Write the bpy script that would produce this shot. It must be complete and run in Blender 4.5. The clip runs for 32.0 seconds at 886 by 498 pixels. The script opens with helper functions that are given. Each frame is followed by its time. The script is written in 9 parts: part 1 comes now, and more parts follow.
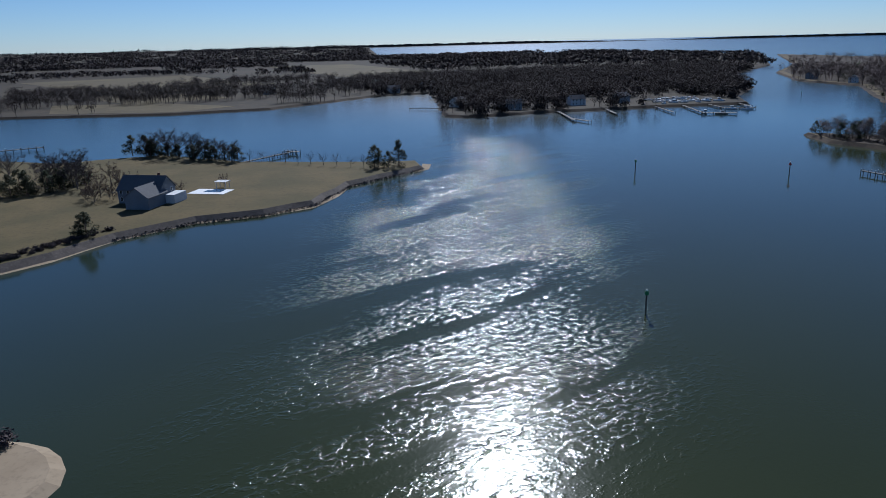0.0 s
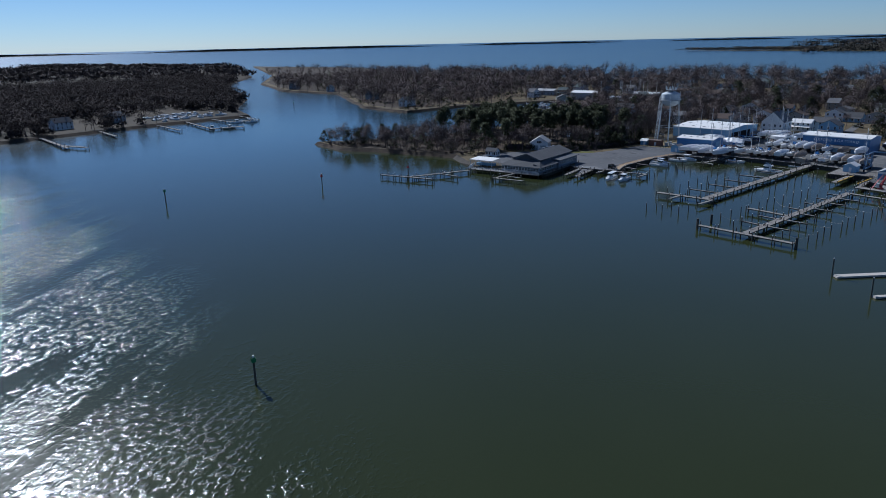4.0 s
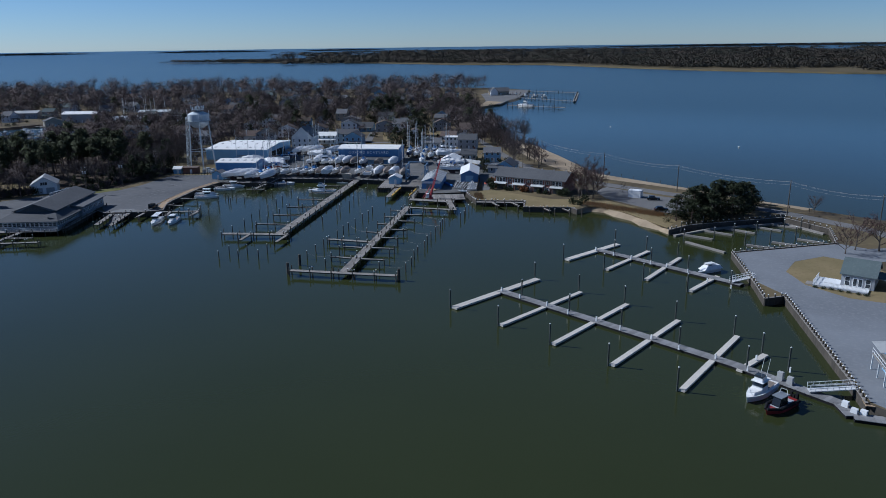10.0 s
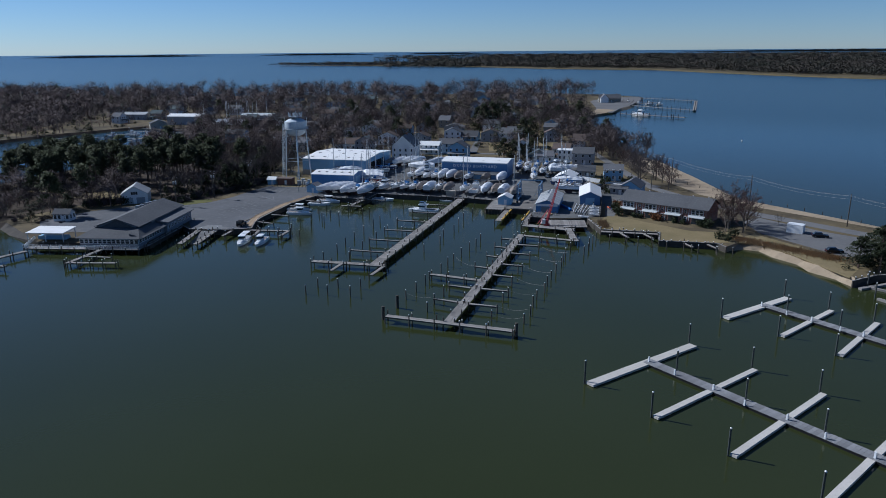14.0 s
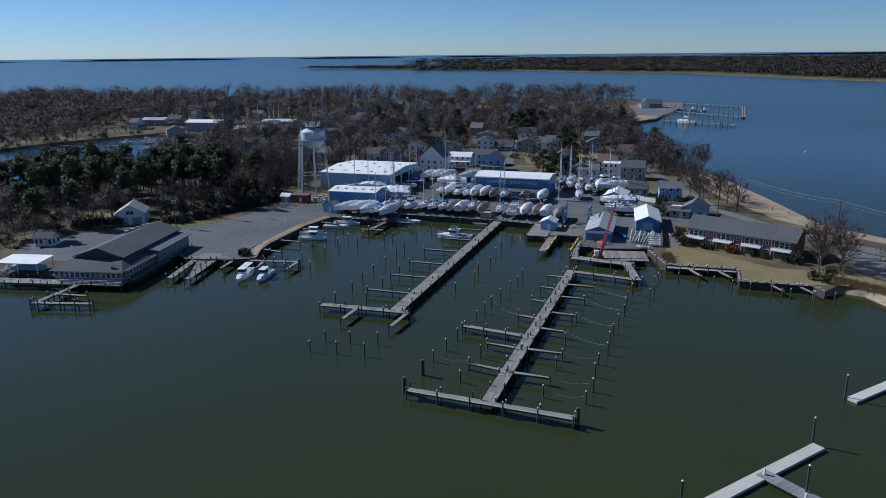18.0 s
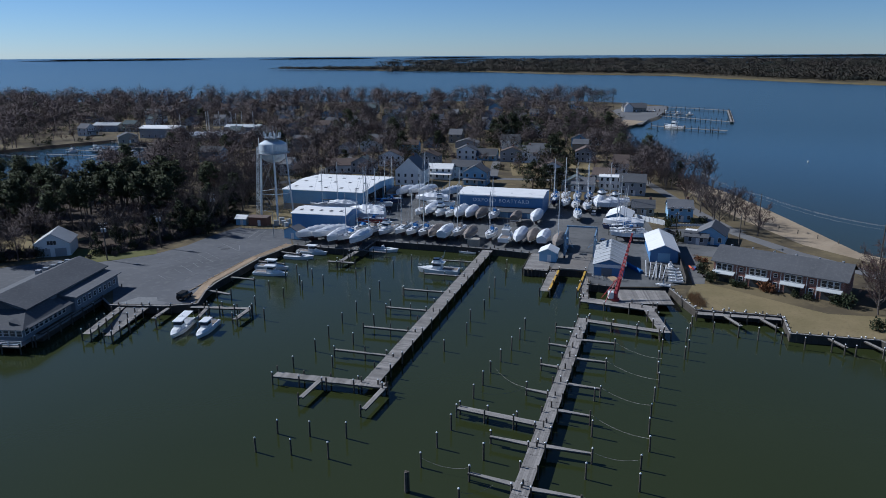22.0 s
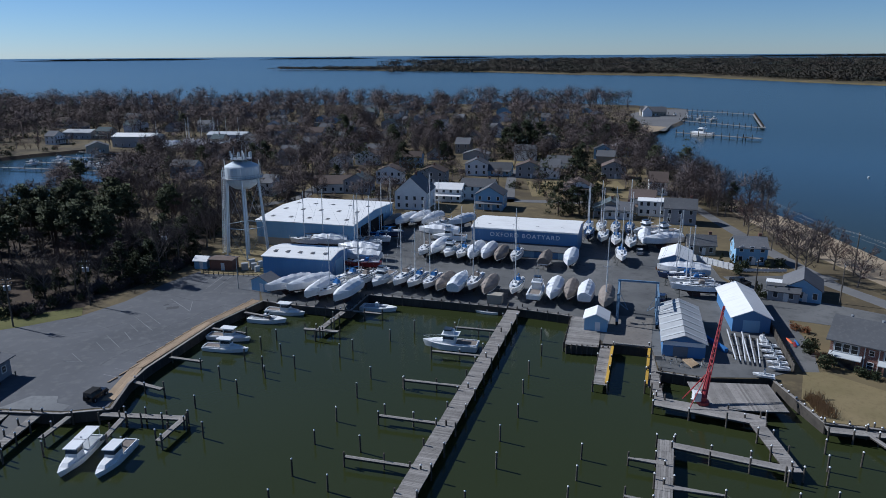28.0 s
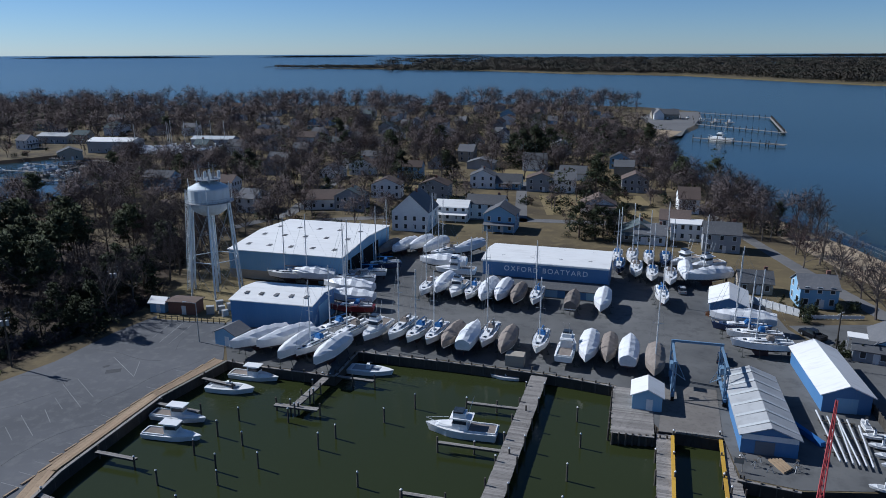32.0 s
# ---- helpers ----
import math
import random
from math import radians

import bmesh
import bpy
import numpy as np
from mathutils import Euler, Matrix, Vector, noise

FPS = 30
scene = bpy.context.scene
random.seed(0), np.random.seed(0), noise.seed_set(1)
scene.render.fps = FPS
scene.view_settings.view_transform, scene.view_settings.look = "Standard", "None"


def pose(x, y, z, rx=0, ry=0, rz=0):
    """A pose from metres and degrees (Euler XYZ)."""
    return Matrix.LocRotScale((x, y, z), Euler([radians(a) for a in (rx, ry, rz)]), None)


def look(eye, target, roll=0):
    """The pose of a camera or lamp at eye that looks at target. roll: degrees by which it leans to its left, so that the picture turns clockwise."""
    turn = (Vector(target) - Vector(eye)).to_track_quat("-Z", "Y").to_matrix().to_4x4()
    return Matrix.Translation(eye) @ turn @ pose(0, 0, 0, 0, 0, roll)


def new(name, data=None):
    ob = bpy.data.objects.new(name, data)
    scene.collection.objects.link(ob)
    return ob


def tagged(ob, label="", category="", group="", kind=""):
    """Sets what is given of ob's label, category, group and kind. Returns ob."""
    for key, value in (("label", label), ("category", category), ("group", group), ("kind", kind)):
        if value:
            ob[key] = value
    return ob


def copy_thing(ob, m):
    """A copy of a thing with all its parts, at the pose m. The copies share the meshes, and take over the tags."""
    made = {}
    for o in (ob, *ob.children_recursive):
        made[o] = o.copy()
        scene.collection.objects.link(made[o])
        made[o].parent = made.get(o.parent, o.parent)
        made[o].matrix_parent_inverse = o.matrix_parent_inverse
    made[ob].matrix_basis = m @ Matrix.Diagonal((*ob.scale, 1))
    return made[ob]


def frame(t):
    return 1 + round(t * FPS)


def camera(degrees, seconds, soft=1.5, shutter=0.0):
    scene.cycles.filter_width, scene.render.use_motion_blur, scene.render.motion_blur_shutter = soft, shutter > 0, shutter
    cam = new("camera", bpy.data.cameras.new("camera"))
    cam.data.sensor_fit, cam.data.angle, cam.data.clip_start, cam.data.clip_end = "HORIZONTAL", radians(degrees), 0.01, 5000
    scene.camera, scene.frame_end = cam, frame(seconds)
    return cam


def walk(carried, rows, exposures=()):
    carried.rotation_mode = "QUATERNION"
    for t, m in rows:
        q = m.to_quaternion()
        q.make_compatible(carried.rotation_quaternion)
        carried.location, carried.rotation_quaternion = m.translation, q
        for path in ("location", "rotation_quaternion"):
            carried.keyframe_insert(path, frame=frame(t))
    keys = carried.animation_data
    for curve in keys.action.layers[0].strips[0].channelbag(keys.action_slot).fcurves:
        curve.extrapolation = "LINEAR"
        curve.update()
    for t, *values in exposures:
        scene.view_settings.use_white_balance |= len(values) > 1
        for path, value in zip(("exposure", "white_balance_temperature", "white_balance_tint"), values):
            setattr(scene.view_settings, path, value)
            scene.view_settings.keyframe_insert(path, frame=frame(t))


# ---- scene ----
cam = camera(64.02, 32.0, 0.9)


def aim(x, y, z, yaw, pitch, roll):
    """Camera pose: yaw to the left of +y, pitch up, roll as in look()."""
    return Matrix.Translation((x, y, z)) @ pose(0, 0, 0, 0, 0, yaw) @ pose(0, 0, 0, 90 + pitch) @ pose(0, 0, 0, 0, 0, roll)


# seconds, place, yaw, pitch, roll
PATH = [
    (0, 62.33, -67.40, 55.74, 73.662, -16.368, -1.484),
    (0.5, 58.11, -67.52, 56.04, 69.317, -16.384, -1.455),
    (1, 54.19, -67.40, 56.23, 64.179, -16.438, -1.477),
    (1.5, 50.37, -67.30, 56.30, 58.614, -16.428, -1.512),
    (2, 46.60, -67.20, 56.30, 53.090, -16.450, -1.487),
    (2.5, 42.78, -66.62, 56.34, 47.838, -16.413, -1.475),
    (3, 39.32, -65.31, 56.26, 43.235, -16.398, -1.484),
    (3.5, 35.34, -63.74, 56.23, 38.684, -16.388, -1.403),
    (5.5, 21.75, -55.11, 56.68, 21.085, -16.276, -1.228),
    (6, 18.86, -52.32, 56.91, 16.880, -16.310, -1.177),
    (6.5, 16.07, -49.81, 57.09, 12.490, -16.291, -1.127),
    (7, 13.51, -46.80, 57.17, 8.832, -16.262, -1.119),
    (7.5, 11.36, -43.57, 57.26, 5.371, -16.275, -1.076),
    (8, 9.46, -40.32, 57.33, 2.539, -16.268, -1.050),
    (8.5, 7.79, -37.06, 57.30, 0.138, -16.214, -1.053),
    (9, 6.35, -33.42, 57.22, -2.282, -16.187, -0.875),
    (9.5, 5.19, -29.55, 57.13, -4.449, -16.152, -0.778),
    (10, 4.03, -25.31, 57.09, -4.931, -16.131, -0.736),
    (10.5, 3.03, -21.18, 57.10, -5.084, -16.083, -0.682),
    (11, 2.16, -16.87, 57.20, -4.694, -16.031, -0.634),
    (11.5, 1.57, -12.60, 57.31, -3.234, -15.990, -0.594),
    (12, 1.07, -8.35, 57.40, -1.925, -15.950, -0.603),
    (12.5, 0.57, -4.30, 57.40, -1.082, -15.932, -0.595),
    (13, 0.00, 0.00, 57.39, 0.001, -15.897, -0.579),
    (13.5, -0.32, 4.27, 57.24, 1.572, -15.831, -0.513),
    (14, -0.74, 8.55, 57.10, 2.835, -15.778, -0.508),
    (14.5, -0.94, 12.86, 56.94, 4.157, -15.736, -0.502),
    (15, -1.32, 17.10, 56.80, 5.201, -15.675, -0.542),
    (15.5, -1.61, 21.30, 56.71, 5.248, -15.635, -0.575),
    (17.5, -3.56, 38.71, 56.69, 5.211, -15.554, -0.554),
    (18, -4.30, 43.27, 56.56, 5.163, -15.508, -0.564),
    (18.5, -4.96, 47.84, 56.53, 5.131, -15.471, -0.558),
    (19, -5.53, 52.28, 56.50, 5.161, -15.508, -0.582),
    (19.5, -6.20, 56.60, 56.44, 5.163, -15.490, -0.568),
    (20, -6.81, 60.88, 56.43, 5.141, -15.490, -0.527),
    (20.5, -7.48, 65.20, 56.44, 5.130, -15.469, -0.472),
    (21, -8.17, 69.41, 56.45, 4.482, -15.472, -0.404),
    (21.5, -8.85, 73.55, 56.44, 3.201, -15.491, -0.342),
    (22, -9.54, 78.08, 56.58, 2.969, -15.442, -0.355),
    (22.5, -10.11, 82.36, 56.67, 2.976, -15.477, -0.308),
    (23, -10.67, 86.70, 56.77, 2.930, -15.475, -0.367),
    (23.5, -11.04, 90.99, 56.68, 3.038, -15.502, -0.379),
    (24, -11.43, 95.09, 56.59, 3.014, -15.445, -0.337),
    (24.5, -11.83, 99.34, 56.55, 3.067, -15.491, -0.354),
    (25, -12.12, 103.48, 56.62, 3.087, -15.479, -0.365),
    (25.5, -12.34, 107.55, 56.78, 3.100, -15.515, -0.518),
    (27.5, -13.99, 123.50, 56.64, 3.095, -15.455, -0.419),
    (28, -14.44, 127.49, 56.74, 3.094, -15.469, -0.374),
    (28.5, -14.97, 131.53, 56.90, 3.069, -15.511, -0.360),
    (29, -15.31, 135.59, 56.96, 3.079, -15.534, -0.411),
    (29.5, -15.81, 139.74, 57.00, 3.039, -15.550, -0.363),
    (30, -16.13, 143.87, 56.96, 3.045, -15.538, -0.333),
    (30.5, -16.64, 148.11, 56.98, 3.014, -15.565, -0.271),
    (31, -17.06, 152.12, 56.99, 2.992, -15.565, -0.192),
    (31.5, -17.47, 156.16, 57.06, 2.995, -15.581, -0.195),
    (32, -17.88, 160.27, 57.20, 2.959, -15.590, -0.198),
]
walk(cam, [(r[0], aim(*r[1:])) for r in PATH], [(0.0, -0.06, 5120, 10), (6.0, -0.06, 5060, 9), (18.0, 0.04, 5070, 9), (32.0, 0.05, 5180, 9)])

# ---- daylight ----
SUN_YAW, SUN_UP = 68.4, 37.0
world = bpy.data.worlds.new("day")
scene.world = world
world.use_nodes = True
wn = world.node_tree
sky = wn.nodes.new("ShaderNodeTexSky")
sky.sky_type = "NISHITA"
sky.sun_disc = False
sky.sun_elevation = radians(SUN_UP)
sky.sun_rotation = radians(-SUN_YAW)
sky.altitude = 50
sky.air_density, sky.dust_density, sky.ozone_density = 0.75, 0.06, 5.0
bg = wn.nodes["Background"]
bg.inputs["Strength"].default_value = 0.062
wn.links.new(sky.outputs["Color"], bg.inputs["Color"])
sun_data = bpy.data.lights.new("sun", "SUN")
sun_data.energy, sun_data.angle, sun_data.color = 5.0, radians(0.55), (1.0, 0.91, 0.79)
sun = new("sun", sun_data)
a, e = radians(SUN_YAW), radians(SUN_UP)
to_sun = Vector((-math.sin(a) * math.cos(e), math.cos(a) * math.cos(e), math.sin(e)))
sun.matrix_world = look(to_sun * 300, (0, 0, 0))

# ---- materials ----


def shader(name):
    m = bpy.data.materials.new(name)
    m.use_nodes = True
    return m, m.node_tree, m.node_tree.nodes["Principled BSDF"]


def noise_node(nt, src, scale, detail=4.0, rough=0.55, stretch=None):
    n = nt.nodes.new("ShaderNodeTexNoise")
    n.inputs["Scale"].default_value = scale
    n.inputs["Detail"].default_value = detail
    n.inputs["Roughness"].default_value = rough
    if stretch:
        mp = nt.nodes.new("ShaderNodeMapping")
        mp.inputs["Scale"].default_value = stretch
        nt.links.new(src, mp.inputs["Vector"])
        src = mp.outputs["Vector"]
    nt.links.new(src, n.inputs["Vector"])
    return n.outputs["Fac"]


def mixed(nt, fac, c1, c2, lo=0.35, hi=0.65):
    r = nt.nodes.new("ShaderNodeMapRange")
    r.inputs["From Min"].default_value, r.inputs["From Max"].default_value = lo, hi
    nt.links.new(fac, r.inputs["Value"])
    mx = nt.nodes.new("ShaderNodeMix")
    mx.data_type = "RGBA"
    nt.links.new(r.outputs["Result"], mx.inputs["Factor"])
    for sock, c in ((mx.inputs["A"], c1), (mx.inputs["B"], c2)):
        if isinstance(c, tuple):
            sock.default_value = (*c, 1)
        else:
            nt.links.new(c, sock)
    return mx.outputs["Result"]


def mat(name, c1, c2=None, c3=None, rough=0.75, metal=0.0, big=0.08, small=2.0, bump=0.15, stretch=None,
        vary=0.12, island=False, spec=None):
    """Two tones at a large scale, a third at a small one, fine relief and a little difference from piece to piece."""
    m, nt, b = shader(name)
    c2 = c2 or tuple(v * 0.8 for v in c1)
    c3 = c3 or tuple(v * 0.72 for v in c1)
    tc = nt.nodes.new("ShaderNodeTexCoord").outputs["Object"]
    f_big = noise_node(nt, tc, big, 5)
    f_small = noise_node(nt, tc, small, 5, 0.65, stretch)
    col = mixed(nt, f_small, mixed(nt, f_big, c1, c2), c3, 0.5, 0.85)
    if island:
        rnd = nt.nodes.new("ShaderNodeNewGeometry").outputs["Random Per Island"]
    else:
        rnd = nt.nodes.new("ShaderNodeObjectInfo").outputs["Random"]
    mr = nt.nodes.new("ShaderNodeMapRange")
    mr.inputs["To Min"].default_value, mr.inputs["To Max"].default_value = 1 - vary, 1 + vary
    nt.links.new(rnd, mr.inputs["Value"])
    hs = nt.nodes.new("ShaderNodeHueSaturation")
    nt.links.new(mr.outputs["Result"], hs.inputs["Value"])
    nt.links.new(col, hs.inputs["Color"])
    nt.links.new(hs.outputs["Color"], b.inputs["Base Color"])
    b.inputs["Roughness"].default_value = rough
    b.inputs["Metallic"].default_value = metal
    b.inputs["Specular IOR Level"].default_value = spec if spec is not None else (0.5 if rough < 0.8 else 0.12)
    if bump:
        bp = nt.nodes.new("ShaderNodeBump")
        bp.inputs["Strength"].default_value = bump
        bp.inputs["Distance"].default_value = 0.05
        nt.links.new(f_small, bp.inputs["Height"])
        nt.links.new(bp.outputs["Normal"], b.inputs["Normal"])
    return m


def turned(nt, src, angle, size):
    """Coordinates turned about z and drawn out along the turned axes."""
    mp = nt.nodes.new("ShaderNodeMapping")
    mp.vector_type = "TEXTURE"
    mp.inputs["Rotation"].default_value[2] = radians(angle)
    mp.inputs["Scale"].default_value = size
    nt.links.new(src, mp.inputs["Vector"])
    return mp.outputs["Vector"]


def ranged(nt, src, lo, hi, to_lo, to_hi, smooth=True):
    r = nt.nodes.new("ShaderNodeMapRange")
    r.interpolation_type = "SMOOTHSTEP" if smooth else "LINEAR"
    for key, v in (("From Min", lo), ("From Max", hi), ("To Min", to_lo), ("To Max", to_hi)):
        r.inputs[key].default_value = v
    nt.links.new(src, r.inputs["Value"])
    return r.outputs["Result"]


def sums(nt, op, a, b, c=None):
    m = nt.nodes.new("ShaderNodeMath")
    m.operation = op
    for k, v in enumerate((a, b, c)):
        if v is None:
            continue
        if isinstance(v, (int, float)):
            m.inputs[k].default_value = v
        else:
            nt.links.new(v, m.inputs[k])
    return m.outputs["Value"]


def water_material():
    m, nt, b = shader("creek_water")
    tc = nt.nodes.new("ShaderNodeTexCoord").outputs["Object"]
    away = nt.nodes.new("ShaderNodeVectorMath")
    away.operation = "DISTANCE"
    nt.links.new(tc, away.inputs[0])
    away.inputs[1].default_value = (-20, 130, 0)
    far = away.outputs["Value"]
    # green in the harbour, blended to a bluer base colour out in the bay
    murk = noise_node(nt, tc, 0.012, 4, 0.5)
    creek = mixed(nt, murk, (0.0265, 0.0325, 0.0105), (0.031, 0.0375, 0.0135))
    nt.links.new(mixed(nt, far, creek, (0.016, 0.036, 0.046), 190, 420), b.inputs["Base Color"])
    b.inputs["IOR"].default_value = 1.28
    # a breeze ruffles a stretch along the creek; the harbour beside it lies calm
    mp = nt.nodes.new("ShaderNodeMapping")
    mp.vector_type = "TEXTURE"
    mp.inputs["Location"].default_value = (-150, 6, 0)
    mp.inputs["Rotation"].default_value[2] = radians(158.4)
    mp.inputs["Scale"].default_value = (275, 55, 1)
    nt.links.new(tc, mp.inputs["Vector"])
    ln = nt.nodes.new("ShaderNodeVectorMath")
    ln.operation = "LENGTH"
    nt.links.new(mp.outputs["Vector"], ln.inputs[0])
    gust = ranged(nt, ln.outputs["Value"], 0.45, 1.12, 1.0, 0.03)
    # slick lanes between the ruffled stretches, drawn out along the wind
    lanes = noise_node(nt, turned(nt, tc, 111, (85, 17, 1)), 1.0, 4, 0.6)
    patch = noise_node(nt, turned(nt, tc, 120, (60, 30, 1)), 1.0, 3, 0.5)
    ruffle = sums(nt, "MULTIPLY", ranged(nt, lanes, 0.39, 0.56, 0.08, 1.0), ranged(nt, patch, 0.36, 0.56, 0.6, 1.0))
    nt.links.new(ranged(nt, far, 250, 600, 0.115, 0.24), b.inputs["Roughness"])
    w1 = noise_node(nt, turned(nt, tc, 158.4, (1.0, 1.4, 1.0)), 2.5, 2, 0.55)
    w2 = noise_node(nt, turned(nt, tc, 150, (1.0, 1.6, 1.0)), 1.9, 2, 0.5)
    # the steep wavelets come in small scattered groups
    paws = ranged(nt, noise_node(nt, turned(nt, tc, 111, (1.5, 1.0, 1.0)), 0.85, 2, 0.6), 0.46, 0.64, 0.2, 1.0)
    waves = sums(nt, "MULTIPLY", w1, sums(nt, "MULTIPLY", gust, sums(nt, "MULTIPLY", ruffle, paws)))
    bp = nt.nodes.new("ShaderNodeBump")
    bp.inputs["Distance"].default_value = 0.21
    nt.links.new(sums(nt, "MULTIPLY_ADD", w2, 0.05, waves), bp.inputs["Height"])
    nt.links.new(bp.outputs["Normal"], b.inputs["Normal"])
    return m


def brick_material():
    m, nt, b = shader("red_brick")
    tc = nt.nodes.new("ShaderNodeTexCoord").outputs["Object"]
    mp = nt.nodes.new("ShaderNodeMapping")
    mp.inputs["Rotation"].default_value = (radians(90), 0, 0)
    nt.links.new(tc, mp.inputs["Vector"])
    br = nt.nodes.new("ShaderNodeTexBrick")
    br.inputs["Color1"].default_value = (0.24, 0.085, 0.055, 1)
    br.inputs["Color2"].default_value = (0.17, 0.06, 0.045, 1)
    br.inputs["Mortar"].default_value = (0.3, 0.26, 0.22, 1)
    br.inputs["Scale"].default_value = 1.0
    br.inputs["Mortar Size"].default_value = 0.008
    br.inputs["Brick Width"].default_value, br.inputs["Row Height"].default_value = 0.22, 0.075
    nt.links.new(mp.outputs["Vector"], br.inputs["Vector"])
    nt.links.new(br.outputs["Color"], b.inputs["Base Color"])
    b.inputs["Roughness"].default_value = 0.85
    return m


def glass_material(name="window_glass", tint=(0.02, 0.025, 0.03)):
    m, nt, b = shader(name)
    tc = nt.nodes.new("ShaderNodeTexCoord").outputs["Object"]
    nt.links.new(mixed(nt, noise_node(nt, tc, 0.8), tint, tuple(v * 2.2 for v in tint)), b.inputs["Base Color"])
    b.inputs["Roughness"].default_value = 0.06
    return m


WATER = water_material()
BRICK = brick_material()
GLASS = glass_material()
GRASS = mat("winter_grass", (0.128, 0.098, 0.046), (0.09, 0.076, 0.036), (0.07, 0.053, 0.03), 0.95, big=0.05, small=0.8, bump=0.5, vary=0)
LAWN = mat("dry_lawn", (0.225, 0.175, 0.092), (0.18, 0.145, 0.072), (0.135, 0.103, 0.055), 0.95, big=0.12, small=1.5, bump=0.4, vary=0)
VERGE = mat("mown_verge", (0.13, 0.125, 0.045), (0.10, 0.10, 0.036), (0.085, 0.07, 0.033), 0.95, big=0.12, small=1.2, bump=0.4, vary=0)
LITTER = mat("leaf_litter", (0.065, 0.047, 0.034), (0.042, 0.033, 0.026), (0.10, 0.078, 0.042), 0.95, big=0.06, small=0.6, bump=0.6, vary=0)
TOWN_GROUND = mat("village_yards", (0.15, 0.118, 0.064), (0.062, 0.05, 0.035), (0.20, 0.155, 0.08), 0.95, big=0.03, small=0.25, bump=0.5, vary=0)
SAND = mat("beach_sand", (0.335, 0.265, 0.18), (0.27, 0.21, 0.14), (0.20, 0.155, 0.105), 0.95, big=0.09, small=0.9, bump=0.3, vary=0)
FIELD = mat("stubble_field", (0.06, 0.048, 0.033), (0.04, 0.034, 0.026), (0.09, 0.072, 0.043), 0.95, big=0.01, small=0.1, bump=0.2, vary=0)
ASPHALT = mat("grey_asphalt", (0.125, 0.125, 0.13), (0.095, 0.096, 0.10), (0.16, 0.158, 0.155), 0.9, big=0.06, small=0.5, bump=0.2, vary=0)
YARD = mat("dark_yard_paving", (0.088, 0.088, 0.087), (0.155, 0.152, 0.146), (0.062, 0.062, 0.062), 0.9, big=0.045, small=0.4, bump=0.25, vary=0)
MARSH = mat("marsh_grass", (0.115, 0.092, 0.05), (0.085, 0.07, 0.042), (0.15, 0.115, 0.06), 0.95, big=0.012, small=0.09, bump=0.2, vary=0)
GRAVEL = mat("grey_gravel", (0.20, 0.21, 0.225), (0.16, 0.168, 0.18), (0.25, 0.25, 0.26), 0.95, big=0.05, small=1.2, bump=0.35, vary=0)
ROAD = mat("road_asphalt", (0.16, 0.155, 0.15), (0.125, 0.122, 0.12), (0.19, 0.18, 0.17), 0.9, big=0.05, small=0.7, bump=0.15, vary=0)
DECK = mat("weathered_deck", (0.265, 0.243, 0.22), (0.21, 0.193, 0.174), (0.13, 0.116, 0.102), 0.9, big=0.3, small=3.0, bump=0.3, vary=0.24, island=True)
PLANK_TAN = mat("tan_planks", (0.34, 0.25, 0.16), (0.27, 0.195, 0.125), (0.19, 0.14, 0.09), 0.85, big=0.3, small=2.5, bump=0.3, vary=0.2, island=True)
PILE = mat("pile_wood", (0.105, 0.09, 0.075), (0.075, 0.066, 0.055), (0.04, 0.037, 0.03), 0.9, big=0.6, small=4, bump=0.4, vary=0.25)
BULK = mat("bulkhead_timber", (0.09, 0.078, 0.065), (0.06, 0.053, 0.045), (0.035, 0.032, 0.026), 0.9, big=0.3, small=2.5, bump=0.4, vary=0.2, stretch=(1, 1, 0.3))
PAD = mat("worn_pad", (0.185, 0.168, 0.148), (0.15, 0.135, 0.12), (0.10, 0.09, 0.08), 0.9, big=0.2, small=1.2, bump=0.3, vary=0.05)
TAR = mat("tar_sealer", (0.082, 0.082, 0.084), (0.095, 0.095, 0.096), rough=0.85, small=1.5, bump=0.1)
FADED = mat("faded_paint", (0.22, 0.22, 0.215), (0.17, 0.17, 0.17), (0.13, 0.13, 0.132), 0.9, small=1.0, bump=0.1)
CAP_WHITE = mat("white_cap", (0.75, 0.74, 0.71), rough=0.5, small=6, vary=0.05)
FLOAT = mat("float_concrete", (0.53, 0.49, 0.435), (0.47, 0.435, 0.385), (0.37, 0.34, 0.30), 0.85, big=0.2, small=2.0, bump=0.15, vary=0.06)
FLOAT_PLANK = mat("float_planks", (0.24, 0.235, 0.235), (0.20, 0.197, 0.198), (0.15, 0.147, 0.147), 0.9, big=0.3, small=2.0, bump=0.2, vary=0.2)
STEEL_PILE = mat("steel_pile", (0.06, 0.065, 0.06), (0.045, 0.05, 0.045), (0.09, 0.08, 0.065), 0.6, small=3, vary=0.15)
WHITE = mat("white_paint", (0.72, 0.72, 0.71), (0.66, 0.665, 0.66), (0.55, 0.545, 0.53), 0.5, big=0.3, small=1.5, bump=0.05, vary=0.08)
WHITE_ROOF = mat("white_metal_roof", (0.75, 0.735, 0.70), (0.69, 0.675, 0.645), (0.56, 0.54, 0.505), 0.6, big=0.08, small=0.5, bump=0.05, vary=0.04, stretch=(0.4, 2.5, 1), spec=0.3)
GREY_ROOF = mat("grey_metal_roof", (0.37, 0.37, 0.365), (0.32, 0.32, 0.315), (0.24, 0.24, 0.235), 0.55, big=0.15, small=0.7, bump=0.08, vary=0.05)
LIGHT_STRIPE = mat("light_roof_strip", (0.50, 0.51, 0.50), (0.43, 0.44, 0.43), rough=0.5, small=1.5, vary=0.08)
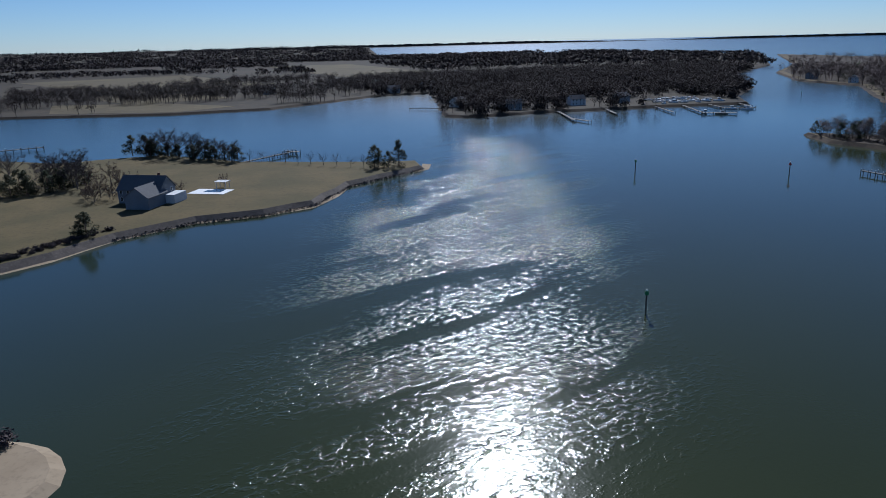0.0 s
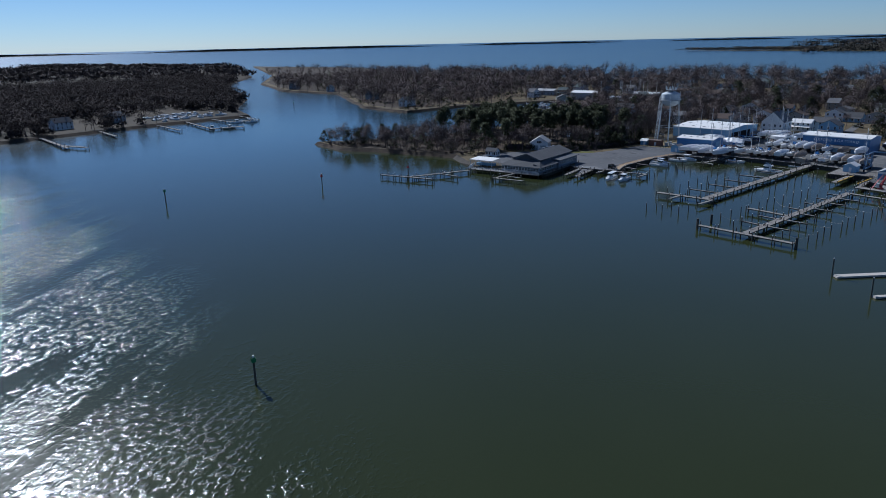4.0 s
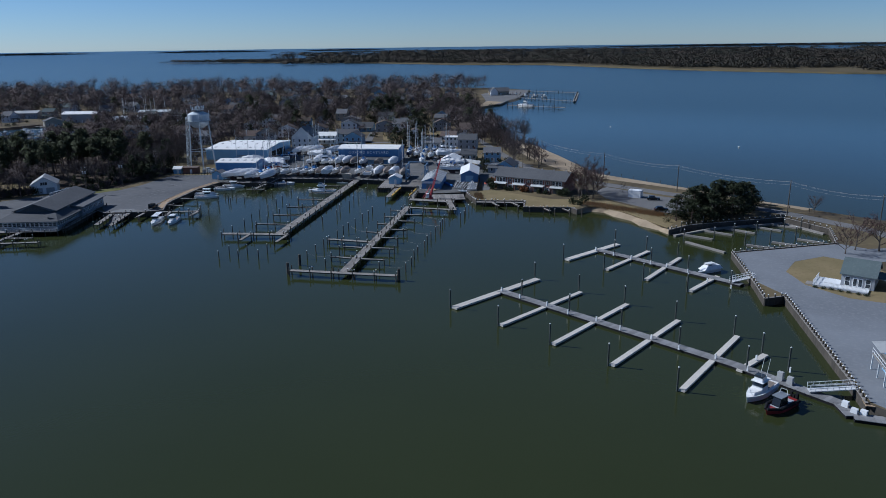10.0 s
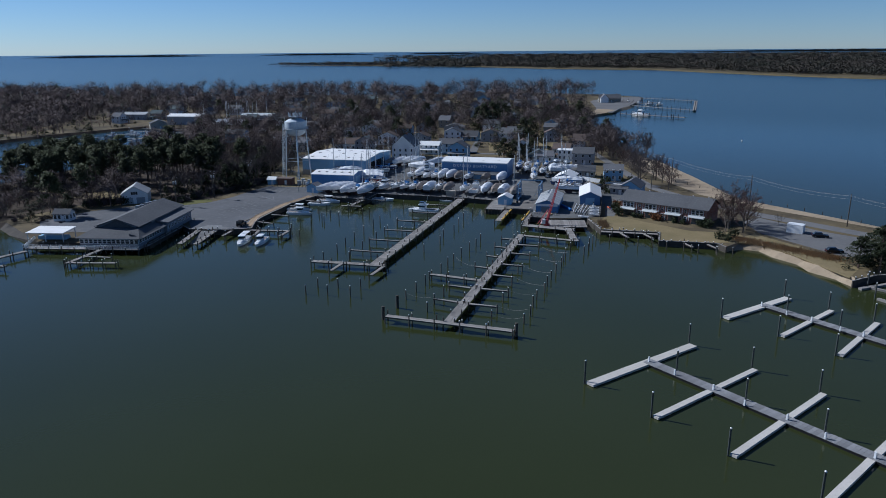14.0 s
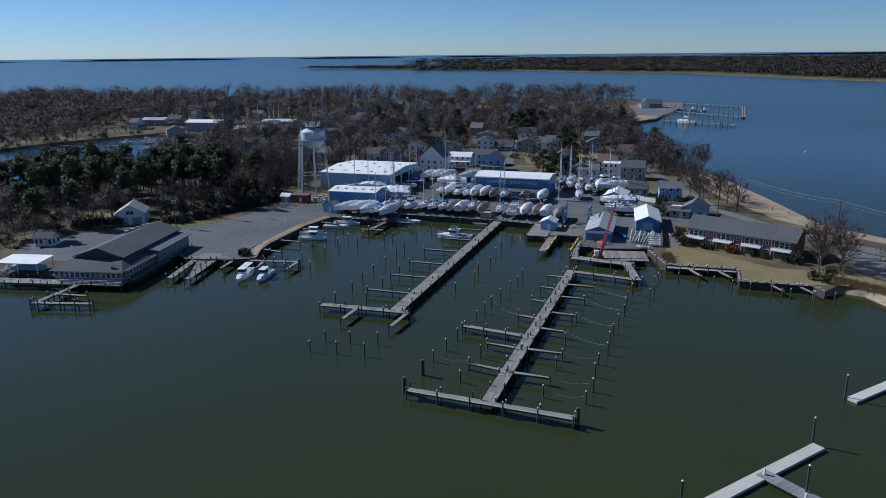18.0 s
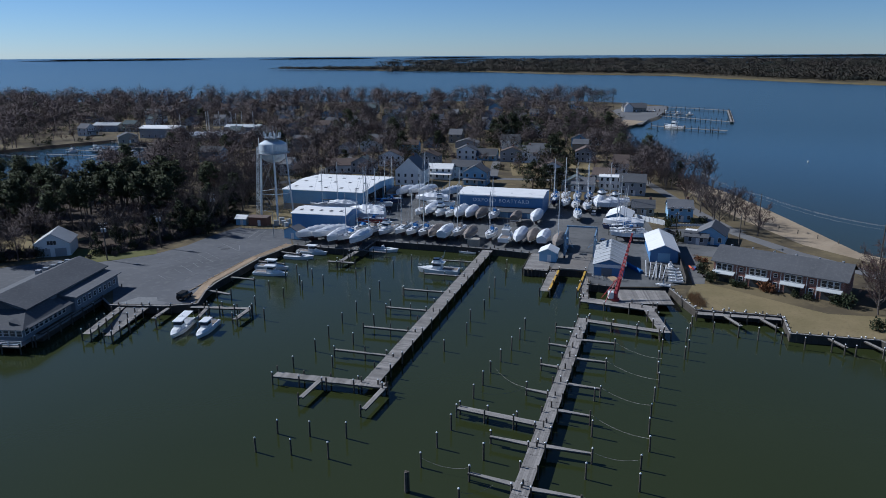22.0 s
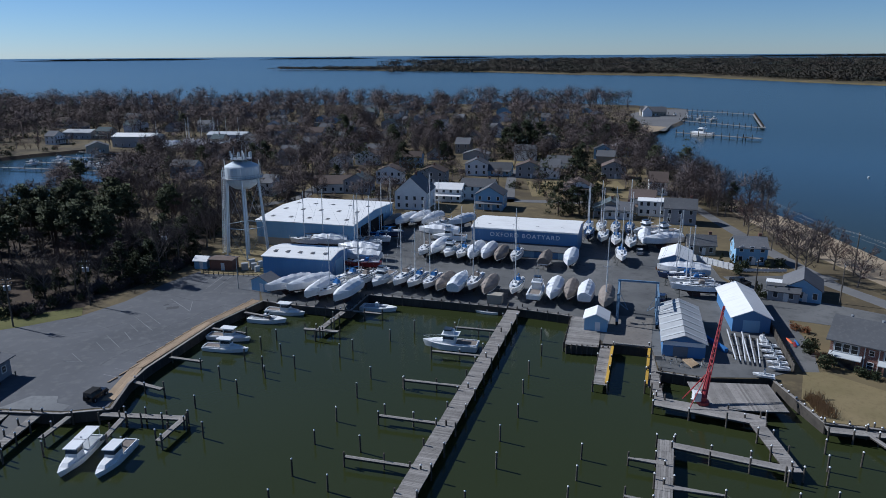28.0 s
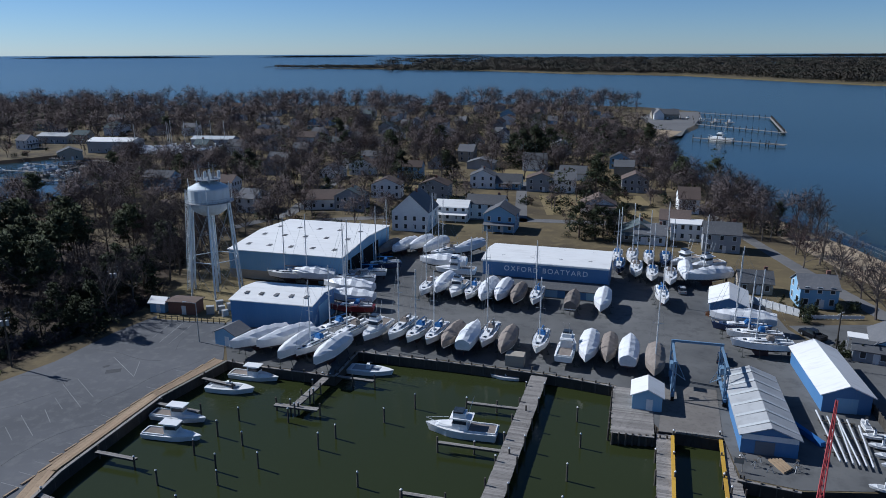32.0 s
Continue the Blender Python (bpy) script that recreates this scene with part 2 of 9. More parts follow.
BLUE = mat("blue_siding", (0.085, 0.20, 0.40), (0.072, 0.175, 0.355), (0.11, 0.215, 0.38), 0.55, big=0.15, small=1.2, bump=0.15, vary=0.04, stretch=(3, 3, 0.25))
PALE_BLUE = mat("pale_blue_siding", (0.25, 0.42, 0.58), (0.215, 0.37, 0.525), (0.30, 0.43, 0.53), 0.6, big=0.15, small=1.2, bump=0.15, vary=0.04, stretch=(3, 3, 0.25))
DARK_ROOF = mat("charcoal_shingles", (0.105, 0.106, 0.11), (0.085, 0.086, 0.09), (0.14, 0.138, 0.136), 0.9, big=0.12, small=1.6, bump=0.3, vary=0.12)
MID_ROOF = mat("grey_shingles", (0.14, 0.14, 0.145), (0.115, 0.115, 0.12), (0.18, 0.175, 0.17), 0.9, big=0.12, small=1.6, bump=0.3, vary=0.25)
BROWN_ROOF = mat("brown_shingles", (0.125, 0.095, 0.08), (0.10, 0.078, 0.067), (0.16, 0.125, 0.10), 0.9, big=0.12, small=1.6, bump=0.3, vary=0.25)
GREEN_ROOF = mat("green_grey_shingles", (0.10, 0.125, 0.125), (0.085, 0.105, 0.108), (0.13, 0.15, 0.148), 0.9, big=0.12, small=1.6, bump=0.3, vary=0.1)
SIDING = mat("white_clapboard", (0.76, 0.76, 0.745), (0.68, 0.68, 0.665), (0.56, 0.555, 0.54), 0.7, big=0.2, small=1.5, bump=0.1, vary=0.12, stretch=(0.3, 0.3, 5))
SIDING_GREY = mat("grey_clapboard", (0.33, 0.345, 0.36), (0.29, 0.30, 0.315), (0.25, 0.255, 0.26), 0.7, big=0.2, small=1.5, bump=0.1, vary=0.15, stretch=(0.3, 0.3, 5))
SIDING_DARK = mat("blue_grey_siding", (0.17, 0.19, 0.215), (0.145, 0.16, 0.185), (0.12, 0.13, 0.145), 0.75, big=0.2, small=1.5, bump=0.1, vary=0.1, stretch=(0.3, 0.3, 5))
SIDING_TAN = mat("tan_clapboard", (0.38, 0.33, 0.26), (0.32, 0.28, 0.22), (0.27, 0.235, 0.19), 0.7, big=0.2, small=1.5, bump=0.1, vary=0.15, stretch=(0.3, 0.3, 5))
HULL_WHITE = mat("white_gelcoat", (0.77, 0.76, 0.735), (0.72, 0.71, 0.69), (0.62, 0.605, 0.58), 0.3, big=0.3, small=1.5, bump=0.02, vary=0.06)
HULL_NAVY = mat("navy_gelcoat", (0.02, 0.035, 0.085), rough=0.25, small=1.5, bump=0.02)
HULL_RED = mat("red_gelcoat", (0.22, 0.025, 0.025), rough=0.35, small=1.5, bump=0.02)
BOTTOM = mat("bottom_paint", (0.06, 0.05, 0.055), (0.09, 0.05, 0.045), (0.03, 0.035, 0.05), 0.8, small=2, vary=0.35)
WRAP = mat("white_shrink_wrap", (0.74, 0.735, 0.725), (0.68, 0.675, 0.665), (0.56, 0.56, 0.555), 0.45, big=0.3, small=1.2, bump=0.6, vary=0.06)
CANVAS = mat("tan_canvas", (0.24, 0.205, 0.175), (0.20, 0.17, 0.145), (0.15, 0.125, 0.105), 0.9, big=0.4, small=1.5, bump=0.5, vary=0.15)
CANVAS_BLUE = mat("blue_canvas", (0.05, 0.15, 0.36), (0.04, 0.12, 0.30), rough=0.85, small=1.5, bump=0.4)
ALU = mat("mast_alloy", (0.72, 0.72, 0.71), rough=0.45, metal=0.25, small=3, bump=0, vary=0.15)
STEEL = mat("galvanised_steel", (0.35, 0.36, 0.37), rough=0.5, metal=0.5, small=2, bump=0.05)
RED_STEEL = mat("red_steel", (0.36, 0.035, 0.04), (0.28, 0.03, 0.03), rough=0.5, small=2)
YELLOW = mat("yellow_steel", (0.55, 0.33, 0.03), (0.45, 0.26, 0.03), (0.28, 0.16, 0.04), rough=0.6, small=2)
LIFT_BLUE = mat("blue_grey_steel", (0.16, 0.25, 0.35), (0.13, 0.20, 0.29), rough=0.5, small=2)
TANK = mat("tank_paint", (0.62, 0.66, 0.68), (0.56, 0.60, 0.62), (0.48, 0.49, 0.48), rough=0.5, big=0.2, small=0.9, bump=0.03, stretch=(2, 2, 0.3))
BLACK = mat("black_rubber", (0.015, 0.015, 0.016), rough=0.8, small=3)
CAR_DARK = mat("dark_car_paint", (0.012, 0.013, 0.016), rough=0.25, small=3, bump=0)
CAR_SILVER = mat("silver_car_paint", (0.40, 0.41, 0.42), rough=0.3, metal=0.4, small=3, bump=0)
BARK = mat("grey_bark", (0.15, 0.125, 0.105), (0.11, 0.095, 0.08), rough=0.95, big=0.5, small=3, bump=0.3, vary=0.25)
TWIG = mat("bare_twigs", (0.078, 0.063, 0.061), (0.06, 0.049, 0.048), (0.045, 0.038, 0.037), rough=0.95, big=0.03, small=0.4, bump=0, vary=0.34)
TWIG_RED = mat("reddish_twigs", (0.105, 0.066, 0.058), (0.082, 0.053, 0.048), (0.06, 0.043, 0.04), rough=0.95, big=0.1, small=1.0, bump=0, vary=0.25)
PINE_BARK = mat("pine_bark", (0.13, 0.095, 0.075), (0.10, 0.075, 0.06), rough=0.95, small=3, bump=0.3, vary=0.2)
NEEDLE = mat("pine_needles", (0.054, 0.064, 0.032), (0.045, 0.052, 0.027), (0.075, 0.074, 0.04), rough=0.8, big=0.3, small=1.2, bump=0, vary=0.3, island=True)
CEDAR = mat("cedar_foliage", (0.032, 0.039, 0.02), (0.025, 0.031, 0.016), (0.046, 0.047, 0.025), rough=0.8, big=0.3, small=1.2, bump=0, vary=0.3, island=True)
SHRUB = mat("evergreen_shrub", (0.045, 0.055, 0.028), (0.035, 0.042, 0.022), (0.07, 0.065, 0.035), rough=0.85, big=0.5, small=2, bump=0, vary=0.35, island=True)
RUST_SHRUB = mat("rusty_shrub", (0.19, 0.085, 0.04), (0.15, 0.07, 0.035), (0.10, 0.055, 0.03), rough=0.9, big=0.5, small=2, bump=0, vary=0.3, island=True)
REED = mat("dry_reeds", (0.42, 0.29, 0.15), (0.34, 0.23, 0.12), (0.25, 0.17, 0.09), rough=0.9, big=0.5, small=2, bump=0, vary=0.3, island=True)
FAR_BARE = mat("far_bare_woods", (0.047, 0.039, 0.038), (0.035, 0.03, 0.03), (0.026, 0.024, 0.022), rough=0.95, big=0.012, small=0.08, bump=0, vary=0.25, island=True)
FAR_PINE = mat("far_pine_woods", (0.026, 0.028, 0.022), (0.046, 0.038, 0.032), (0.021, 0.023, 0.019), rough=0.95, big=0.006, small=0.04, bump=0, vary=0.10, island=True)
STONE = mat("riprap_stone", (0.12, 0.10, 0.085), (0.085, 0.072, 0.062), (0.17, 0.15, 0.13), rough=0.9, big=0.5, small=1.5, bump=0.4, vary=0.3, island=True)
SIGN_GREEN = mat("green_sign", (0.03, 0.20, 0.07), rough=0.5, small=4)
SIGN_RED = mat("red_sign", (0.40, 0.03, 0.03), rough=0.5, small=4)
SIGN_WHITE = mat("sign_letters", (0.80, 0.81, 0.82), rough=0.6, small=3)
ORANGE = mat("orange_plastic", (0.6, 0.12, 0.04), rough=0.5, small=3)
PINK_CAP = mat("red_brown_brick_wall", (0.22, 0.12, 0.09), rough=0.85, small=2)

# ---- mesh tools ----


class MB:
    """Collects the faces of one mesh."""

    def __init__(self):
        self.v, self.f = [], []

    def add(self, pts, faces):
        n = len(self.v)
        self.v += [tuple(p) for p in pts]
        self.f += [tuple(i + n for i in f) for f in faces]
        return self

    def hexa(self, lo, hi):
        return self.add([*lo, *hi], [(3, 2, 1, 0), (4, 5, 6, 7), (0, 1, 5, 4), (1, 2, 6, 5), (2, 3, 7, 6), (3, 0, 4, 7)])

    def box(self, x, y, z, sx, sy, sz, rz=0.0, taper=1.0):
        """A box whose bottom centre is (x, y, z)."""
        c, s = math.cos(rz), math.sin(rz)
        q = [(-sx / 2, -sy / 2), (sx / 2, -sy / 2), (sx / 2, sy / 2), (-sx / 2, sy / 2)]
        lo = [(x + c * p - s * r, y + s * p + c * r, z) for p, r in q]
        hi = [(x + taper * (c * p - s * r), y + taper * (s * p + c * r), z + sz) for p, r in q]
        return self.hexa(lo, hi)

    def bar(self, p, q, w, h):
        """A straight bar of width w and height h from p to q, which lie on its middle line."""
        p, q = Vector(p), Vector(q)
        d = (q - p).normalized()
        side = d.cross(Vector((0, 0, 1)))
        side = side.normalized() if side.length > 1e-4 else Vector((1, 0, 0))
        up = side.cross(d)
        s, u = side * w / 2, up * h / 2
        return self.hexa([p - s - u, p + s - u, q + s - u, q - s - u], [p - s + u, p + s + u, q + s + u, q - s + u])

    def tube(self, p, q, r0, r1=None, n=6, caps=True):
        r1 = r0 if r1 is None else r1
        p, q = Vector(p), Vector(q)
        d = (q - p).normalized()
        a = d.orthogonal().normalized()
        b = d.cross(a)
        pts = []
        for c, r in ((p, r0), (q, r1)):
            for k in range(n):
                t = 2 * math.pi * k / n
                pts.append(c + (a * math.cos(t) + b * math.sin(t)) * r)
        faces = [(k, (k + 1) % n, n + (k + 1) % n, n + k) for k in range(n)]
        if caps:
            faces += [tuple(reversed(range(n))), tuple(range(n, 2 * n))]
        return self.add(pts, faces)

    def rings(self, rings, close_top=True, close_bottom=True):
        """Skin through rings of points, each with the same count."""
        n = len(rings[0])
        pts = [p for r in rings for p in r]
        faces = []
        for j in range(len(rings) - 1):
            for k in range(n):
                faces.append((j * n + k, j * n + (k + 1) % n, (j + 1) * n + (k + 1) % n, (j + 1) * n + k))
        if close_bottom:
            faces.append(tuple(reversed(range(n))))
        if close_top:
            faces.append(tuple(range((len(rings) - 1) * n, len(rings) * n)))
        return self.add(pts, faces)

    def lathe(self, x, y, profile, n=16):
        return self.rings([[(x + r * math.cos(2 * math.pi * k / n), y + r * math.sin(2 * math.pi * k / n), z) for k in range(n)] for r, z in profile])

    def prism(self, pts, z0, z1):
        n = len(pts)
        return self.add([(x, y, z0) for x, y in pts] + [(x, y, z1) for x, y in pts],
                        [tuple(reversed(range(n))), tuple(range(n, 2 * n))] + [(k, (k + 1) % n, n + (k + 1) % n, n + k) for k in range(n)])

    def mesh(self, name, material, smooth=False):
        me = bpy.data.meshes.new(name)
        me.from_pydata(self.v, [], self.f)
        me.materials.append(material)
        if smooth:
            me.polygons.foreach_set("use_smooth", [True] * len(me.polygons))
        me.update()
        return me


def part(name, src, material, parent, label="", smooth=False, at=None):
    """One mesh object under a thing or a part; src is an MB or a mesh to share."""
    me = src.mesh(name, material, smooth) if isinstance(src, MB) else src
    ob = new(name, me)
    ob.parent = parent
    if at is not None:
        ob.matrix_basis = at
    if label:
        ob["label"] = label
    return ob


def thing(name, label, category, x=0, y=0, z=0, rz=0, group="", kind=""):
    ob = new(name)
    ob.empty_display_size = 0.5
    ob.matrix_basis = pose(x, y, z, 0, 0, rz)
    return tagged(ob, label, category, group, kind)


def solo(name, src, material, label, category, group="", kind="", at=None, smooth=False):
    me = src.mesh(name, material, smooth) if isinstance(src, MB) else src
    ob = new(name, me)
    if at is not None:
        ob.matrix_basis = at
    return tagged(ob, label, category, group, kind)


def tri_mesh(name, pts, material, normals=None):
    """A mesh of loose triangles from an array of n x 3 corners x 3; normals, one a triangle, shade a crown as one rounded mass."""
    pts = np.asarray(pts, np.float32)
    n = len(pts)
    if normals is not None:
        face = np.cross(pts[:, 1] - pts[:, 0], pts[:, 2] - pts[:, 0])
        flip = (face * normals).sum(1) < 0
        pts = pts.copy()
        pts[flip] = pts[flip][:, ::-1]
    me = bpy.data.meshes.new(name)
    me.vertices.add(3 * n)
    me.vertices.foreach_set("co", pts.ravel())
    me.loops.add(3 * n)
    me.loops.foreach_set("vertex_index", np.arange(3 * n, dtype=np.int32))
    me.polygons.add(n)
    me.polygons.foreach_set("loop_start", np.arange(0, 3 * n, 3, dtype=np.int32))
    me.materials.append(material)
    me.update()
    me.validate()
    if normals is not None and len(me.polygons) == n:
        me.normals_split_custom_set_from_vertices(np.repeat(normals, 3, axis=0).tolist())
    return me


def crown_normals(pts, mid, up=0.35, rough=0.35, seed=1):
    """Normals that point away from the middle of a crown, a little upwards and a little at random."""
    r = np.random.default_rng(seed)
    d = pts.mean(1) - mid
    d /= np.linalg.norm(d, axis=1)[:, None] + 1e-6
    d = d + [0, 0, up] + r.normal(0, rough, d.shape)
    return d / (np.linalg.norm(d, axis=1)[:, None] + 1e-6)


rng = np.random.default_rng(7)
GZ = 1.7

# ---- water and land ----


def sea_level(r):
    """The sheet is flat out to 2.4 km and then lifted towards the level of the sea's horizon."""
    return 0.0 if r <= 2400 else 38.0 * ((r - 2400) / 2450.0) ** 1.6


def water_sheet():
    mb = MB()
    n = 96
    radii = [0, 60, 200, 500, 1000, 1700, 2400, 2900, 3400, 4000, 4600, 4850]
    rings = []
    for r in radii[1:]:
        z = sea_level(r)
        rings.append([(r * math.cos(2 * math.pi * k / n), 60 + r * math.sin(2 * math.pi * k / n), z) for k in range(n)])
    mb.rings(rings, close_top=False, close_bottom=True)
    mb.f[-1] = tuple(range(n))
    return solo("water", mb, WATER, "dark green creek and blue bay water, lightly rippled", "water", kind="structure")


water_sheet()


def outline(pts, step=9.0, wobble=1.2, seed=1):
    """The outline with its long edges broken up and pushed about a little, as shores are; wobble 0 keeps it straight."""
    r = random.Random(seed)
    out = []
    for k, p in enumerate(pts):
        q = pts[(k + 1) % len(pts)]
        w = p[2] if len(p) > 2 else wobble
        length = math.hypot(q[0] - p[0], q[1] - p[1])
        n = max(1, min(30, int(length / step))) if w > 0 else 1
        for j in range(n):
            t = j / n
            dx = dy = 0.0
            if j:
                dx, dy = r.uniform(-w, w), r.uniform(-w, w)
            out.append((p[0] + (q[0] - p[0]) * t + dx, p[1] + (q[1] - p[1]) * t + dy, w))
    return out


def land(name, pts, z, material, label, beach=5.0, shore=SAND, wobble=1.2, seed=1, wooded=False):
    """A sheet of ground with a sloping shore that runs down under the water."""
    o = outline(pts, wobble=wobble, seed=seed)
    area = sum(a[0] * b[1] - b[0] * a[1] for a, b in zip(o, o[1:] + o[:1]))
    sign = 1 if area > 0 else -1
    n = len(o)
    top, low = [], []
    for k in range(n):
        a, b, c = o[k - 1], o[k], o[(k + 1) % n]
        d1 = Vector((b[0] - a[0], b[1] - a[1])).normalized()
        d2 = Vector((c[0] - b[0], c[1] - b[1])).normalized()
        t = d1 + d2
        t = t.normalized() if t.length > 1e-3 else d1
        nrm = Vector((t.y, -t.x)) * sign
        w = 0.25 if b[2] == 0 else beach
        top.append((b[0] - nrm.x * w * 0.6, b[1] - nrm.y * w * 0.6, z))
        low.append((b[0] + nrm.x * w * 0.4, b[1] + nrm.y * w * 0.4, -0.8))
    ground = MB().add(top, [tuple(range(n)) if sign > 0 else tuple(reversed(range(n)))])
    ob = solo(name, ground, material, label, "ground", kind="structure")
    kind_of = lambda p: "quay" if p[2] == 0 else ("wood" if wooded and p[0] < -140 else "open")
    for kind, m, lbl in (("quay", BULK, "dark timbered bank"), ("wood", LITTER, "dark earthy bank"), ("open", shore, "sloping natural shore")):
        ks = [k for k in range(n) if kind_of(o[k]) == kind]
        if ks:
            part("shore", MB().add(top + low, [(k, n + k, n + (k + 1) % n, (k + 1) % n) for k in ks]), m, ob, lbl)
    return ob


# the village peninsula, from the marina quay round the inner harbour, the headland, the cove and the outer beach
QUAY_SHORE = [(84, 60, 0), (79.2, 69.3, 0), (82.2, 78.5, 0), (93.4, 117.0, 0), (88.1, 116.3, 0), (91.6, 127.1, 0), (98.3, 151.5, 0), (131.5, 156.4, 0), (138.5, 171.5, 0), (133, 187.2, 0), (99, 181.7, 0), (91.6, 177.5), (90.4, 183.5), (86.4, 190), (86.2, 196.5), (82.4, 203), (80.8, 209.5), (77, 211.5), (70.5, 207.7, 0)]
YARD_SHORE = [(69.5, 211.6, 0), (53.4, 214.6, 0), (55.6, 224.3, 0), (38.3, 227.8, 0), (36.0, 243, 0), (24.6, 242.9, 0), (17.4, 245.5, 0), (18.6, 255.2, 0), (12.4, 256.8, 0), (9.5, 257.5, 0), (5.8, 272.3, 0), (-5, 276.4, 0), (-24.2, 281.3, 0), (-40.9, 285, 0), (-43.2, 274.3, 0), (-57, 277.5, 0), (-64.6, 279.8, 0), (-70.8, 265.5, 0), (-75.3, 243, 0), (-75.5, 237, 0), (-74.0, 228, 0), (-80.9, 226.3, 0), (-93.2, 226.7, 0), (-98, 232, 0), (-99, 209, 0), (-133, 209, 0)]
HEAD_SHORE = [(-160.8, 232.6), (-203.6, 232.4), (-231.9, 227.3), (-262.2, 240.2), (-246, 256), (-216, 290), (-202, 340), (-192, 400), (-186, 440), (-196, 521), (-254, 545)]
COVE_SHORE = [(-290, 500), (-310, 465), (-322, 411), (-385, 431), (-532, 560), (-634, 574), (-800, 688), (-1000, 900), (-1500, 1300), (-1100, 1240), (-700, 1010), (-450, 930), (-100, 925), (60, 950), (150, 905)]
BAY_SHORE = [(190, 850), (150, 720), (135, 690), (108, 640), (92, 618), (82, 470), (86, 400), (92, 366), (97, 320), (98.5, 275), (124, 240), (139, 214), (160, 185), (230, 110), (330, -20), (400, -300), (170, -300), (150, -60), (105, 30)]
TOWN = QUAY_SHORE + YARD_SHORE + HEAD_SHORE + COVE_SHORE + BAY_SHORE
land("ground", TOWN, GZ, TOWN_GROUND, "village ground of winter grass, leaf litter and bare earth", beach=4.0, wooded=True)

WEST = [(-140.6, -129), (-149.4, -117.4), (-165.7, -103.4), (-178.9, -81), (-180.8, -59), (-189, -40.6), (-220, -23), (-245.7, 15.3), (-262, 16.4),
        (-270.5, -9), (-296, -63), (-338, -102), (-332, -153), (-356, -184), (-430, -420), (-110, -420), (-118, -190)]
land("ground_west", WEST, 1.9, GRASS, "winter lawn on a low point across the creek", beach=4.0, shore=STONE, seed=3)

MAIN = [(-700, -900), (-640, -257), (-595, -116), (-601, -30), (-639, 15), (-700, 90), (-705, 145), (-570, 117), (-459, 89), (-442, 103), (-445, 136), (-447, 174),
        (-441, 271), (-426, 338), (-500, 385), (-580, 470), (-672, 517), (-820, 640), (-1010, 860), (-1520, 1250), (-2300, 1500), (-3300, 1500), (-3500, 400), (-3600, -1200), (-2600, -2500), (-900, -2300)]
land("ground_mainland", MAIN, 1.8, FIELD, "tan stubble fields and marsh beyond the creek", beach=5.0, shore=LITTER, wobble=1.5, seed=4)

FAR = [(-790, 2700), (-760, 2680), (-600, 2650), (-420, 2600), (-60, 2430), (206, 2067), (453, 1889), (571, 1536), (652, 1362), (800, 1150), (1500, 800), (2400, 900), (2600, 2300),
       (1400, 2390), (600, 2400), (200, 2420), (-100, 2640), (-380, 2730), (-700, 2720)]
land("ground_far_shore", FAR, 2.0, MARSH, "tan marsh and fields on the shore across the bay", beach=3.0, shore=GRASS, wobble=1.5, seed=5)

land("ground_spit", [(-45, -101), (-42.4, -97.6), (-39, -95.2), (-35, -93.8), (-31, -93.8), (-27.6, -95.4), (-24.5, -98.6), (-22.6, -103), (-22, -110), (-34, -130), (-60, -120), (-48, -107)], 0.9, SAND, "small sandy spit with a brown bush", beach=3.5, wobble=0.5, seed=6)


def sheet(name, pts, z, material, label, category="ground"):
    return solo(name, MB().prism(pts, z - 0.25, z), material, label, category, kind="structure")


sheet("parking_lot", [(-75.9, 237), (-75.7, 243), (-71.2, 265.6), (-65.4, 280.5), (-71.2, 298.5), (-79, 303), (-87, 304), (-92.6, 292), (-96.5, 278), (-102, 268), (-112, 262), (-118, 256), (-112, 248), (-97.5, 236), (-93, 227.1), (-81, 226.7), (-74.5, 228.5)],
      GZ + 0.05, ASPHALT, "worn grey asphalt parking lot with faded lines", "parking lot")
sheet("boatyard_paving", [(-71.5, 298.4), (-64.6, 280.2), (-57, 278), (-43.5, 274.8), (-41.2, 285.4), (-24.2, 281.8), (-5, 276.9), (6, 272.8), (10, 258), (18.8, 256), (17.8, 245.9), (24.8, 243.3), (35.8, 243.4), (41, 246), (46.5, 268), (50, 282), (46, 300), (47, 312), (33, 338), (19, 347), (-14, 356), (-40, 372), (-44, 357), (-51, 324)],
      GZ + 0.05, YARD, "dark patched boatyard paving", "yard")
sheet("east_lane", [(46.5, 268), (43, 246), (45.5, 245), (49.5, 257), (51, 272), (75, 262), (78, 272), (62, 284), (56, 296), (75, 300), (74, 304), (47, 302), (50, 282)], GZ + 0.04, YARD, "dark asphalt lane beside the brick building", "lane")
sheet("marina_lot", [(80, 69.5), (83, 78.5), (94, 117), (92.3, 127), (98.8, 151), (131.5, 155.8), (136, 150), (150, 150), (152, 140), (126, 138), (120, 145), (110, 141.6), (103.2, 134), (102.2, 124), (106.5, 114.2), (115, 108.4), (122, 108), (150, 100), (150, 60), (84, 60)],
      GZ + 0.05, GRAVEL, "pale grey gravel marina lot", "parking lot")
sheet("beach_parking", [(86, 238), (93, 245), (106, 226), (118, 214), (126, 204), (110, 199), (99, 198), (93, 210), (86, 224)], GZ + 0.05, ROAD, "grey parking lot beside the beach", "parking lot")
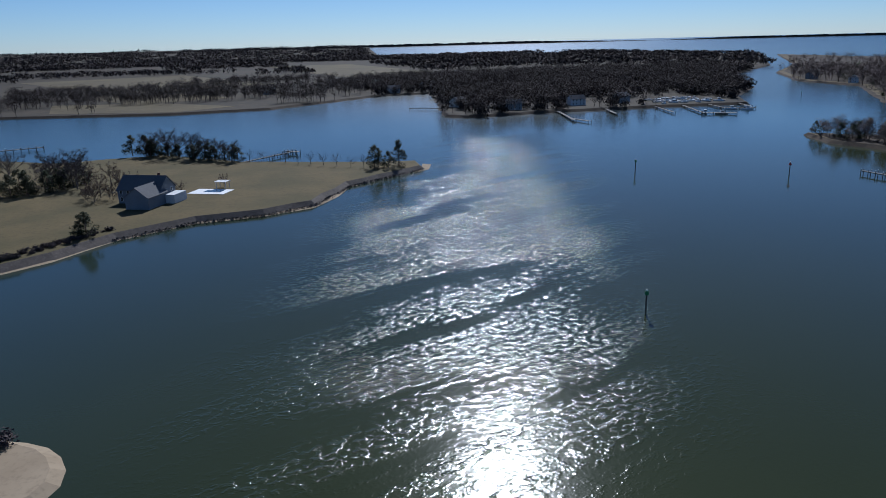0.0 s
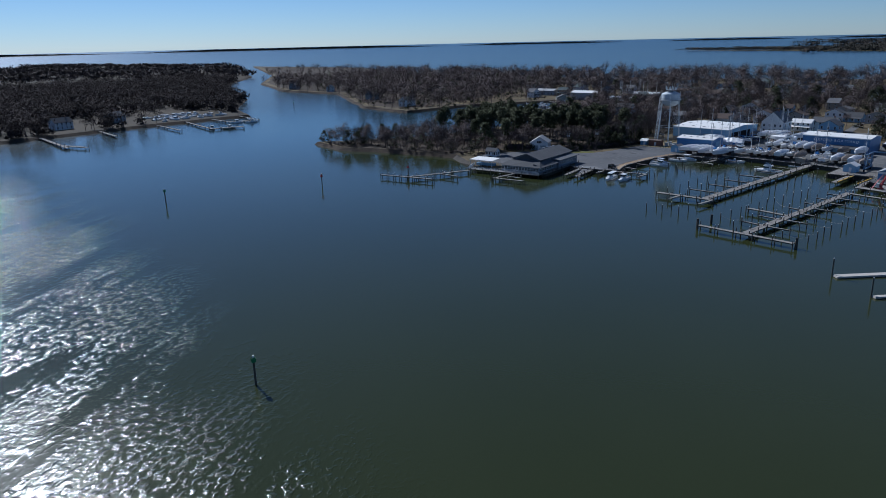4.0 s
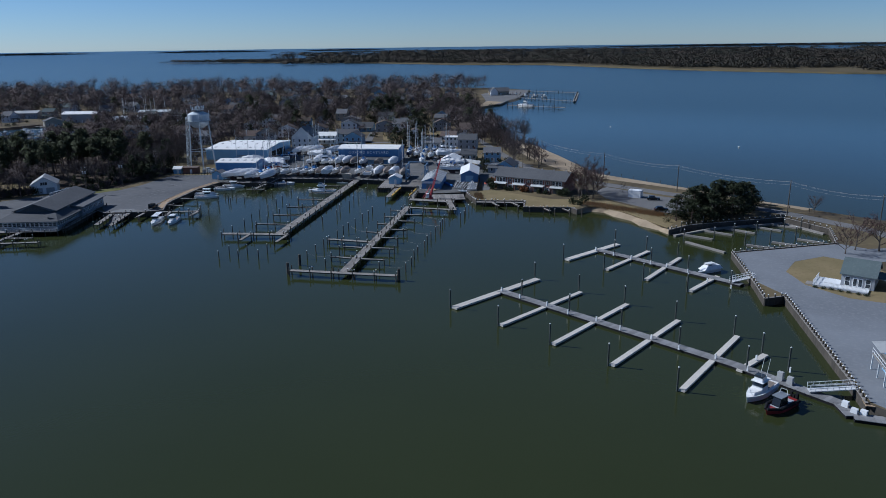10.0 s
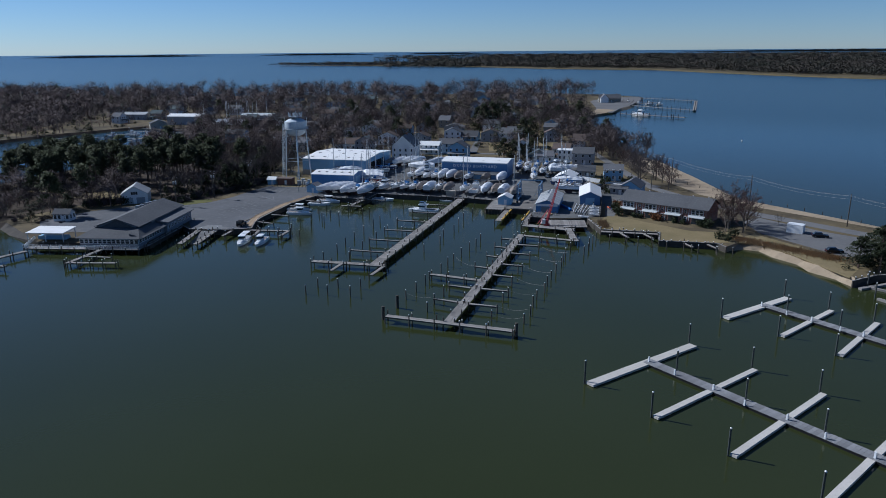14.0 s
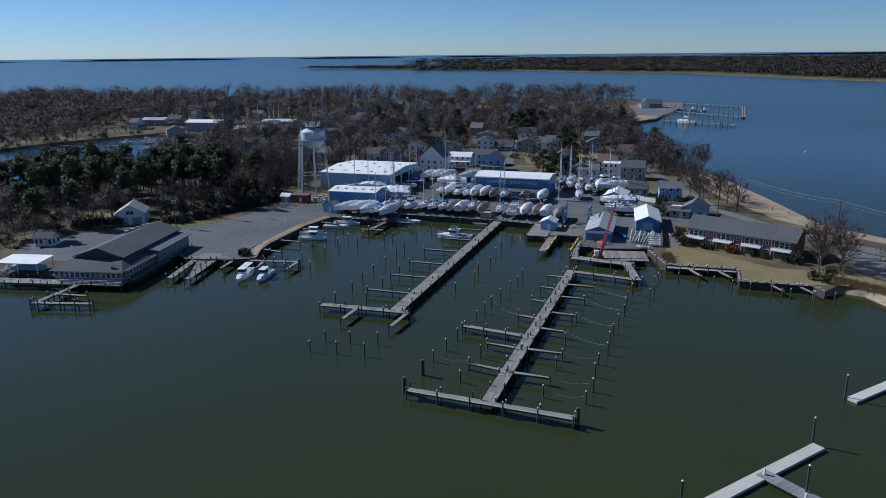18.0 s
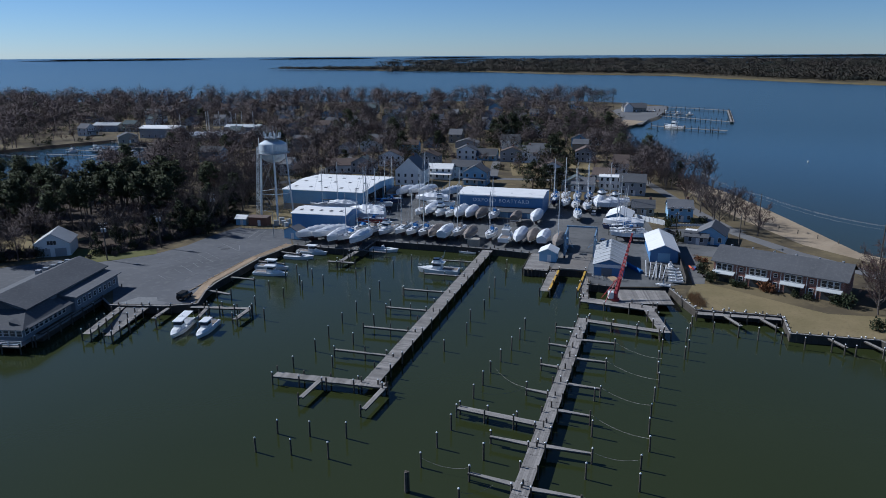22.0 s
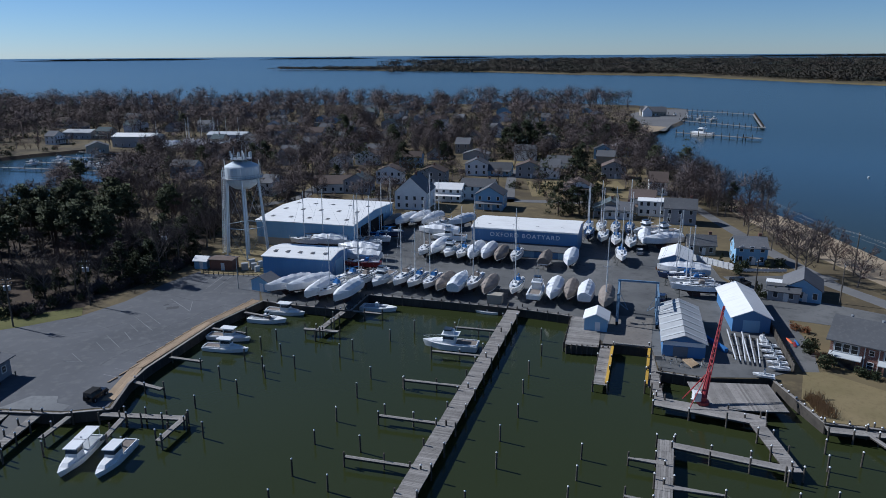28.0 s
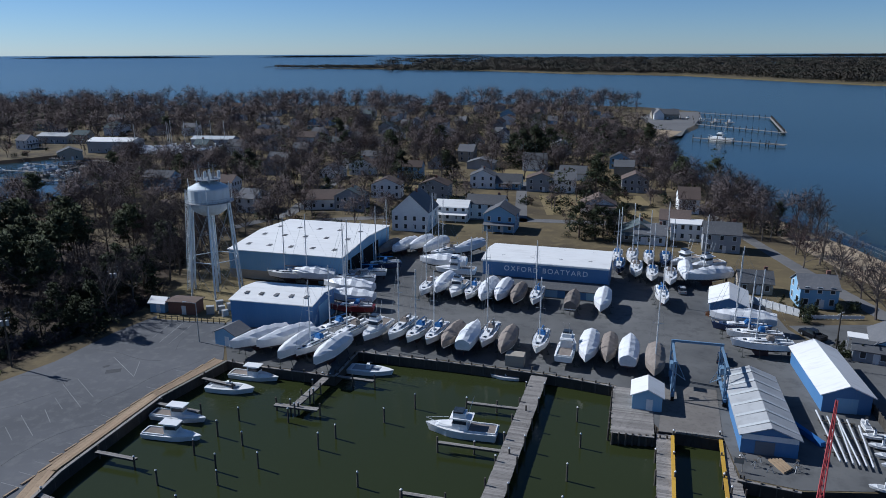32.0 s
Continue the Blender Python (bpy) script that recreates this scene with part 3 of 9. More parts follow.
sheet("strand_road", [(156, 150), (152, 170), (141, 192), (122, 221), (95, 254), (82, 275), (73.5, 296), (69.5, 330), (66.5, 372), (63.5, 420), (60, 420), (62.5, 372), (65, 330), (69, 296), (77.5, 273), (90, 250), (117, 218), (136, 190), (147, 168), (150, 150)],
      GZ + 0.05, ROAD, "grey road along the beach", "road")
sheet("beach", [(146, 196), (126, 229), (98, 262), (85.5, 284), (79, 318), (75.5, 362), (74, 398), (83, 400), (91, 363), (95, 320), (97.5, 276), (122, 240), (138, 213), (150, 198)], GZ + 0.02, SAND, "pale sand beach along the bay", "beach")
sheet("sand_bank", [(91.5, 180), (86.5, 199), (81, 211.5), (73, 213), (84, 223), (92, 208), (98, 188)], GZ + 0.01, LAWN, "sandy grass bank above the small harbour beach", "beach")
sheet("brick_building_lawn", [(38.9, 228.2), (55.9, 225), (54, 215.2), (69.6, 212.2), (79, 213), (80, 224), (66, 226), (47, 246), (43, 246), (38.5, 236)], GZ + 0.05, LAWN, "tan dormant lawn behind a timber bulkhead", "lawn")
sheet("marina_lawn", [(103, 134.2), (102, 124), (106.3, 114), (115, 108.2), (122, 107.8), (128, 120), (126.2, 138.2), (120, 145.2), (110, 141.8)], GZ + 0.03, LAWN, "tan dormant lawn round the marina house", "lawn")
# leaf litter whose dark tone also holds the shade of the pine crowns
sheet("pine_lawn", [(-108, 262), (-104, 275), (-98, 292), (-93, 306), (-100, 345), (-150, 372), (-190, 345), (-196, 300), (-150, 262), (-125, 268)], GZ + 0.02, LITTER, "leaf litter and thin grass, darkened for shade under the pines", "ground")
sheet("headland_floor", [(-256, 241), (-232, 231), (-204, 235.5), (-163, 235.5), (-150, 262), (-196, 300), (-214, 284), (-244, 254)], GZ + 0.02, LITTER, "leaf litter under the headland trees", "ground")
sheet("cove_floor", [(-336, 432), (-386, 444), (-530, 572), (-634, 588), (-800, 702), (-1000, 912), (-1440, 1275), (-1100, 1230), (-700, 1000), (-450, 920), (-330, 900), (-350, 640), (-330, 520)], GZ + 0.02, LITTER, "leaf litter under the cove woods", "ground")
sheet("restaurant_lot", [(-112, 248), (-118, 256), (-126, 262), (-140, 252), (-150, 238), (-141, 222), (-118, 222), (-116, 240)], GZ + 0.05, ASPHALT, "asphalt behind the waterside restaurant", "parking lot")
for k, (pts, lbl) in enumerate((
        ([(-905, -200), (-1400, -420), (-1500, -150), (-1000, 10)], "tan stubble field"),
        ([(-720, -160), (-900, -240), (-880, -120), (-760, -60)], "tan stubble field"),
        ([(-1150, 120), (-1900, 40), (-1900, 260), (-1200, 300)], "pale winter field"),
        ([(-603, -112), (-650, -220), (-760, -240), (-720, -130), (-640, -60)], "marshy yellow grass"))):
    sheet("field", pts, 1.85 + 0.01 * k, MARSH, lbl, "field")
sheet("ramp_apron", [(-92.2, 227.2), (-81.0, 226.8), (-81.0, 228.7), (-83.6, 229.4), (-84.8, 231.8), (-89.3, 231.7), (-90.8, 229.2)], GZ + 0.07, FADED, "pale concrete apron above the boat ramp", "pavement")
sheet("lot_verge", [(-126, 266), (-117, 258.4), (-109.5, 262.6), (-101.5, 269), (-104, 274), (-112, 270), (-120, 273), (-130, 274)], GZ + 0.06, VERGE, "greenish mown grass verge beside the lot", "lawn")
# faded white lines on the parking lots
lines = thing("parking_lines", "faded white parking lines on asphalt", "road marking", kind="structure")
for p, q in (((-89.5, 268.8), (-82.0, 261.0)), ((-88.0, 270.9), (-81.9, 264.6)), ((-87.4, 260.0), (-84.1, 256.0)), ((-86.5, 280.5), (-78.7, 272.4)), ((-78.7, 272.4), (-80.6, 278.7)),
             ((-78.7, 287.0), (-78.1, 298.0)), ((-83.3, 290.0), (-82.9, 298.0)), ((-74.7, 268.6), (-70.6, 267.1)), ((-72.2, 275.2), (-68.6, 274.3)), ((-77.5, 258.8), (-74.3, 257.3)), ((-92.0, 245.4), (-87.2, 245.2)), ((-92.2, 249.0), (-88.2, 245.2)), ((-90.1, 258.0), (-84.5, 252.1)), ((-88.2, 264.1), (-84.7, 260.3)), ((-90.3, 254.4), (-86.7, 250.6)), ((-80.9, 287.6), (-80.4, 298.0))):
    part("line", MB().bar((*p, GZ + 0.056), (*q, GZ + 0.056), 0.13, 0.012), FADED, lines)
for k in range(14):
    x, y = -81.4 + 0.78 * k, 240.2 + 2.54 * k
    part("line", MB().bar((x, y, GZ + 0.056), (x + 3.5, y - 1.1, GZ + 0.056), 0.12, 0.012), FADED, lines)
# wandering tar-sealed cracks and patches
tar = thing("tar_seams", "dark tar-sealed cracks across the parking lot", "road marking", kind="structure")
rt = random.Random(4)
for x, y, a, n in ((-99, 272, 18, 8), (-84, 244, 70, 9), (-92, 284, -35, 7), (-80, 262, 58, 10), (-104, 258, 5, 8), (-76, 284, 100, 6)):
    for k in range(n):
        a += rt.uniform(-22, 22)
        x1, y1 = x + 2.3 * math.cos(radians(a)), y + 2.3 * math.sin(radians(a))
        part("seam", MB().bar((x, y, GZ + 0.052), (x1, y1, GZ + 0.052), 0.11, 0.012), TAR, tar)
        x, y = x1, y1
for x, y, w, d, a in ((-83.5, 274.5, 2.6, 1.6, 20), (-85.8, 276.4, 1.2, 0.8, 50)):
    part("patch", MB().box(x, y, GZ + 0.046, w, d, 0.01, radians(a)), TAR, tar)

# ---- timber docks ----


def boards(mb, p, q, width, z, thick=0.07, board=0.34, gap=0.02, jitter=0.03, seed=2):
    """Cross boards from p to q, each a little different in length."""
    r = random.Random(seed)
    p, q = Vector((*p, z)), Vector((*q, z))
    d = q - p
    n = max(1, int(d.length / board))
    u = d.normalized()
    s = Vector((u.y, -u.x, 0))
    for k in range(n):
        a, b = p + d * (k / n), p + d * ((k + 1) / n) - u * gap
        wl, wr = width / 2 + r.uniform(-jitter, jitter), width / 2 + r.uniform(-jitter, jitter)
        dz = Vector((0, 0, r.uniform(-0.006, 0.006)))
        t = Vector((0, 0, thick))
        mb.hexa([a - s * wl + dz - t, a + s * wr + dz - t, b + s * wr + dz - t, b - s * wl + dz - t],
                [a - s * wl + dz, a + s * wr + dz, b + s * wr + dz, b - s * wl + dz])
    return mb


def long_boards(mb, p, q, width, z, count=3, thick=0.07):
    p, q = Vector((*p, z - thick / 2)), Vector((*q, z - thick / 2))
    u = (q - p).normalized()
    s = Vector((u.y, -u.x, 0))
    w = width / count
    for k in range(count):
        o = s * (w * (k + 0.5) - width / 2)
        mb.bar(p + o, q + o, w - 0.02, thick)
    return mb


PILE_MESH, PILE_CAP = {}, {}


def pile_mesh(height, radius):
    key = (height, radius)
    if key not in PILE_MESH:
        mb = MB().tube((0, 0, -1.5), (0.02, 0, height), radius * 1.06, radius * 0.92, 8)
        PILE_MESH[key] = mb.mesh("pile", PILE)
        PILE_CAP[key] = MB().lathe(0.02, 0, [(radius * 1.08, height - 0.06), (radius * 1.08, height + 0.02), (0.02, height + 0.16)], 8).mesh("cap", CAP_WHITE)
    return PILE_MESH[key], PILE_CAP[key]


def taper_board(mb, p, q, width, z, thick=0.12):
    p, q = Vector((*p, z)), Vector((*q, z))
    u = (q - p).normalized()
    s, t = Vector((u.y, -u.x, 0)), Vector((0, 0, thick))
    a, b = s * width * 0.8, s * width * 0.3
    return mb.hexa([p - a - t, p + a - t, q + b - t, q - b - t], [p - a, p + a, q + b, q - b])


def panels(mb, p, q, width, z, length=3.3):
    """Boards laid lengthwise in short panels."""
    n = max(1, round(math.hypot(q[0] - p[0], q[1] - p[1]) / length))
    for k in range(n):
        a, b = k / n, (k + 0.985) / n
        f = lambda t: (p[0] + (q[0] - p[0]) * t, p[1] + (q[1] - p[1]) * t)
        long_boards(mb, f(a), f(b), width, z + 0.012 * (k % 2), 7)
    return mb


STYLES = {"cross": boards, "long": long_boards, "taper": taper_board, "panel": panels}


def dock(name, label, runs, z=1.5, group=""):
    """A fixed dock: runs of (p, q, width, pile spacing, board style), with stringers and piles on both sides."""
    th = thing(name, label, "dock", group=group)
    rnd = random.Random(len(runs) * 31 + int(runs[0][0][0]))
    for k, (p, q, w, gap, style) in enumerate(runs):
        mb = MB()
        STYLES[style](mb, p, q, w, z + 0.004 * k)
        tagged(part("deck", mb, DECK, th), kind="stuff")
        pv, qv = Vector((*p, 0)), Vector((*q, 0))
        u = (qv - pv).normalized()
        s = Vector((u.y, -u.x, 0))
        fr = MB()
        for side in (-1, 1):
            o = s * side * (w / 2 - 0.12) + Vector((0, 0, z - 0.2))
            fr.bar(pv + o, qv + o, 0.12, 0.24)
        part("stringer", fr, BULK, th)
        if gap:
            n = max(1, round((qv - pv).length / gap))
            for j in range(n + 1):
                for side in ((-1, 1) if w > 1.0 else (1 if j % 2 else -1,)):
                    hgt = round(z + rnd.choice((0.7, 0.9, 1.1)), 1)
                    pm, cm = pile_mesh(hgt, 0.15)
                    at = pv + (qv - pv) * (j / n) + s * side * (w / 2 + 0.1)
                    po = part("post", pm, PILE, th, at=pose(at.x, at.y, 0, rnd.uniform(-1, 1), rnd.uniform(-1, 1), rnd.uniform(0, 360)))
                    if rnd.random() < 0.6:
                        part("cap", cm, CAP_WHITE, po, "white cone cap")
    return th


T0, T1 = (-6.6, 148.6), (13.2, 222.4)


def on_t(y):
    return (T0[0] + (T1[0] - T0[0]) * (y - T0[1]) / (T1[1] - T0[1]), y)


t_runs = [((-20.3, 151.9), (6.9, 144.0), 1.5, 6.0, "long"), (T0, T1, 2.3, 5.4, "panel")]
for tip, y in (((-12.6, 181.6), 176.4), ((-10.7, 163.2), 160.2), ((-7.6, 172.8), 170.4), ((-1.3, 188.6), 186.6), ((2.0, 198.7), 197.0), ((4.4, 208.3), 206.6), ((6.7, 217.3), 216.0),
               ((4.0, 158.0), 160.0), ((6.9, 168.6), 170.6), ((8.3, 179.5), 181.6), ((11.4, 189.0), 191.0), ((14.2, 199.9), 201.6), ((17.4, 208.8), 210.6)):
    b = on_t(y)
    wide = tip == (-12.6, 181.6)
    t_runs.append((b, tip, 1.3 if wide else 0.62, 4.2 if wide else 7.5, "long" if wide else "taper"))
dock("marina_pier", "grey weathered timber pier with a T head and narrow finger piers", t_runs)
L0, L1 = (-28.2, 189.6), (-6.4, 278.0)


def on_l(y):
    return (L0[0] + (L1[0] - L0[0]) * (y - L0[1]) / (L1[1] - L0[1]), y)


l_runs = [(L0, L1, 2.9, 6.0, "cross"), ((-45.7, 192.6), (-25.6, 188.9), 2.0, 5.0, "cross"), ((-37.2, 190.2), (-38.9, 183.9), 0.9, 6.0, "long"), ((-25.4, 188.4), (-27.8, 180.3), 0.9, 7.0, "long")]
for tip, y in (((-37.1, 203.9), 201.2), ((-33.4, 216.0), 213.6), ((-30.2, 228), 225.6), ((-27.6, 240.8), 238.4), ((-23.5, 253.5), 251.2), ((-19.5, 266), 264)):
    l_runs.append((on_l(y), tip, 0.62, 6.5, "long"))
dock("boatyard_pier", "long weathered plank pier with an L-shaped end and short fingers", l_runs)
dock("work_pier", "broad timber work platform round a small basin", [
    ((14.4, 234.6), (30.0, 228.5), 3.2, 5.0, "long"), ((28.3, 229.5), (28.6, 214.6), 2.2, 5.5, "cross"), ((13.8, 221.0), (28.4, 215.2), 1.6, 5.5, "long"),
    ((21.4, 237.0), (35.0, 236.4), 9.8, 0, "cross"), ((15.2, 235), (16.8, 246), 1.6, 4.0, "cross")])
dock("lift_pier", "timber runway pier of the boat lift slip", [((10.4, 257.2), (6.4, 240.2), 2.3, 5.5, "cross")] )
dock("lift_pier", "timber runway pier of the boat lift slip", [((19.6, 256.5), (15.2, 239.8), 2.2, 5.5, "cross")])
ap = thing("lift_apron", "weathered plank apron with a concrete pad below the boat lift", "dock", kind="structure")
part("planks", boards(MB(), (8.6, 271.6), (5.4, 256.2), 6.4, GZ + 0.12, 0.1), DECK, ap)
for k in range(9):
    po = part("post", pile_mesh(2.0, 0.17)[0], PILE, ap, at=pose(2.5 + 1.0 * k, 256.5 - 0.06 * k, 0, 0, 0, 40 * k))
    part("side_post", pile_mesh(2.1, 0.17)[0], PILE, ap, at=pose(2.1 + 0.4 * k, 257.6 + 1.75 * k, 0, 0, 0, 30 * k))
part("face", MB().bar((2.4, 256.75, 0.7), (10.6, 256.0, 0.7), 0.12, 1.7).bar((2.4, 256.75, 0.7), (5.6, 272.0, 0.7), 0.12, 1.7), BULK, ap, "dark timber face of the apron")
part("pad", MB().prism([(9.6, 257.6), (18.6, 255.7), (22.6, 271.6), (14.4, 273.4)], GZ - 0.2, GZ + 0.1), PAD, ap, "worn brown-grey concrete pad")
for k in range(8):
    part("stop_block", MB().box(12.4 + 0.8 * k, 257.2 - 0.18 * k, GZ + 0.1, 0.7, 0.5, 0.3, radians(-13)), DECK, ap)
for (p, q) in (((11.4, 256.4), (7.5, 240.4)), ((18.2, 255.5), (14.2, 240))):
    solo("lift_track", MB().bar((*p, 1.66), (*q, 1.66), 0.5, 0.28), YELLOW, "yellow painted steel guide along the lift slip", "rail", "lift tracks")
dock("restaurant_dock", "small timber dock with fingers beside the restaurant", [((-110.3, 203.8), (-112.8, 189.5), 1.4, 5, "cross"), ((-113.5, 189.6), (-99.2, 189.8), 1.2, 4, "long"), ((-111.5, 196), (-103.5, 195), 0.8, 5, "long")])
dock("ruined_dock", "old grey timber dock with many bare piles", [((-131.8, 201), (-146.5, 175.5), 1.6, 4.0, "cross"), ((-134, 176), (-160, 174.5), 1.2, 3.2, "long"), ((-139, 188), (-128, 186), 0.9, 4, "long")])
dock("ramp_pier", "timber pier beside the boat ramp", [((-90.4, 226.4), (-89.8, 209.8), 1.7, 3.5, "cross")], group="ramp piers")
dock("ramp_pier", "timber pier beside the boat ramp", [((-84.8, 226), (-84.9, 209.0), 1.5, 3.2, "cross")], group="ramp piers")
dock("slip_dock", "short timber slip dock with finger piers below the parking lot", [((-74.6, 226.6), (-60.6, 225.9), 1.3, 4, "long"), ((-60.9, 225.6), (-62.0, 219.0), 1.0, 4, "long"), ((-70.6, 225.6), (-70.4, 219.0), 0.9, 4, "long"), ((-79.4, 225.6), (-80.0, 219.0), 0.9, 4, "long"), ((-75.2, 238.3), (-68.8, 235.6), 0.8, 3.4, "long"), ((-72.9, 248.7), (-66.2, 247.0), 0.7, 5, "long"), ((-70.4, 263.5), (-62.5, 261), 0.7, 5, "long"), ((-66.5, 273), (-60, 270.5), 0.7, 5, "long")])
dock("yard_dock", "little T-shaped timber dock at the boatyard wall", [((-44.6, 274.4), (-47.6, 263.5), 1.3, 4, "cross"), ((-51, 264), (-43.5, 262.6), 1.0, 3.4, "long"), ((-43.3, 275), (-36, 273.2), 0.7, 5, "long")])
dock("lawn_dock", "low grey timber landing along the lawn bulkhead", [((38.2, 226.6), (55.2, 223.6), 2.2, 3.4, "long"), ((43.5, 226), (45.3, 219), 0.7, 5, "long"), ((50.6, 224.4), (52.4, 218), 0.7, 5, "long"), ((60, 213.6), (61.5, 208.2), 0.6, 5, "long"), ((66.5, 212), (68, 206.8), 0.6, 5, "long")])
solo("boat_ramp", MB().hexa([(-89.3, 227.0, 1.3), (-85.7, 227.0, 1.3), (-85.7, 207, -1.2), (-88.8, 207, -1.2)], [(-89.3, 227.0, 1.6), (-85.7, 227.0, 1.6), (-85.7, 207, -0.9), (-88.8, 207, -0.9)]), ROAD, "worn grey boat ramp running into the creek", "ramp", kind="structure")


def pile(x, y, h=2.4, r=0.15, capped=True, group="mooring piles"):
    pm, cm = pile_mesh(h, r)
    th = thing("mooring_pile", "weathered mooring pile with a white cap" if capped else "weathered dark mooring pile", "pile", x, y, 0, (x * 37) % 360, group)
    th.rotation_euler[0] = math.sin(x * 3.1 + y) * 0.02
    part("post", pm, PILE, th)
    if capped:
        part("cap", cm, CAP_WHITE, th)
    return th


def pile_row(p, q, n, wob=0.5, h=2.4):
    for k in range(n):
        t = k / max(1, n - 1)
        pile(p[0] + (q[0] - p[0]) * t + rng.uniform(-wob, wob), p[1] + (q[1] - p[1]) * t + rng.uniform(-wob, wob), h + (k % 3) * 0.2)


pile_row((9.3, 151.0), (27.8, 213.5), 13)
pile_row((2.6, 152.8), (10.6, 187.6), 4)
pile_row((-12.0, 158.4), (-8.9, 168.9), 3)
pile_row((-17.2, 166.0), (0.3, 218.8), 11)
pile_row((-42.3, 169.8), (-30.9, 168.4), 3)
pile_row((-40.8, 175.0), (-29.8, 173.6), 3)
pile_row((-43.5, 198), (-34, 244), 7)
pile_row((-36.5, 199), (-27, 240), 5)
pile_row((-24, 219), (-6, 268), 0)
pile_row((-15, 208), (-1, 262), 8, 1.2)
pile_row((-60, 231), (-46, 268), 6, 1.5)
pile_row((-52, 244), (-30, 266), 6, 2.0)
pile_row((39.5, 218), (71, 203), 9, 0.8)
pile_row((36.2, 222), (29.8, 205), 5, 0.5)
pile_row((-83, 214), (-57, 222), 6, 0.8)
pile_row((-62, 244), (-57, 262), 4, 1.2)
for x, y, h in ((-21.2, 153.4, 3.0), (7.4, 144.4, 3.0), (-18.9, 160.6, 3.0)):
    th = thing("dolphin", "cluster of three tall weathered piles", "pile", x, y, 0, 20, "pile clusters")
    pm, cm = pile_mesh(h, 0.2)
    for k in range(3):
        part("post", pm, PILE, th, at=pose(0.22 * math.cos(2.1 * k), 0.22 * math.sin(2.1 * k), 0, 2 * math.sin(k), 0, 90 * k))
# slack lines between the mooring piles
for p, q in (((-17.2, 166), (-10.4, 164)), ((-12, 158.4), (-7.4, 160)), ((2.8, 153), (9.3, 151)), ((4, 158), (10.7, 156)), ((6.9, 168.6), (13.7, 167)), ((14.2, 200), (22, 192.4)), ((8.3, 179.5), (15.9, 172.6)), ((11.4, 189), (18.6, 183)), ((17.4, 208.8), (24.7, 201.3)), ((-6.4, 196), (-1.3, 188.6)), ((-9, 186.3), (-1.3, 188.6))):
    rings = []
    for k in range(9):
        t = k / 8
        pt = (p[0] + (q[0] - p[0]) * t, p[1] + (q[1] - p[1]) * t, 1.7 - 0.7 * (1 - (2 * t - 1) ** 2))
        rings.append([(pt[0] + 0.016, pt[1], pt[2] - 0.01), (pt[0], pt[1] + 0.012, pt[2] + 0.018), (pt[0] - 0.016, pt[1] - 0.012, pt[2] - 0.01)])
    mb = MB().rings(rings)
    solo("mooring_line", mb, DECK, "slack pale mooring line between two piles", "rope", "mooring lines")

# ---- floating docks ----


def float_dock(name, label, spine, fingers, skip_left=()):
    th = thing(name, label, "floating dock")
    for k, (p, q) in enumerate(zip(spine, spine[1:])):
        length = math.hypot(q[0] - p[0], q[1] - p[1])
        n = max(1, int(length / 0.72))
        plank = MB().box(0, 0, -0.1, length / n - 0.03, 2.3, 0.1).mesh("plank", FLOAT_PLANK)
        turn = math.degrees(math.atan2(q[1] - p[1], q[0] - p[0]))
        for j in range(n):
            t = (j + 0.5) / n
            part("plank", plank, FLOAT_PLANK, th, at=pose(p[0] + (q[0] - p[0]) * t, p[1] + (q[1] - p[1]) * t, 0.56 + 0.004 * (j % 3), 0, 0, turn))
        u = Vector((q[0] - p[0], q[1] - p[1], 0)).normalized()
        part("hull", MB().bar((*p, 0.12), (*q, 0.12), 2.1, 0.6), BLACK, th)
    tall, cap = pile_mesh(4.6, 0.17)
    steel = MB().tube((0, 0, -1.5), (0, 0, 4.5), 0.17, 0.17, 8).mesh("guide_pile", STEEL_PILE)
    for p, q, w, left, right in fingers:
        d = Vector((q[0] - p[0], q[1] - p[1], 0))
        n = max(1, int(d.length / 3.0))
        fg = MB()
        u = d.normalized()
        fg.bar((*p, 0.3), (*q, 0.3), w, 0.42)
        part("finger", fg, FLOAT, th, "pale concrete finger float")
        for on, at in ((left, Vector((*p, 0)) - u * 0.1 + Vector((u.y, -u.x, 0)) * (-w / 2 - 0.2)), (right, Vector((*q, 0)) + u * 0.1 + Vector((u.y, -u.x, 0)) * (-w / 2 - 0.2))):
            if on:
                g = part("guide_post", steel, STEEL_PILE, th, "tall dark steel pile with a white cap", at=pose(at.x, at.y, 0))
                part("cap", cap, CAP_WHITE, g, at=pose(0, 0, -0.1))
    post = MB().box(0, 0, 0.55, 0.3, 0.3, 1.0, 0, 0.8).mesh("pedestal", WHITE)
    for k, (p, q, w, left, right) in enumerate(fingers):
        c = spine[0]
        mid = ((p[0] + q[0]) / 2, (p[1] + q[1]) / 2)
        part("power_pedestal", post, WHITE, th, "small white power pedestal", at=pose(mid[0] + 0.9, mid[1] + 0.5, 0, 0, 0, 40))
        part("power_pedestal", post, WHITE, th, at=pose(mid[0] + 4.2, mid[1] - 5.0, 0, 0, 0, 40))
        g = part("guide_post", steel, STEEL_PILE, th, at=pose(mid[0] + 5.0, mid[1] - 3.2, 0))
        part("cap", cap, CAP_WHITE, g, at=pose(0, 0, -0.1))
    return th


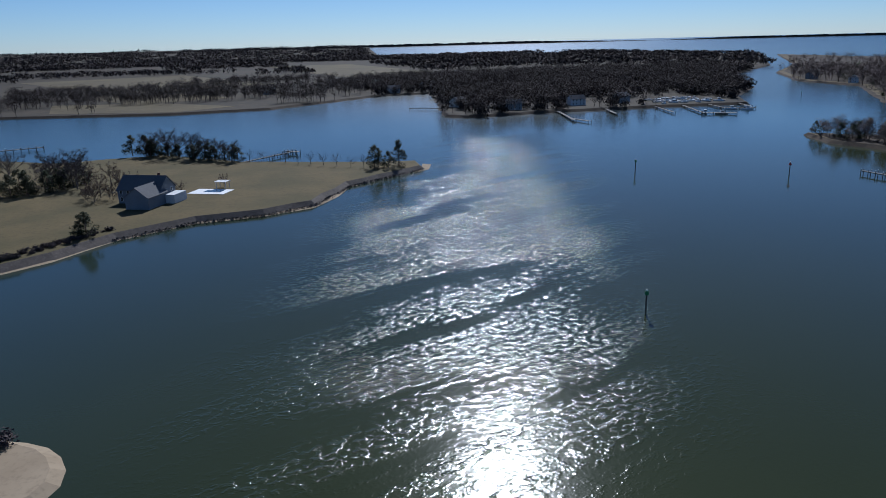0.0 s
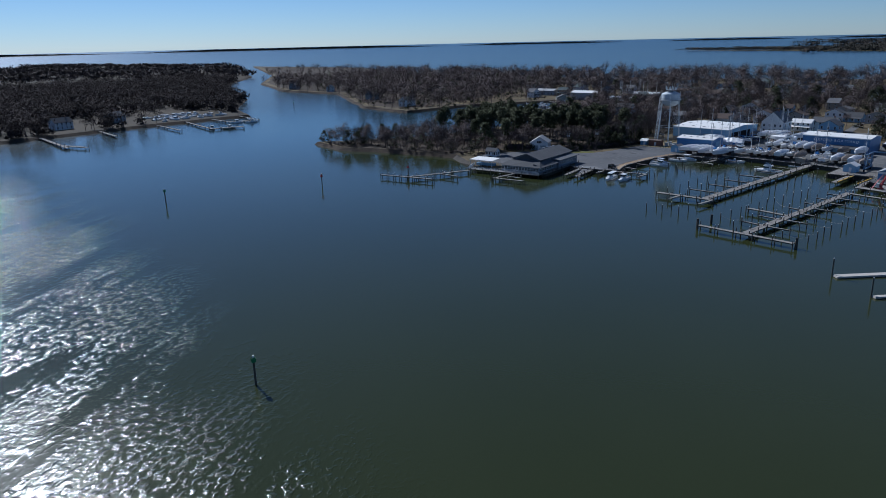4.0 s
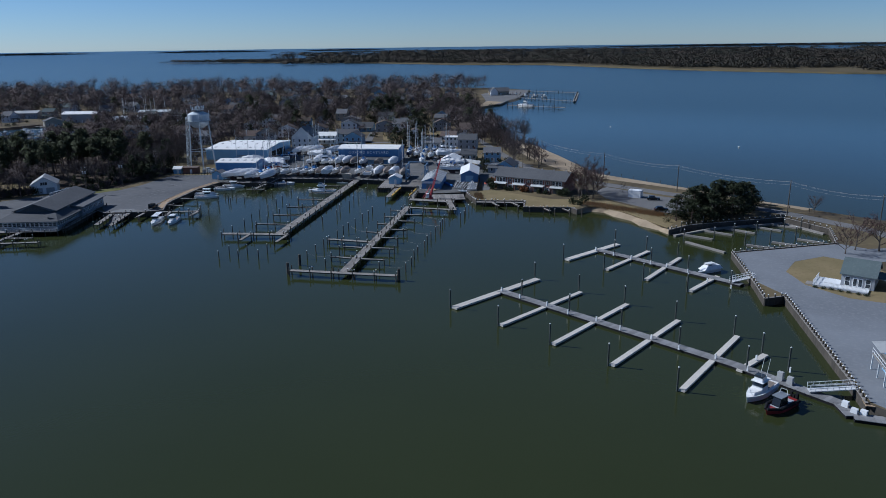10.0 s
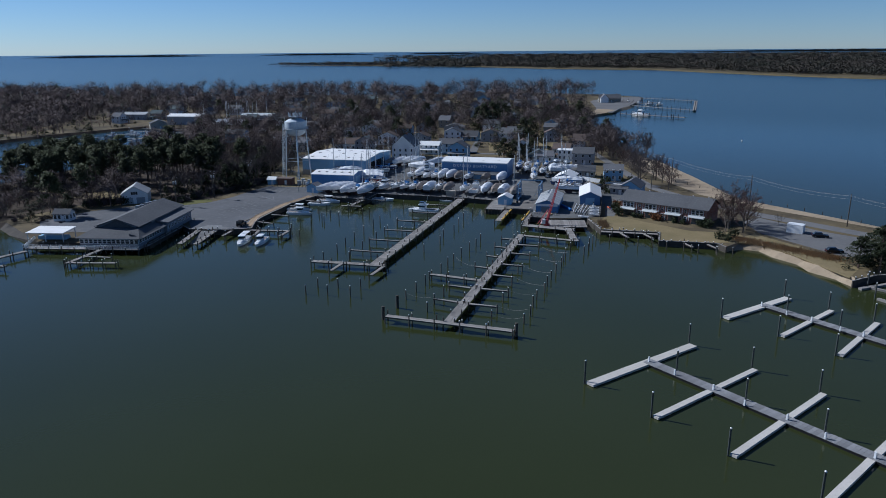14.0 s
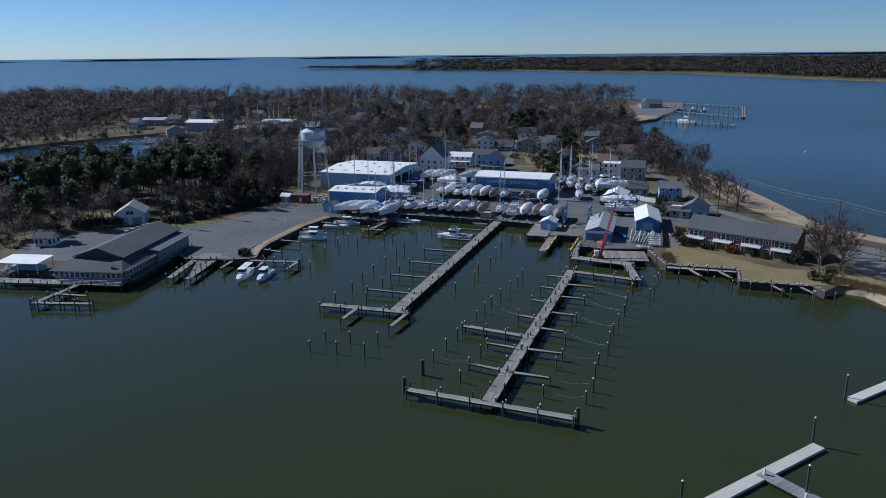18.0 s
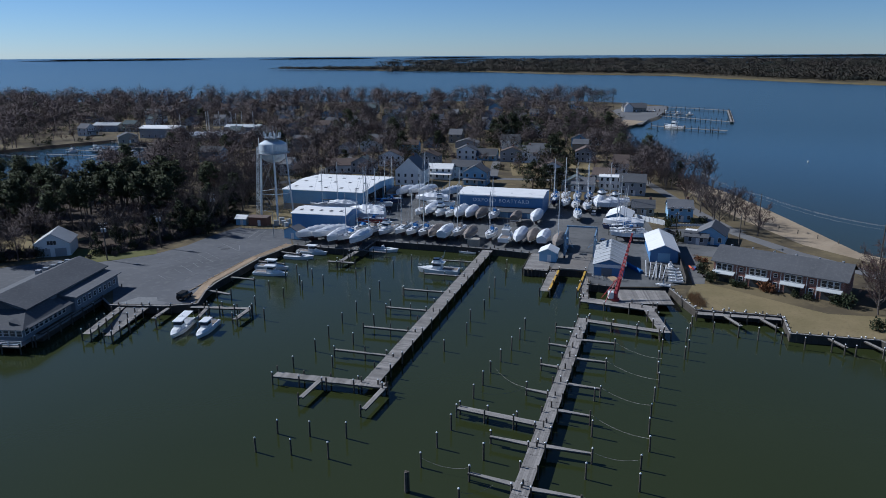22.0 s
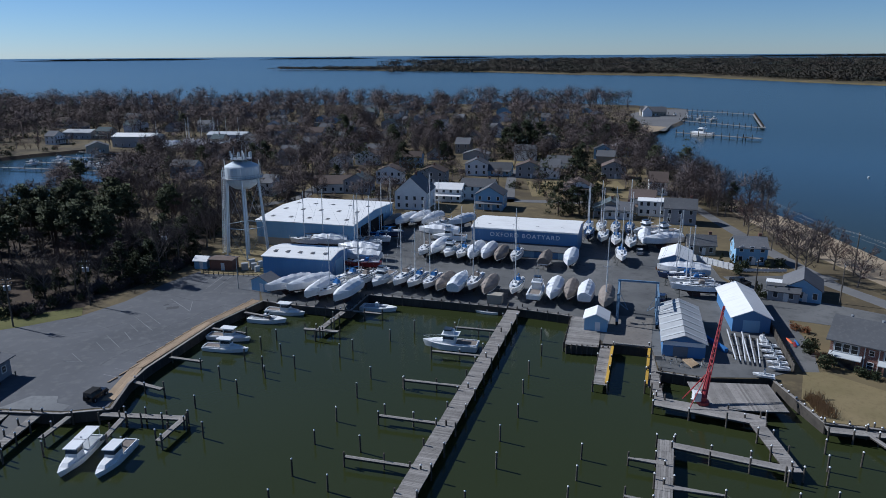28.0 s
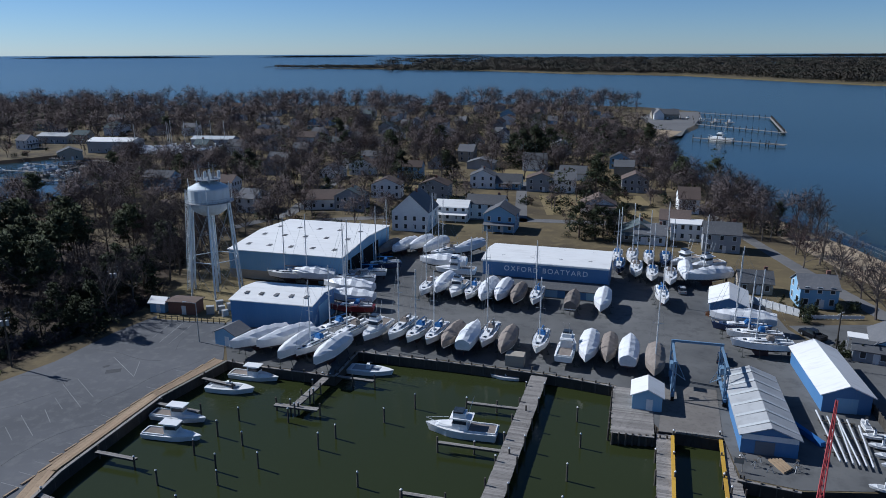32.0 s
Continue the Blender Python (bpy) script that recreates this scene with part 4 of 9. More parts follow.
float_dock("floating_dock", "floating dock with dark walkway, pale fingers and tall posts",
           [(31.2, 132.4), (66.6, 87.6), (76.6, 71.8), (76.0, 67.6), (90.0, 61.4)],
           [((19.1, 122.6), (42.0, 140.1), 1.8, 1, 1), ((27.8, 111.3), (50.0, 129.3), 1.1, 1, 1), ((36.3, 100.5), (58, 120.1), 1.1, 1, 1),
            ((44.7, 90.0), (65.4, 109.4), 1.1, 1, 1), ((53.2, 79.1), (73.6, 100.0), 1.1, 1, 1), ((66.4, 85.2), (74.5, 91.0), 1.15, 0, 1)])
float_dock("floating_dock", "smaller floating dock with pale fingers beside the gravel lot",
           [(64.2, 163.4), (89.6, 129.4)],
           [((53.3, 155.2), (72.0, 168.4), 1.8, 1, 1), ((61.3, 145.4), (78.1, 160.2), 1.15, 1, 1), ((68.4, 136.2), (84.2, 153.0), 1.15, 1, 1), ((75.6, 126.8), (86.9, 136.5), 1.15, 1, 0)])


def gangway(p, q):
    th = thing("gangway", "white railed aluminium gangway to the floating dock", "gangway", group="gangways")
    p, q = Vector(p), Vector(q)
    part("deck", MB().bar(p, q, 1.4, 0.15), ALU, th)
    u = (q - p).normalized()
    s = Vector((u.y, -u.x, 0)).normalized()
    for side in (-0.7, 0.7):
        rl = MB()
        for h in (0.55, 1.1):
            rl.bar(p + s * side + Vector((0, 0, h)), q + s * side + Vector((0, 0, h)), 0.08, 0.08)
        for k in range(9):
            a = p + (q - p) * (k / 8) + s * side
            rl.bar(a, a + Vector((0, 0, 1.1)), 0.06, 0.06)
        part("railing", rl, WHITE, th)


gangway((73.7, 76.0, 0.8), (80.6, 74.1, 1.85))
for x, y, h in ((71.4, 80.6, 1.5), (72.2, 78.9, 1.3), (76.6, 70.6, 0.9), (76.8, 68.6, 0.7), (77.9, 67.9, 0.7)):
    solo("dock_box", MB().box(0, 0, 0, 1.0, 0.8, h, 0, 0.92), GREY_ROOF if h > 1 else WHITE, "grey utility cabinet on the floating dock" if h > 1 else "white dock box on the floating dock", "dock box", "dock boxes", at=pose(x, y, 0.57, 0, 0, -55))
gangway((87.6, 131.0, 0.8), (93.4, 131.2, 1.8))
basin = thing("basin_docks", "narrow grey finger docks round the small walled basin", "dock")
for p, q, w in (((92.0, 175.6), (107, 182.0), 1.6), ((107, 182), (132, 185.6), 1.6), ((132.6, 184.5), (137.2, 171.5), 1.6), ((95, 176.4), (101.5, 170.2), 1.2), ((103.5, 180), (109.5, 174), 1.2), ((111.2, 182), (117.2, 175), 1.2),
                ((120, 183.5), (126.6, 176.6), 1.2), ((128, 184.4), (133.5, 179), 1.2), ((108.2, 163), (114.2, 158.4), 1.2), ((117, 165), (122.5, 160), 1.2), ((126, 167), (131, 162), 1.2), ((92.5, 168.6), (98.6, 156.5), 1.3)):
    part("float", MB().bar((*p, 0.25), (*q, 0.25), w * 0.62, 0.5), DECK, basin)
steel_short = MB().tube((0, 0, -1), (0, 0, 4.0), 0.16, 0.16, 8).mesh("guide_pile", STEEL_PILE)
for x, y in ((101.8, 170), (109.8, 173.8), (117.5, 174.8), (127, 176.2), (134, 178.6), (107.9, 163.4), (116.6, 165.4), (125.6, 167.4), (92, 169), (95, 178), (104, 182.6)):
    g = part("guide_post", steel_short, STEEL_PILE, basin, at=pose(x, y, 0))
    part("cap", PILE_CAP[(4.6, 0.17)], CAP_WHITE, g, at=pose(0, 0, -0.6))

# ---- bulkheads ----


def bulkhead(pts, label, post_gap=1.6, post_h=2.3, top=GZ + 0.12, capped=False, cap_mat=DECK):
    th = thing("bulkhead", label, "sea wall", kind="structure")
    pm, cm = pile_mesh(post_h, 0.16)
    wall, capb = MB(), MB()
    for p, q in zip(pts, pts[1:]):
        pv, qv = Vector((*p, 0)), Vector((*q, 0))
        u = (qv - pv).normalized()
        wall.bar((*p, top / 2 - 0.6), (*q, top / 2 - 0.6), 0.25, top + 1.2)
        capb.bar((*p, top + 0.03), (*q, top + 0.03), 0.45, 0.1)
        n = max(1, int((qv - pv).length / post_gap))
        for k in range(n):
            c = pv + (qv - pv) * ((k + 0.5) / n)
            po = part("post", pm, PILE, th, at=pose(c.x, c.y, 0, 0, 0, (k * 73) % 360))
            if capped:
                part("cap", cm, CAP_WHITE, po)
    part("wall", wall, BULK, th)
    part("cap_board", capb, cap_mat, th)
    return th


bulkhead([(-98.8, 209), (-98.2, 231.8), (-93.2, 226.2), (-80.9, 225.8), (-73.6, 227.6), (-75.1, 236.8), (-74.9, 243), (-70.5, 265.3), (-64.4, 279.6)], "dark timber bulkhead below the parking lot", 2.4, 1.9)
bulkhead([(-64.4, 279.6), (-57, 277.2), (-43, 274), (-40.7, 284.7), (-24.2, 281.0), (-5, 276.1), (5.9, 272)], "dark timber bulkhead with square posts along the boatyard", 2.2, 2.4)
bulkhead([(17.1, 245.2), (24.4, 242.6)], "timber bulkhead at the work platform", 1.6, 2.2)
bulkhead([(36.3, 243.2), (38.5, 227.6), (55.8, 224), (53.3, 214.3), (69.4, 211.3), (70.6, 207.5)], "dark timber bulkhead in front of the lawn", 2.2, 2.2, capped=True)
bulkhead([(79, 69), (82, 78.5), (93.2, 117.2)], "timber bulkhead with close white-capped posts round the marina lot", 1.35, 2.7, capped=True)
bulkhead([(93.2, 117.2), (88, 116.2), (91.4, 127.2), (98.1, 151.8), (131.4, 156.7)], "timber bulkhead with white-capped posts", 1.7, 2.6, capped=True)
bulkhead([(131.4, 156.7), (138.7, 171.5), (133, 187.4), (99, 181.9), (90.8, 177.2)], "timber bulkhead with white-capped posts round the basin", 1.9, 2.6, capped=True)
wk = thing("boardwalk", "tan plank boardwalk along the parking lot wall", "boardwalk", kind="structure")
mbw = MB()
for p, q in zip([(-75.6, 230.5), (-76.7, 243.2), (-72.1, 265.8), (-66.0, 280.0)], [(-76.7, 243.2), (-72.1, 265.8), (-66.0, 280.0)]):
    long_boards(mbw, p, q, 2.2, GZ + 0.16, 4, 0.09)
part("planks", mbw, PLANK_TAN, wk)
stop = MB().box(0, 0, 0, 2.2, 0.25, 0.18).mesh("wheel_stop", PLANK_TAN)
for k in range(16):
    t = k / 15
    x, y = (-79.2 + 5.6 * min(1, t * 1.6) + max(0, t - 0.625) * 16.6, 238 + 41.5 * t)
    part("wheel_stop", stop, BULK, wk, at=pose(x + (0.6 if t < 0.2 else 0), y, GZ + 0.055, 0, 0, 73))

# ---- buildings ----


def gable_body(w, d, h, rise, axis="x"):
    """Walls with gable ends; the ridge runs along axis."""
    a, b = w / 2, d / 2
    mb = MB()
    base = [(-a, -b, 0), (a, -b, 0), (a, b, 0), (-a, b, 0), (-a, -b, h), (a, -b, h), (a, b, h), (-a, b, h)]
    if axis == "x":
        return mb.add(base + [(-a, 0, h + rise), (a, 0, h + rise)],
                      [(3, 2, 1, 0), (0, 1, 5, 4), (2, 3, 7, 6), (1, 2, 6, 9, 5), (3, 0, 4, 8, 7), (4, 5, 9, 8), (6, 7, 8, 9)])
    return mb.add(base + [(0, -b, h + rise), (0, b, h + rise)],
                  [(3, 2, 1, 0), (1, 2, 6, 5), (3, 0, 4, 7), (0, 1, 5, 8, 4), (2, 3, 7, 9, 6), (5, 6, 9, 8), (7, 4, 8, 9)])


def gable_roof(w, d, h, rise, axis="x", over=0.35, thick=0.16, lift=0.03):
    """Two roof slabs over such walls."""
    a, b = w / 2 + over, d / 2 + over
    mb = MB()
    if axis == "x":
        drop = rise * over / (d / 2)
        for s in (-1, 1):
            e, r = h - drop + lift, h + rise + lift
            lo = [(-a, s * b, e), (a, s * b, e), (a, 0, r), (-a, 0, r)]
            lo = lo if s < 0 else [lo[1], lo[0], lo[3], lo[2]]
            mb.hexa(lo, [(x, y, z + thick) for x, y, z in lo])
    else:
        drop = rise * over / (w / 2)
        for s in (-1, 1):
            e, r = h - drop + lift, h + rise + lift
            lo = [(s * a, b, e), (s * a, -b, e), (0, -b, r), (0, b, r)]
            lo = lo if s < 0 else [lo[1], lo[0], lo[3], lo[2]]
            mb.hexa(lo, [(x, y, z + thick) for x, y, z in lo])
    return mb


FRAME_MESH = {}


def window(parent, x, y, z, face, w=0.9, h=1.3, frame=WHITE, shutters=None, plain=False):
    """A window on a wall that faces -y, +y, -x or +x: a frame that stands proud, panes set back in it, and a sill."""
    key = (w, h, frame.name)
    if key not in FRAME_MESH:
        fr, t = MB(), 0.09
        fr.box(0, -0.03, -t, w + 2 * t, 0.10, t).box(0, -0.03, h, w + 2 * t, 0.10, t)
        for s in (-1, 1):
            fr.box(s * (w + t) / 2, -0.03, 0, t, 0.10, h)
        fr.box(0, -0.02, h / 2 - 0.03, w, 0.05, 0.06)
        FRAME_MESH[key] = (fr.mesh("window", frame), MB().box(0, 0.0, 0, w, 0.03, h).mesh("pane", GLASS))
    fm, pm = FRAME_MESH[key]
    turn = {"-y": 0, "+x": 90, "+y": 180, "-x": -90}[face]
    if plain:
        key = (w, h, frame.name, "plain")
        if key not in FRAME_MESH:
            t, a, b = 0.1, w / 2, h / 2
            rects = [(a + t, b + t, 0.02), (a + t, b + t, -0.08), (a, b, -0.08), (a, b, -0.02)]
            mb = MB().rings([[(-i, y, b - j), (i, y, b - j), (i, y, b + j), (-i, y, b + j)] for i, j, y in rects])
            me = mb.mesh("window", frame)
            me.materials.append(GLASS)
            me.polygons[len(me.polygons) - 1].material_index = 1
            FRAME_MESH[key] = me
        return part("window", FRAME_MESH[key], frame, parent, at=pose(x, y, z, 0, 0, turn))
    o = part("window", fm, frame, parent, at=pose(x, y, z, 0, 0, turn))
    part("pane", pm, GLASS, o)
    if shutters:
        for s in (-1, 1):
            part("shutter", MB().box(s * (w / 2 + 0.32), -0.03, 0, 0.36, 0.05, h), shutters, o)
    return o


def wall_windows(th, w, d, rows, per, z0=0.9, gap=2.7, faces=("-y", "+x", "-x"), size=(0.9, 1.35), end_per=2, shutters=None):
    for r in range(rows):
        z = z0 + gap * r
        for f in faces:
            n = per if f[1] == "y" else end_per
            span = w if f[1] == "y" else d
            for k in range(n):
                o = span * ((k + 0.5) / n - 0.5)
                if f[1] == "y":
                    window(th, o, -d / 2 if f == "-y" else d / 2, z, f, *size, shutters=shutters, plain=True)
                else:
                    window(th, w / 2 if f == "+x" else -w / 2, o, z, f, *size, shutters=shutters, plain=True)


def house(label, x, y, rz, w, d, h, rise, walls, roof, axis="x", rows=2, per=4, chimney=True, porch=False, z=GZ, name="house", cat="house", shutters=None, group="village houses"):
    th = thing(name, label, cat, x, y, z, rz, group)
    part("wall", gable_body(w, d, h, rise, axis), walls, th)
    part("roof", gable_roof(w, d, h, rise, axis), roof, th)
    wall_windows(th, w, d, rows, per, shutters=shutters)
    part("door", MB().box(w * 0.08, -d / 2 - 0.02, 0, 1.0, 0.08, 2.05), WHITE, th)
    if chimney:
        part("chimney", MB().box(w * 0.32 if axis == "x" else 0.3, 0.4, h + rise * 0.5, 0.8, 0.6, rise * 0.5 + 1.0), PINK_CAP, th)
    if porch:
        part("porch_roof", MB().hexa([(-w / 2, -d / 2 - 2.2, 2.5), (w / 2, -d / 2 - 2.2, 2.5), (w / 2, -d / 2, 3.0), (-w / 2, -d / 2, 3.0)],
                                     [(-w / 2, -d / 2 - 2.2, 2.62), (w / 2, -d / 2 - 2.2, 2.62), (w / 2, -d / 2, 3.12), (-w / 2, -d / 2, 3.12)]), roof, th)
        for k in range(4):
            part("porch_post", MB().box(-w / 2 + 0.15 + k * (w - 0.3) / 3, -d / 2 - 2.1, 0, 0.16, 0.16, 2.52), WHITE, th)
    return th


# the three blue boatyard sheds
sh = thing("storage_shed", "large blue metal boat shed with a broad white roof", "shed", -62.4, 343.8, GZ, -12.5)
part("wall", gable_body(31, 34, 7.2, 1.1, "x"), PALE_BLUE, sh)
part("roof", gable_roof(31, 34, 7.2, 1.1, "x", 0.3, 0.2), WHITE_ROOF, sh)
part("plinth", MB().box(-4, -17.04, 0, 23, 0.1, 2.3), SIDING_TAN, sh, "tan lower wall panel")
# flat black panel painted in place of the shed's unlit inside
part("doorway", MB().box(15.52, -3, 0, 0.1, 22, 5.6), BLACK, sh, "flat black panel for the dark inside the shed doorway")
for k in range(3):
    part("door_post", MB().box(15.62, -12 + 8 * k, 0, 0.25, 0.5, 5.7), PALE_BLUE, sh)
for i in range(5):
    for j in range(3):
        part("skylight", MB().hexa([(-13 + 6 * i, -13 + 8.4 * j, 0), (-11.9 + 6 * i, -13 + 8.4 * j, 0), (-11.9 + 6 * i, -11 + 8.4 * j, 0), (-13 + 6 * i, -11 + 8.4 * j, 0)],
                                   [(-13 + 6 * i, -13 + 8.4 * j, 0.05), (-11.9 + 6 * i, -13 + 8.4 * j, 0.05), (-11.9 + 6 * i, -11 + 8.4 * j, 0.05), (-13 + 6 * i, -11 + 8.4 * j, 0.05)]),
             MID_ROOF, sh, "grey roof skylight", at=pose(0, 0, 7.43 + 1.1 * (1 - abs(-12 + 8.4 * j) / 17), (math.degrees(math.atan(1.1 / 17)) if j < 2 else -math.degrees(math.atan(1.1 / 17))) * 0))
sh = thing("storage_shed", "small blue metal shed with a low white roof", "shed", -59.4, 301.6, GZ, -10.5)
part("wall", gable_body(18.2, 12, 5.7, 0.8, "x"), BLUE, sh)
part("roof", gable_roof(18.2, 12, 5.7, 0.8, "x", 0.3, 0.18), WHITE_ROOF, sh)
part("door", MB().box(9.12, 0, 0, 0.08, 5.0, 4.6), PALE_BLUE, sh, "pale blue sliding door")
for k in range(5):
    part("skylight", MB().box(-7 + 3.4 * k, -2.6, 6.42, 0.9, 1.6, 0.05), MID_ROOF, sh)
sh = thing("boatyard_building", "long blue boatyard building with white roof and lettered wall", "building", -0.4, 330.0, GZ, -13.6)
part("wall", gable_body(30, 15, 6.6, 0.9, "x"), BLUE, sh)
part("roof", gable_roof(30, 15, 6.6, 0.9, "x", 0.3, 0.18), WHITE_ROOF, sh)
part("lean_to_roof", MB().hexa([(-15, -12.2, 1.95), (15.2, -12.2, 1.95), (15.2, -7.55, 2.75), (-15, -7.55, 2.75)], [(-15, -12.2, 2.1), (15.2, -12.2, 2.1), (15.2, -7.55, 2.9), (-15, -7.55, 2.9)]), DARK_ROOF, sh, "black lean-to roof")
part("lean_to_wall", MB().box(0.1, -9.7, 0, 29.4, 4.2, 1.95), BLUE, sh)
for k in range(6):
    part("garage_door", MB().box(-12 + 4.8 * k, -11.84, 0, 3.0, 0.1, 1.85), PALE_BLUE if k % 2 else DARK_ROOF, sh)
part("fascia", MB().box(0, -7.86, 6.35, 30.6, 0.1, 0.35), WHITE, sh, "white eave board")
for k in range(4):
    for j in (-3.6, 3.4):
        part("skylight", MB().box(-10.5 + 7 * k, j, 7.14, 0.9, 1.5, 0.08), MID_ROOF, sh)


def lettering(text, size, parent, at, material, name="lettering"):
    cu = bpy.data.curves.new(name, "FONT")
    cu.body, cu.size, cu.extrude, cu.align_x, cu.space_character = text, size, 0.03, "CENTER", 1.25
    tmp = bpy.data.objects.new(name, cu)
    me = bpy.data.meshes.new_from_object(tmp)
    bpy.data.objects.remove(tmp)
    me.materials.clear()
    me.materials.append(material)
    return part(name, me, material, parent, "pale block letters", at=at)


lettering("OXFORD BOATYARD", 1.75, sh, pose(0.3, -7.58, 4.35, 90), SIGN_WHITE)

# water tower
tw = thing("water_tower", "pale elevated steel water tank on tall splayed legs", "water tower", -80.2, 318.6, GZ, 15)
ZT = 27.2
part("tank", MB().lathe(0, 0, [(0.6, ZT - 8.3), (2.3, ZT - 7.95), (3.6, ZT - 7.1), (4.35, ZT - 6.0), (4.6, ZT - 5.0), (4.6, ZT - 1.9), (4.45, ZT - 1.6), (2.6, ZT - 0.7), (0.3, ZT)], 28), TANK, tw)
part("balcony", MB().lathe(0, 0, [(4.85, ZT - 5.0), (5.5, ZT - 5.0), (5.5, ZT - 4.85), (4.85, ZT - 4.85)], 28), STEEL, tw)
rail = MB()
for h in (0.5, 1.05):
    for k in range(28):
        p, q = 2 * math.pi * k / 28, 2 * math.pi * (k + 1) / 28
        rail.bar((5.45 * math.cos(p), 5.45 * math.sin(p), ZT - 4.9 + h), (5.45 * math.cos(q), 5.45 * math.sin(q), ZT - 4.9 + h), 0.05, 0.05)
for k in range(28):
    p = 2 * math.pi * k / 28
    rail.bar((5.45 * math.cos(p), 5.45 * math.sin(p), ZT - 4.9), (5.45 * math.cos(p), 5.45 * math.sin(p), ZT - 3.85), 0.05, 0.05)
part("railing", rail, STEEL, tw)
part("riser", MB().tube((0, 0, 0), (0, 0, ZT - 8.1), 0.34, 0.34, 12), TANK, tw)
for k in range(6):
    p = 2 * math.pi * (k + 0.5) / 6
    c, s = math.cos(p), math.sin(p)
    part("leg", MB().tube((6.4 * c, 6.4 * s, -0.2), (4.75 * c, 4.75 * s, ZT - 5.1), 0.23, 0.21, 8), TANK, tw)
    p2 = 2 * math.pi * (k + 1.5) / 6
    c2, s2 = math.cos(p2), math.sin(p2)
    rods = MB()
    for zz0, zz1 in ((0, 8.6), (8.6, ZT - 6.5)):
        r0, r1 = 6.4 - 1.6 * zz0 / 20.6, 6.4 - 1.6 * zz1 / 20.6
        rods.tube((r0 * c, r0 * s, zz0), (r1 * c2, r1 * s2, zz1), 0.05, n=4).tube((r0 * c2, r0 * s2, zz0), (r1 * c, r1 * s, zz1), 0.05, n=4)
    part("cross_rod", rods, STEEL, tw)
    r1 = 6.4 - 1.6 * 8.6 / 20.6
    part("strut", MB().bar((r1 * c, r1 * s, 8.6), (r1 * c2, r1 * s2, 8.6), 0.15, 0.15), TANK, tw)
    part("antenna", MB().tube((5.5 * c, 5.5 * s, ZT - 4.8), (5.5 * c, 5.5 * s, ZT - 1.6 + 0.8 * (k % 3)), 0.09, n=5), WHITE, tw)
lad = MB()
for u in (-0.5, 0.5):
    for rr in (0.0, 0.8):
        lad.tube((-6.3 - rr + 0.5 * u, 3.6 + 0.87 * u, 0), (-4.6 - rr + 0.5 * u, 2.7 + 0.87 * u, ZT - 3.2), 0.06, n=4)
for k in range(44):
    t = k / 43
    x, y, z = -6.3 + 1.7 * t, 3.6 - 0.9 * t, (ZT - 3.4) * t
    lad.bar((x - 0.25, y - 0.43, z), (x + 0.25, y + 0.43, z), 0.05, 0.05).bar((x - 1.05, y - 0.43, z), (x - 0.55, y + 0.43, z + 0.5), 0.05, 0.05).bar((x - 0.8, y, z), (x, y, z + 0.5), 0.05, 0.05)
part("ladder", lad, TANK, tw, "caged ladder with cable rack")
for k in range(12):
    p = 2 * math.pi * k / 12 + 0.2
    q = 2.9 if k % 2 else 1.2
    part("antenna_panel", MB().box(q * math.cos(p), q * math.sin(p), ZT - 0.3 + 0.5 * (k % 3), 0.34, 0.3, 1.5, p).tube((q * math.cos(p), q * math.sin(p), ZT - 1.1), (q * math.cos(p), q * math.sin(p), ZT + 1.9), 0.05, n=4), TANK if k % 3 else STEEL, tw)
part("antenna_ring", MB().lathe(0, 0, [(2.85, ZT + 0.2), (2.95, ZT + 0.2), (2.95, ZT + 0.3), (2.85, ZT + 0.3)], 18), STEEL, tw)
for k in range(9):
    p = 2 * math.pi * k / 9
    part("antenna", MB().tube((1.9 * math.cos(p), 1.9 * math.sin(p), ZT - 0.9), (1.9 * math.cos(p), 1.9 * math.sin(p), ZT + 1.4 + 1.2 * ((k * 7) % 3)), 0.07, n=5), STEEL, tw)
part("antenna_panel", MB().box(0.4, 0.2, ZT, 0.5, 0.4, 1.8), WHITE, tw)

# huts round the tower foot and along the wall
house("small white pump hut with a pale roof", -88.3, 305.5, -10, 3.6, 2.8, 2.3, 0.9, PALE_BLUE, WHITE_ROOF, rows=0, per=0, chimney=False, name="hut", cat="hut", group="huts")
house("low flat brown brick hut below the water tower", -82.4, 305.0, -8, 6.4, 3.6, 2.8, 0.15, PINK_CAP, BROWN_ROOF, rows=0, per=0, chimney=False, name="hut", cat="hut", group="huts")
house("small grey blue hut with dark roof", -66.3, 288.4, -22, 5.2, 4.0, 2.6, 1.2, PALE_BLUE, MID_ROOF, "y", rows=0, per=0, chimney=False, name="hut", cat="hut", group="huts")
house("small blue dock office with a white gable roof", 9.8, 266.4, -13, 4.6, 5.0, 2.6, 1.1, PALE_BLUE, WHITE_ROOF, "y", rows=0, per=0, chimney=False, name="dock_office", cat="hut", group="huts")
solo("container", MB().box(0, 0, 0, 3.4, 2.4, 2.1), SIDING_TAN, "pale tan storage container on the quay", "container", at=pose(-10.9, 280.6, GZ + 0.05, 0, 0, -12))
lotf = thing("rail_fence", "thin wooden post and rail fence at the lot's edge", "fence")
for k in range(11):
    x, y = -86 + 1.35 * k, 299.6 - 0.14 * k
    part("post", MB().box(x, y, GZ, 0.12, 0.12, 1.25), PILE, lotf)
    for h in (0.55, 1.05):
        part("rail", MB().bar((x, y, GZ + h), (x + 1.35, y - 0.14, GZ + h), 0.05, 0.1), PILE, lotf)
sheet("tower_lawn", [(-87, 300.2), (-71.5, 298.8), (-69, 312), (-66, 326), (-90, 328), (-92, 312)], GZ + 0.06, LAWN, "tan dormant grass round the tower foot", "lawn")
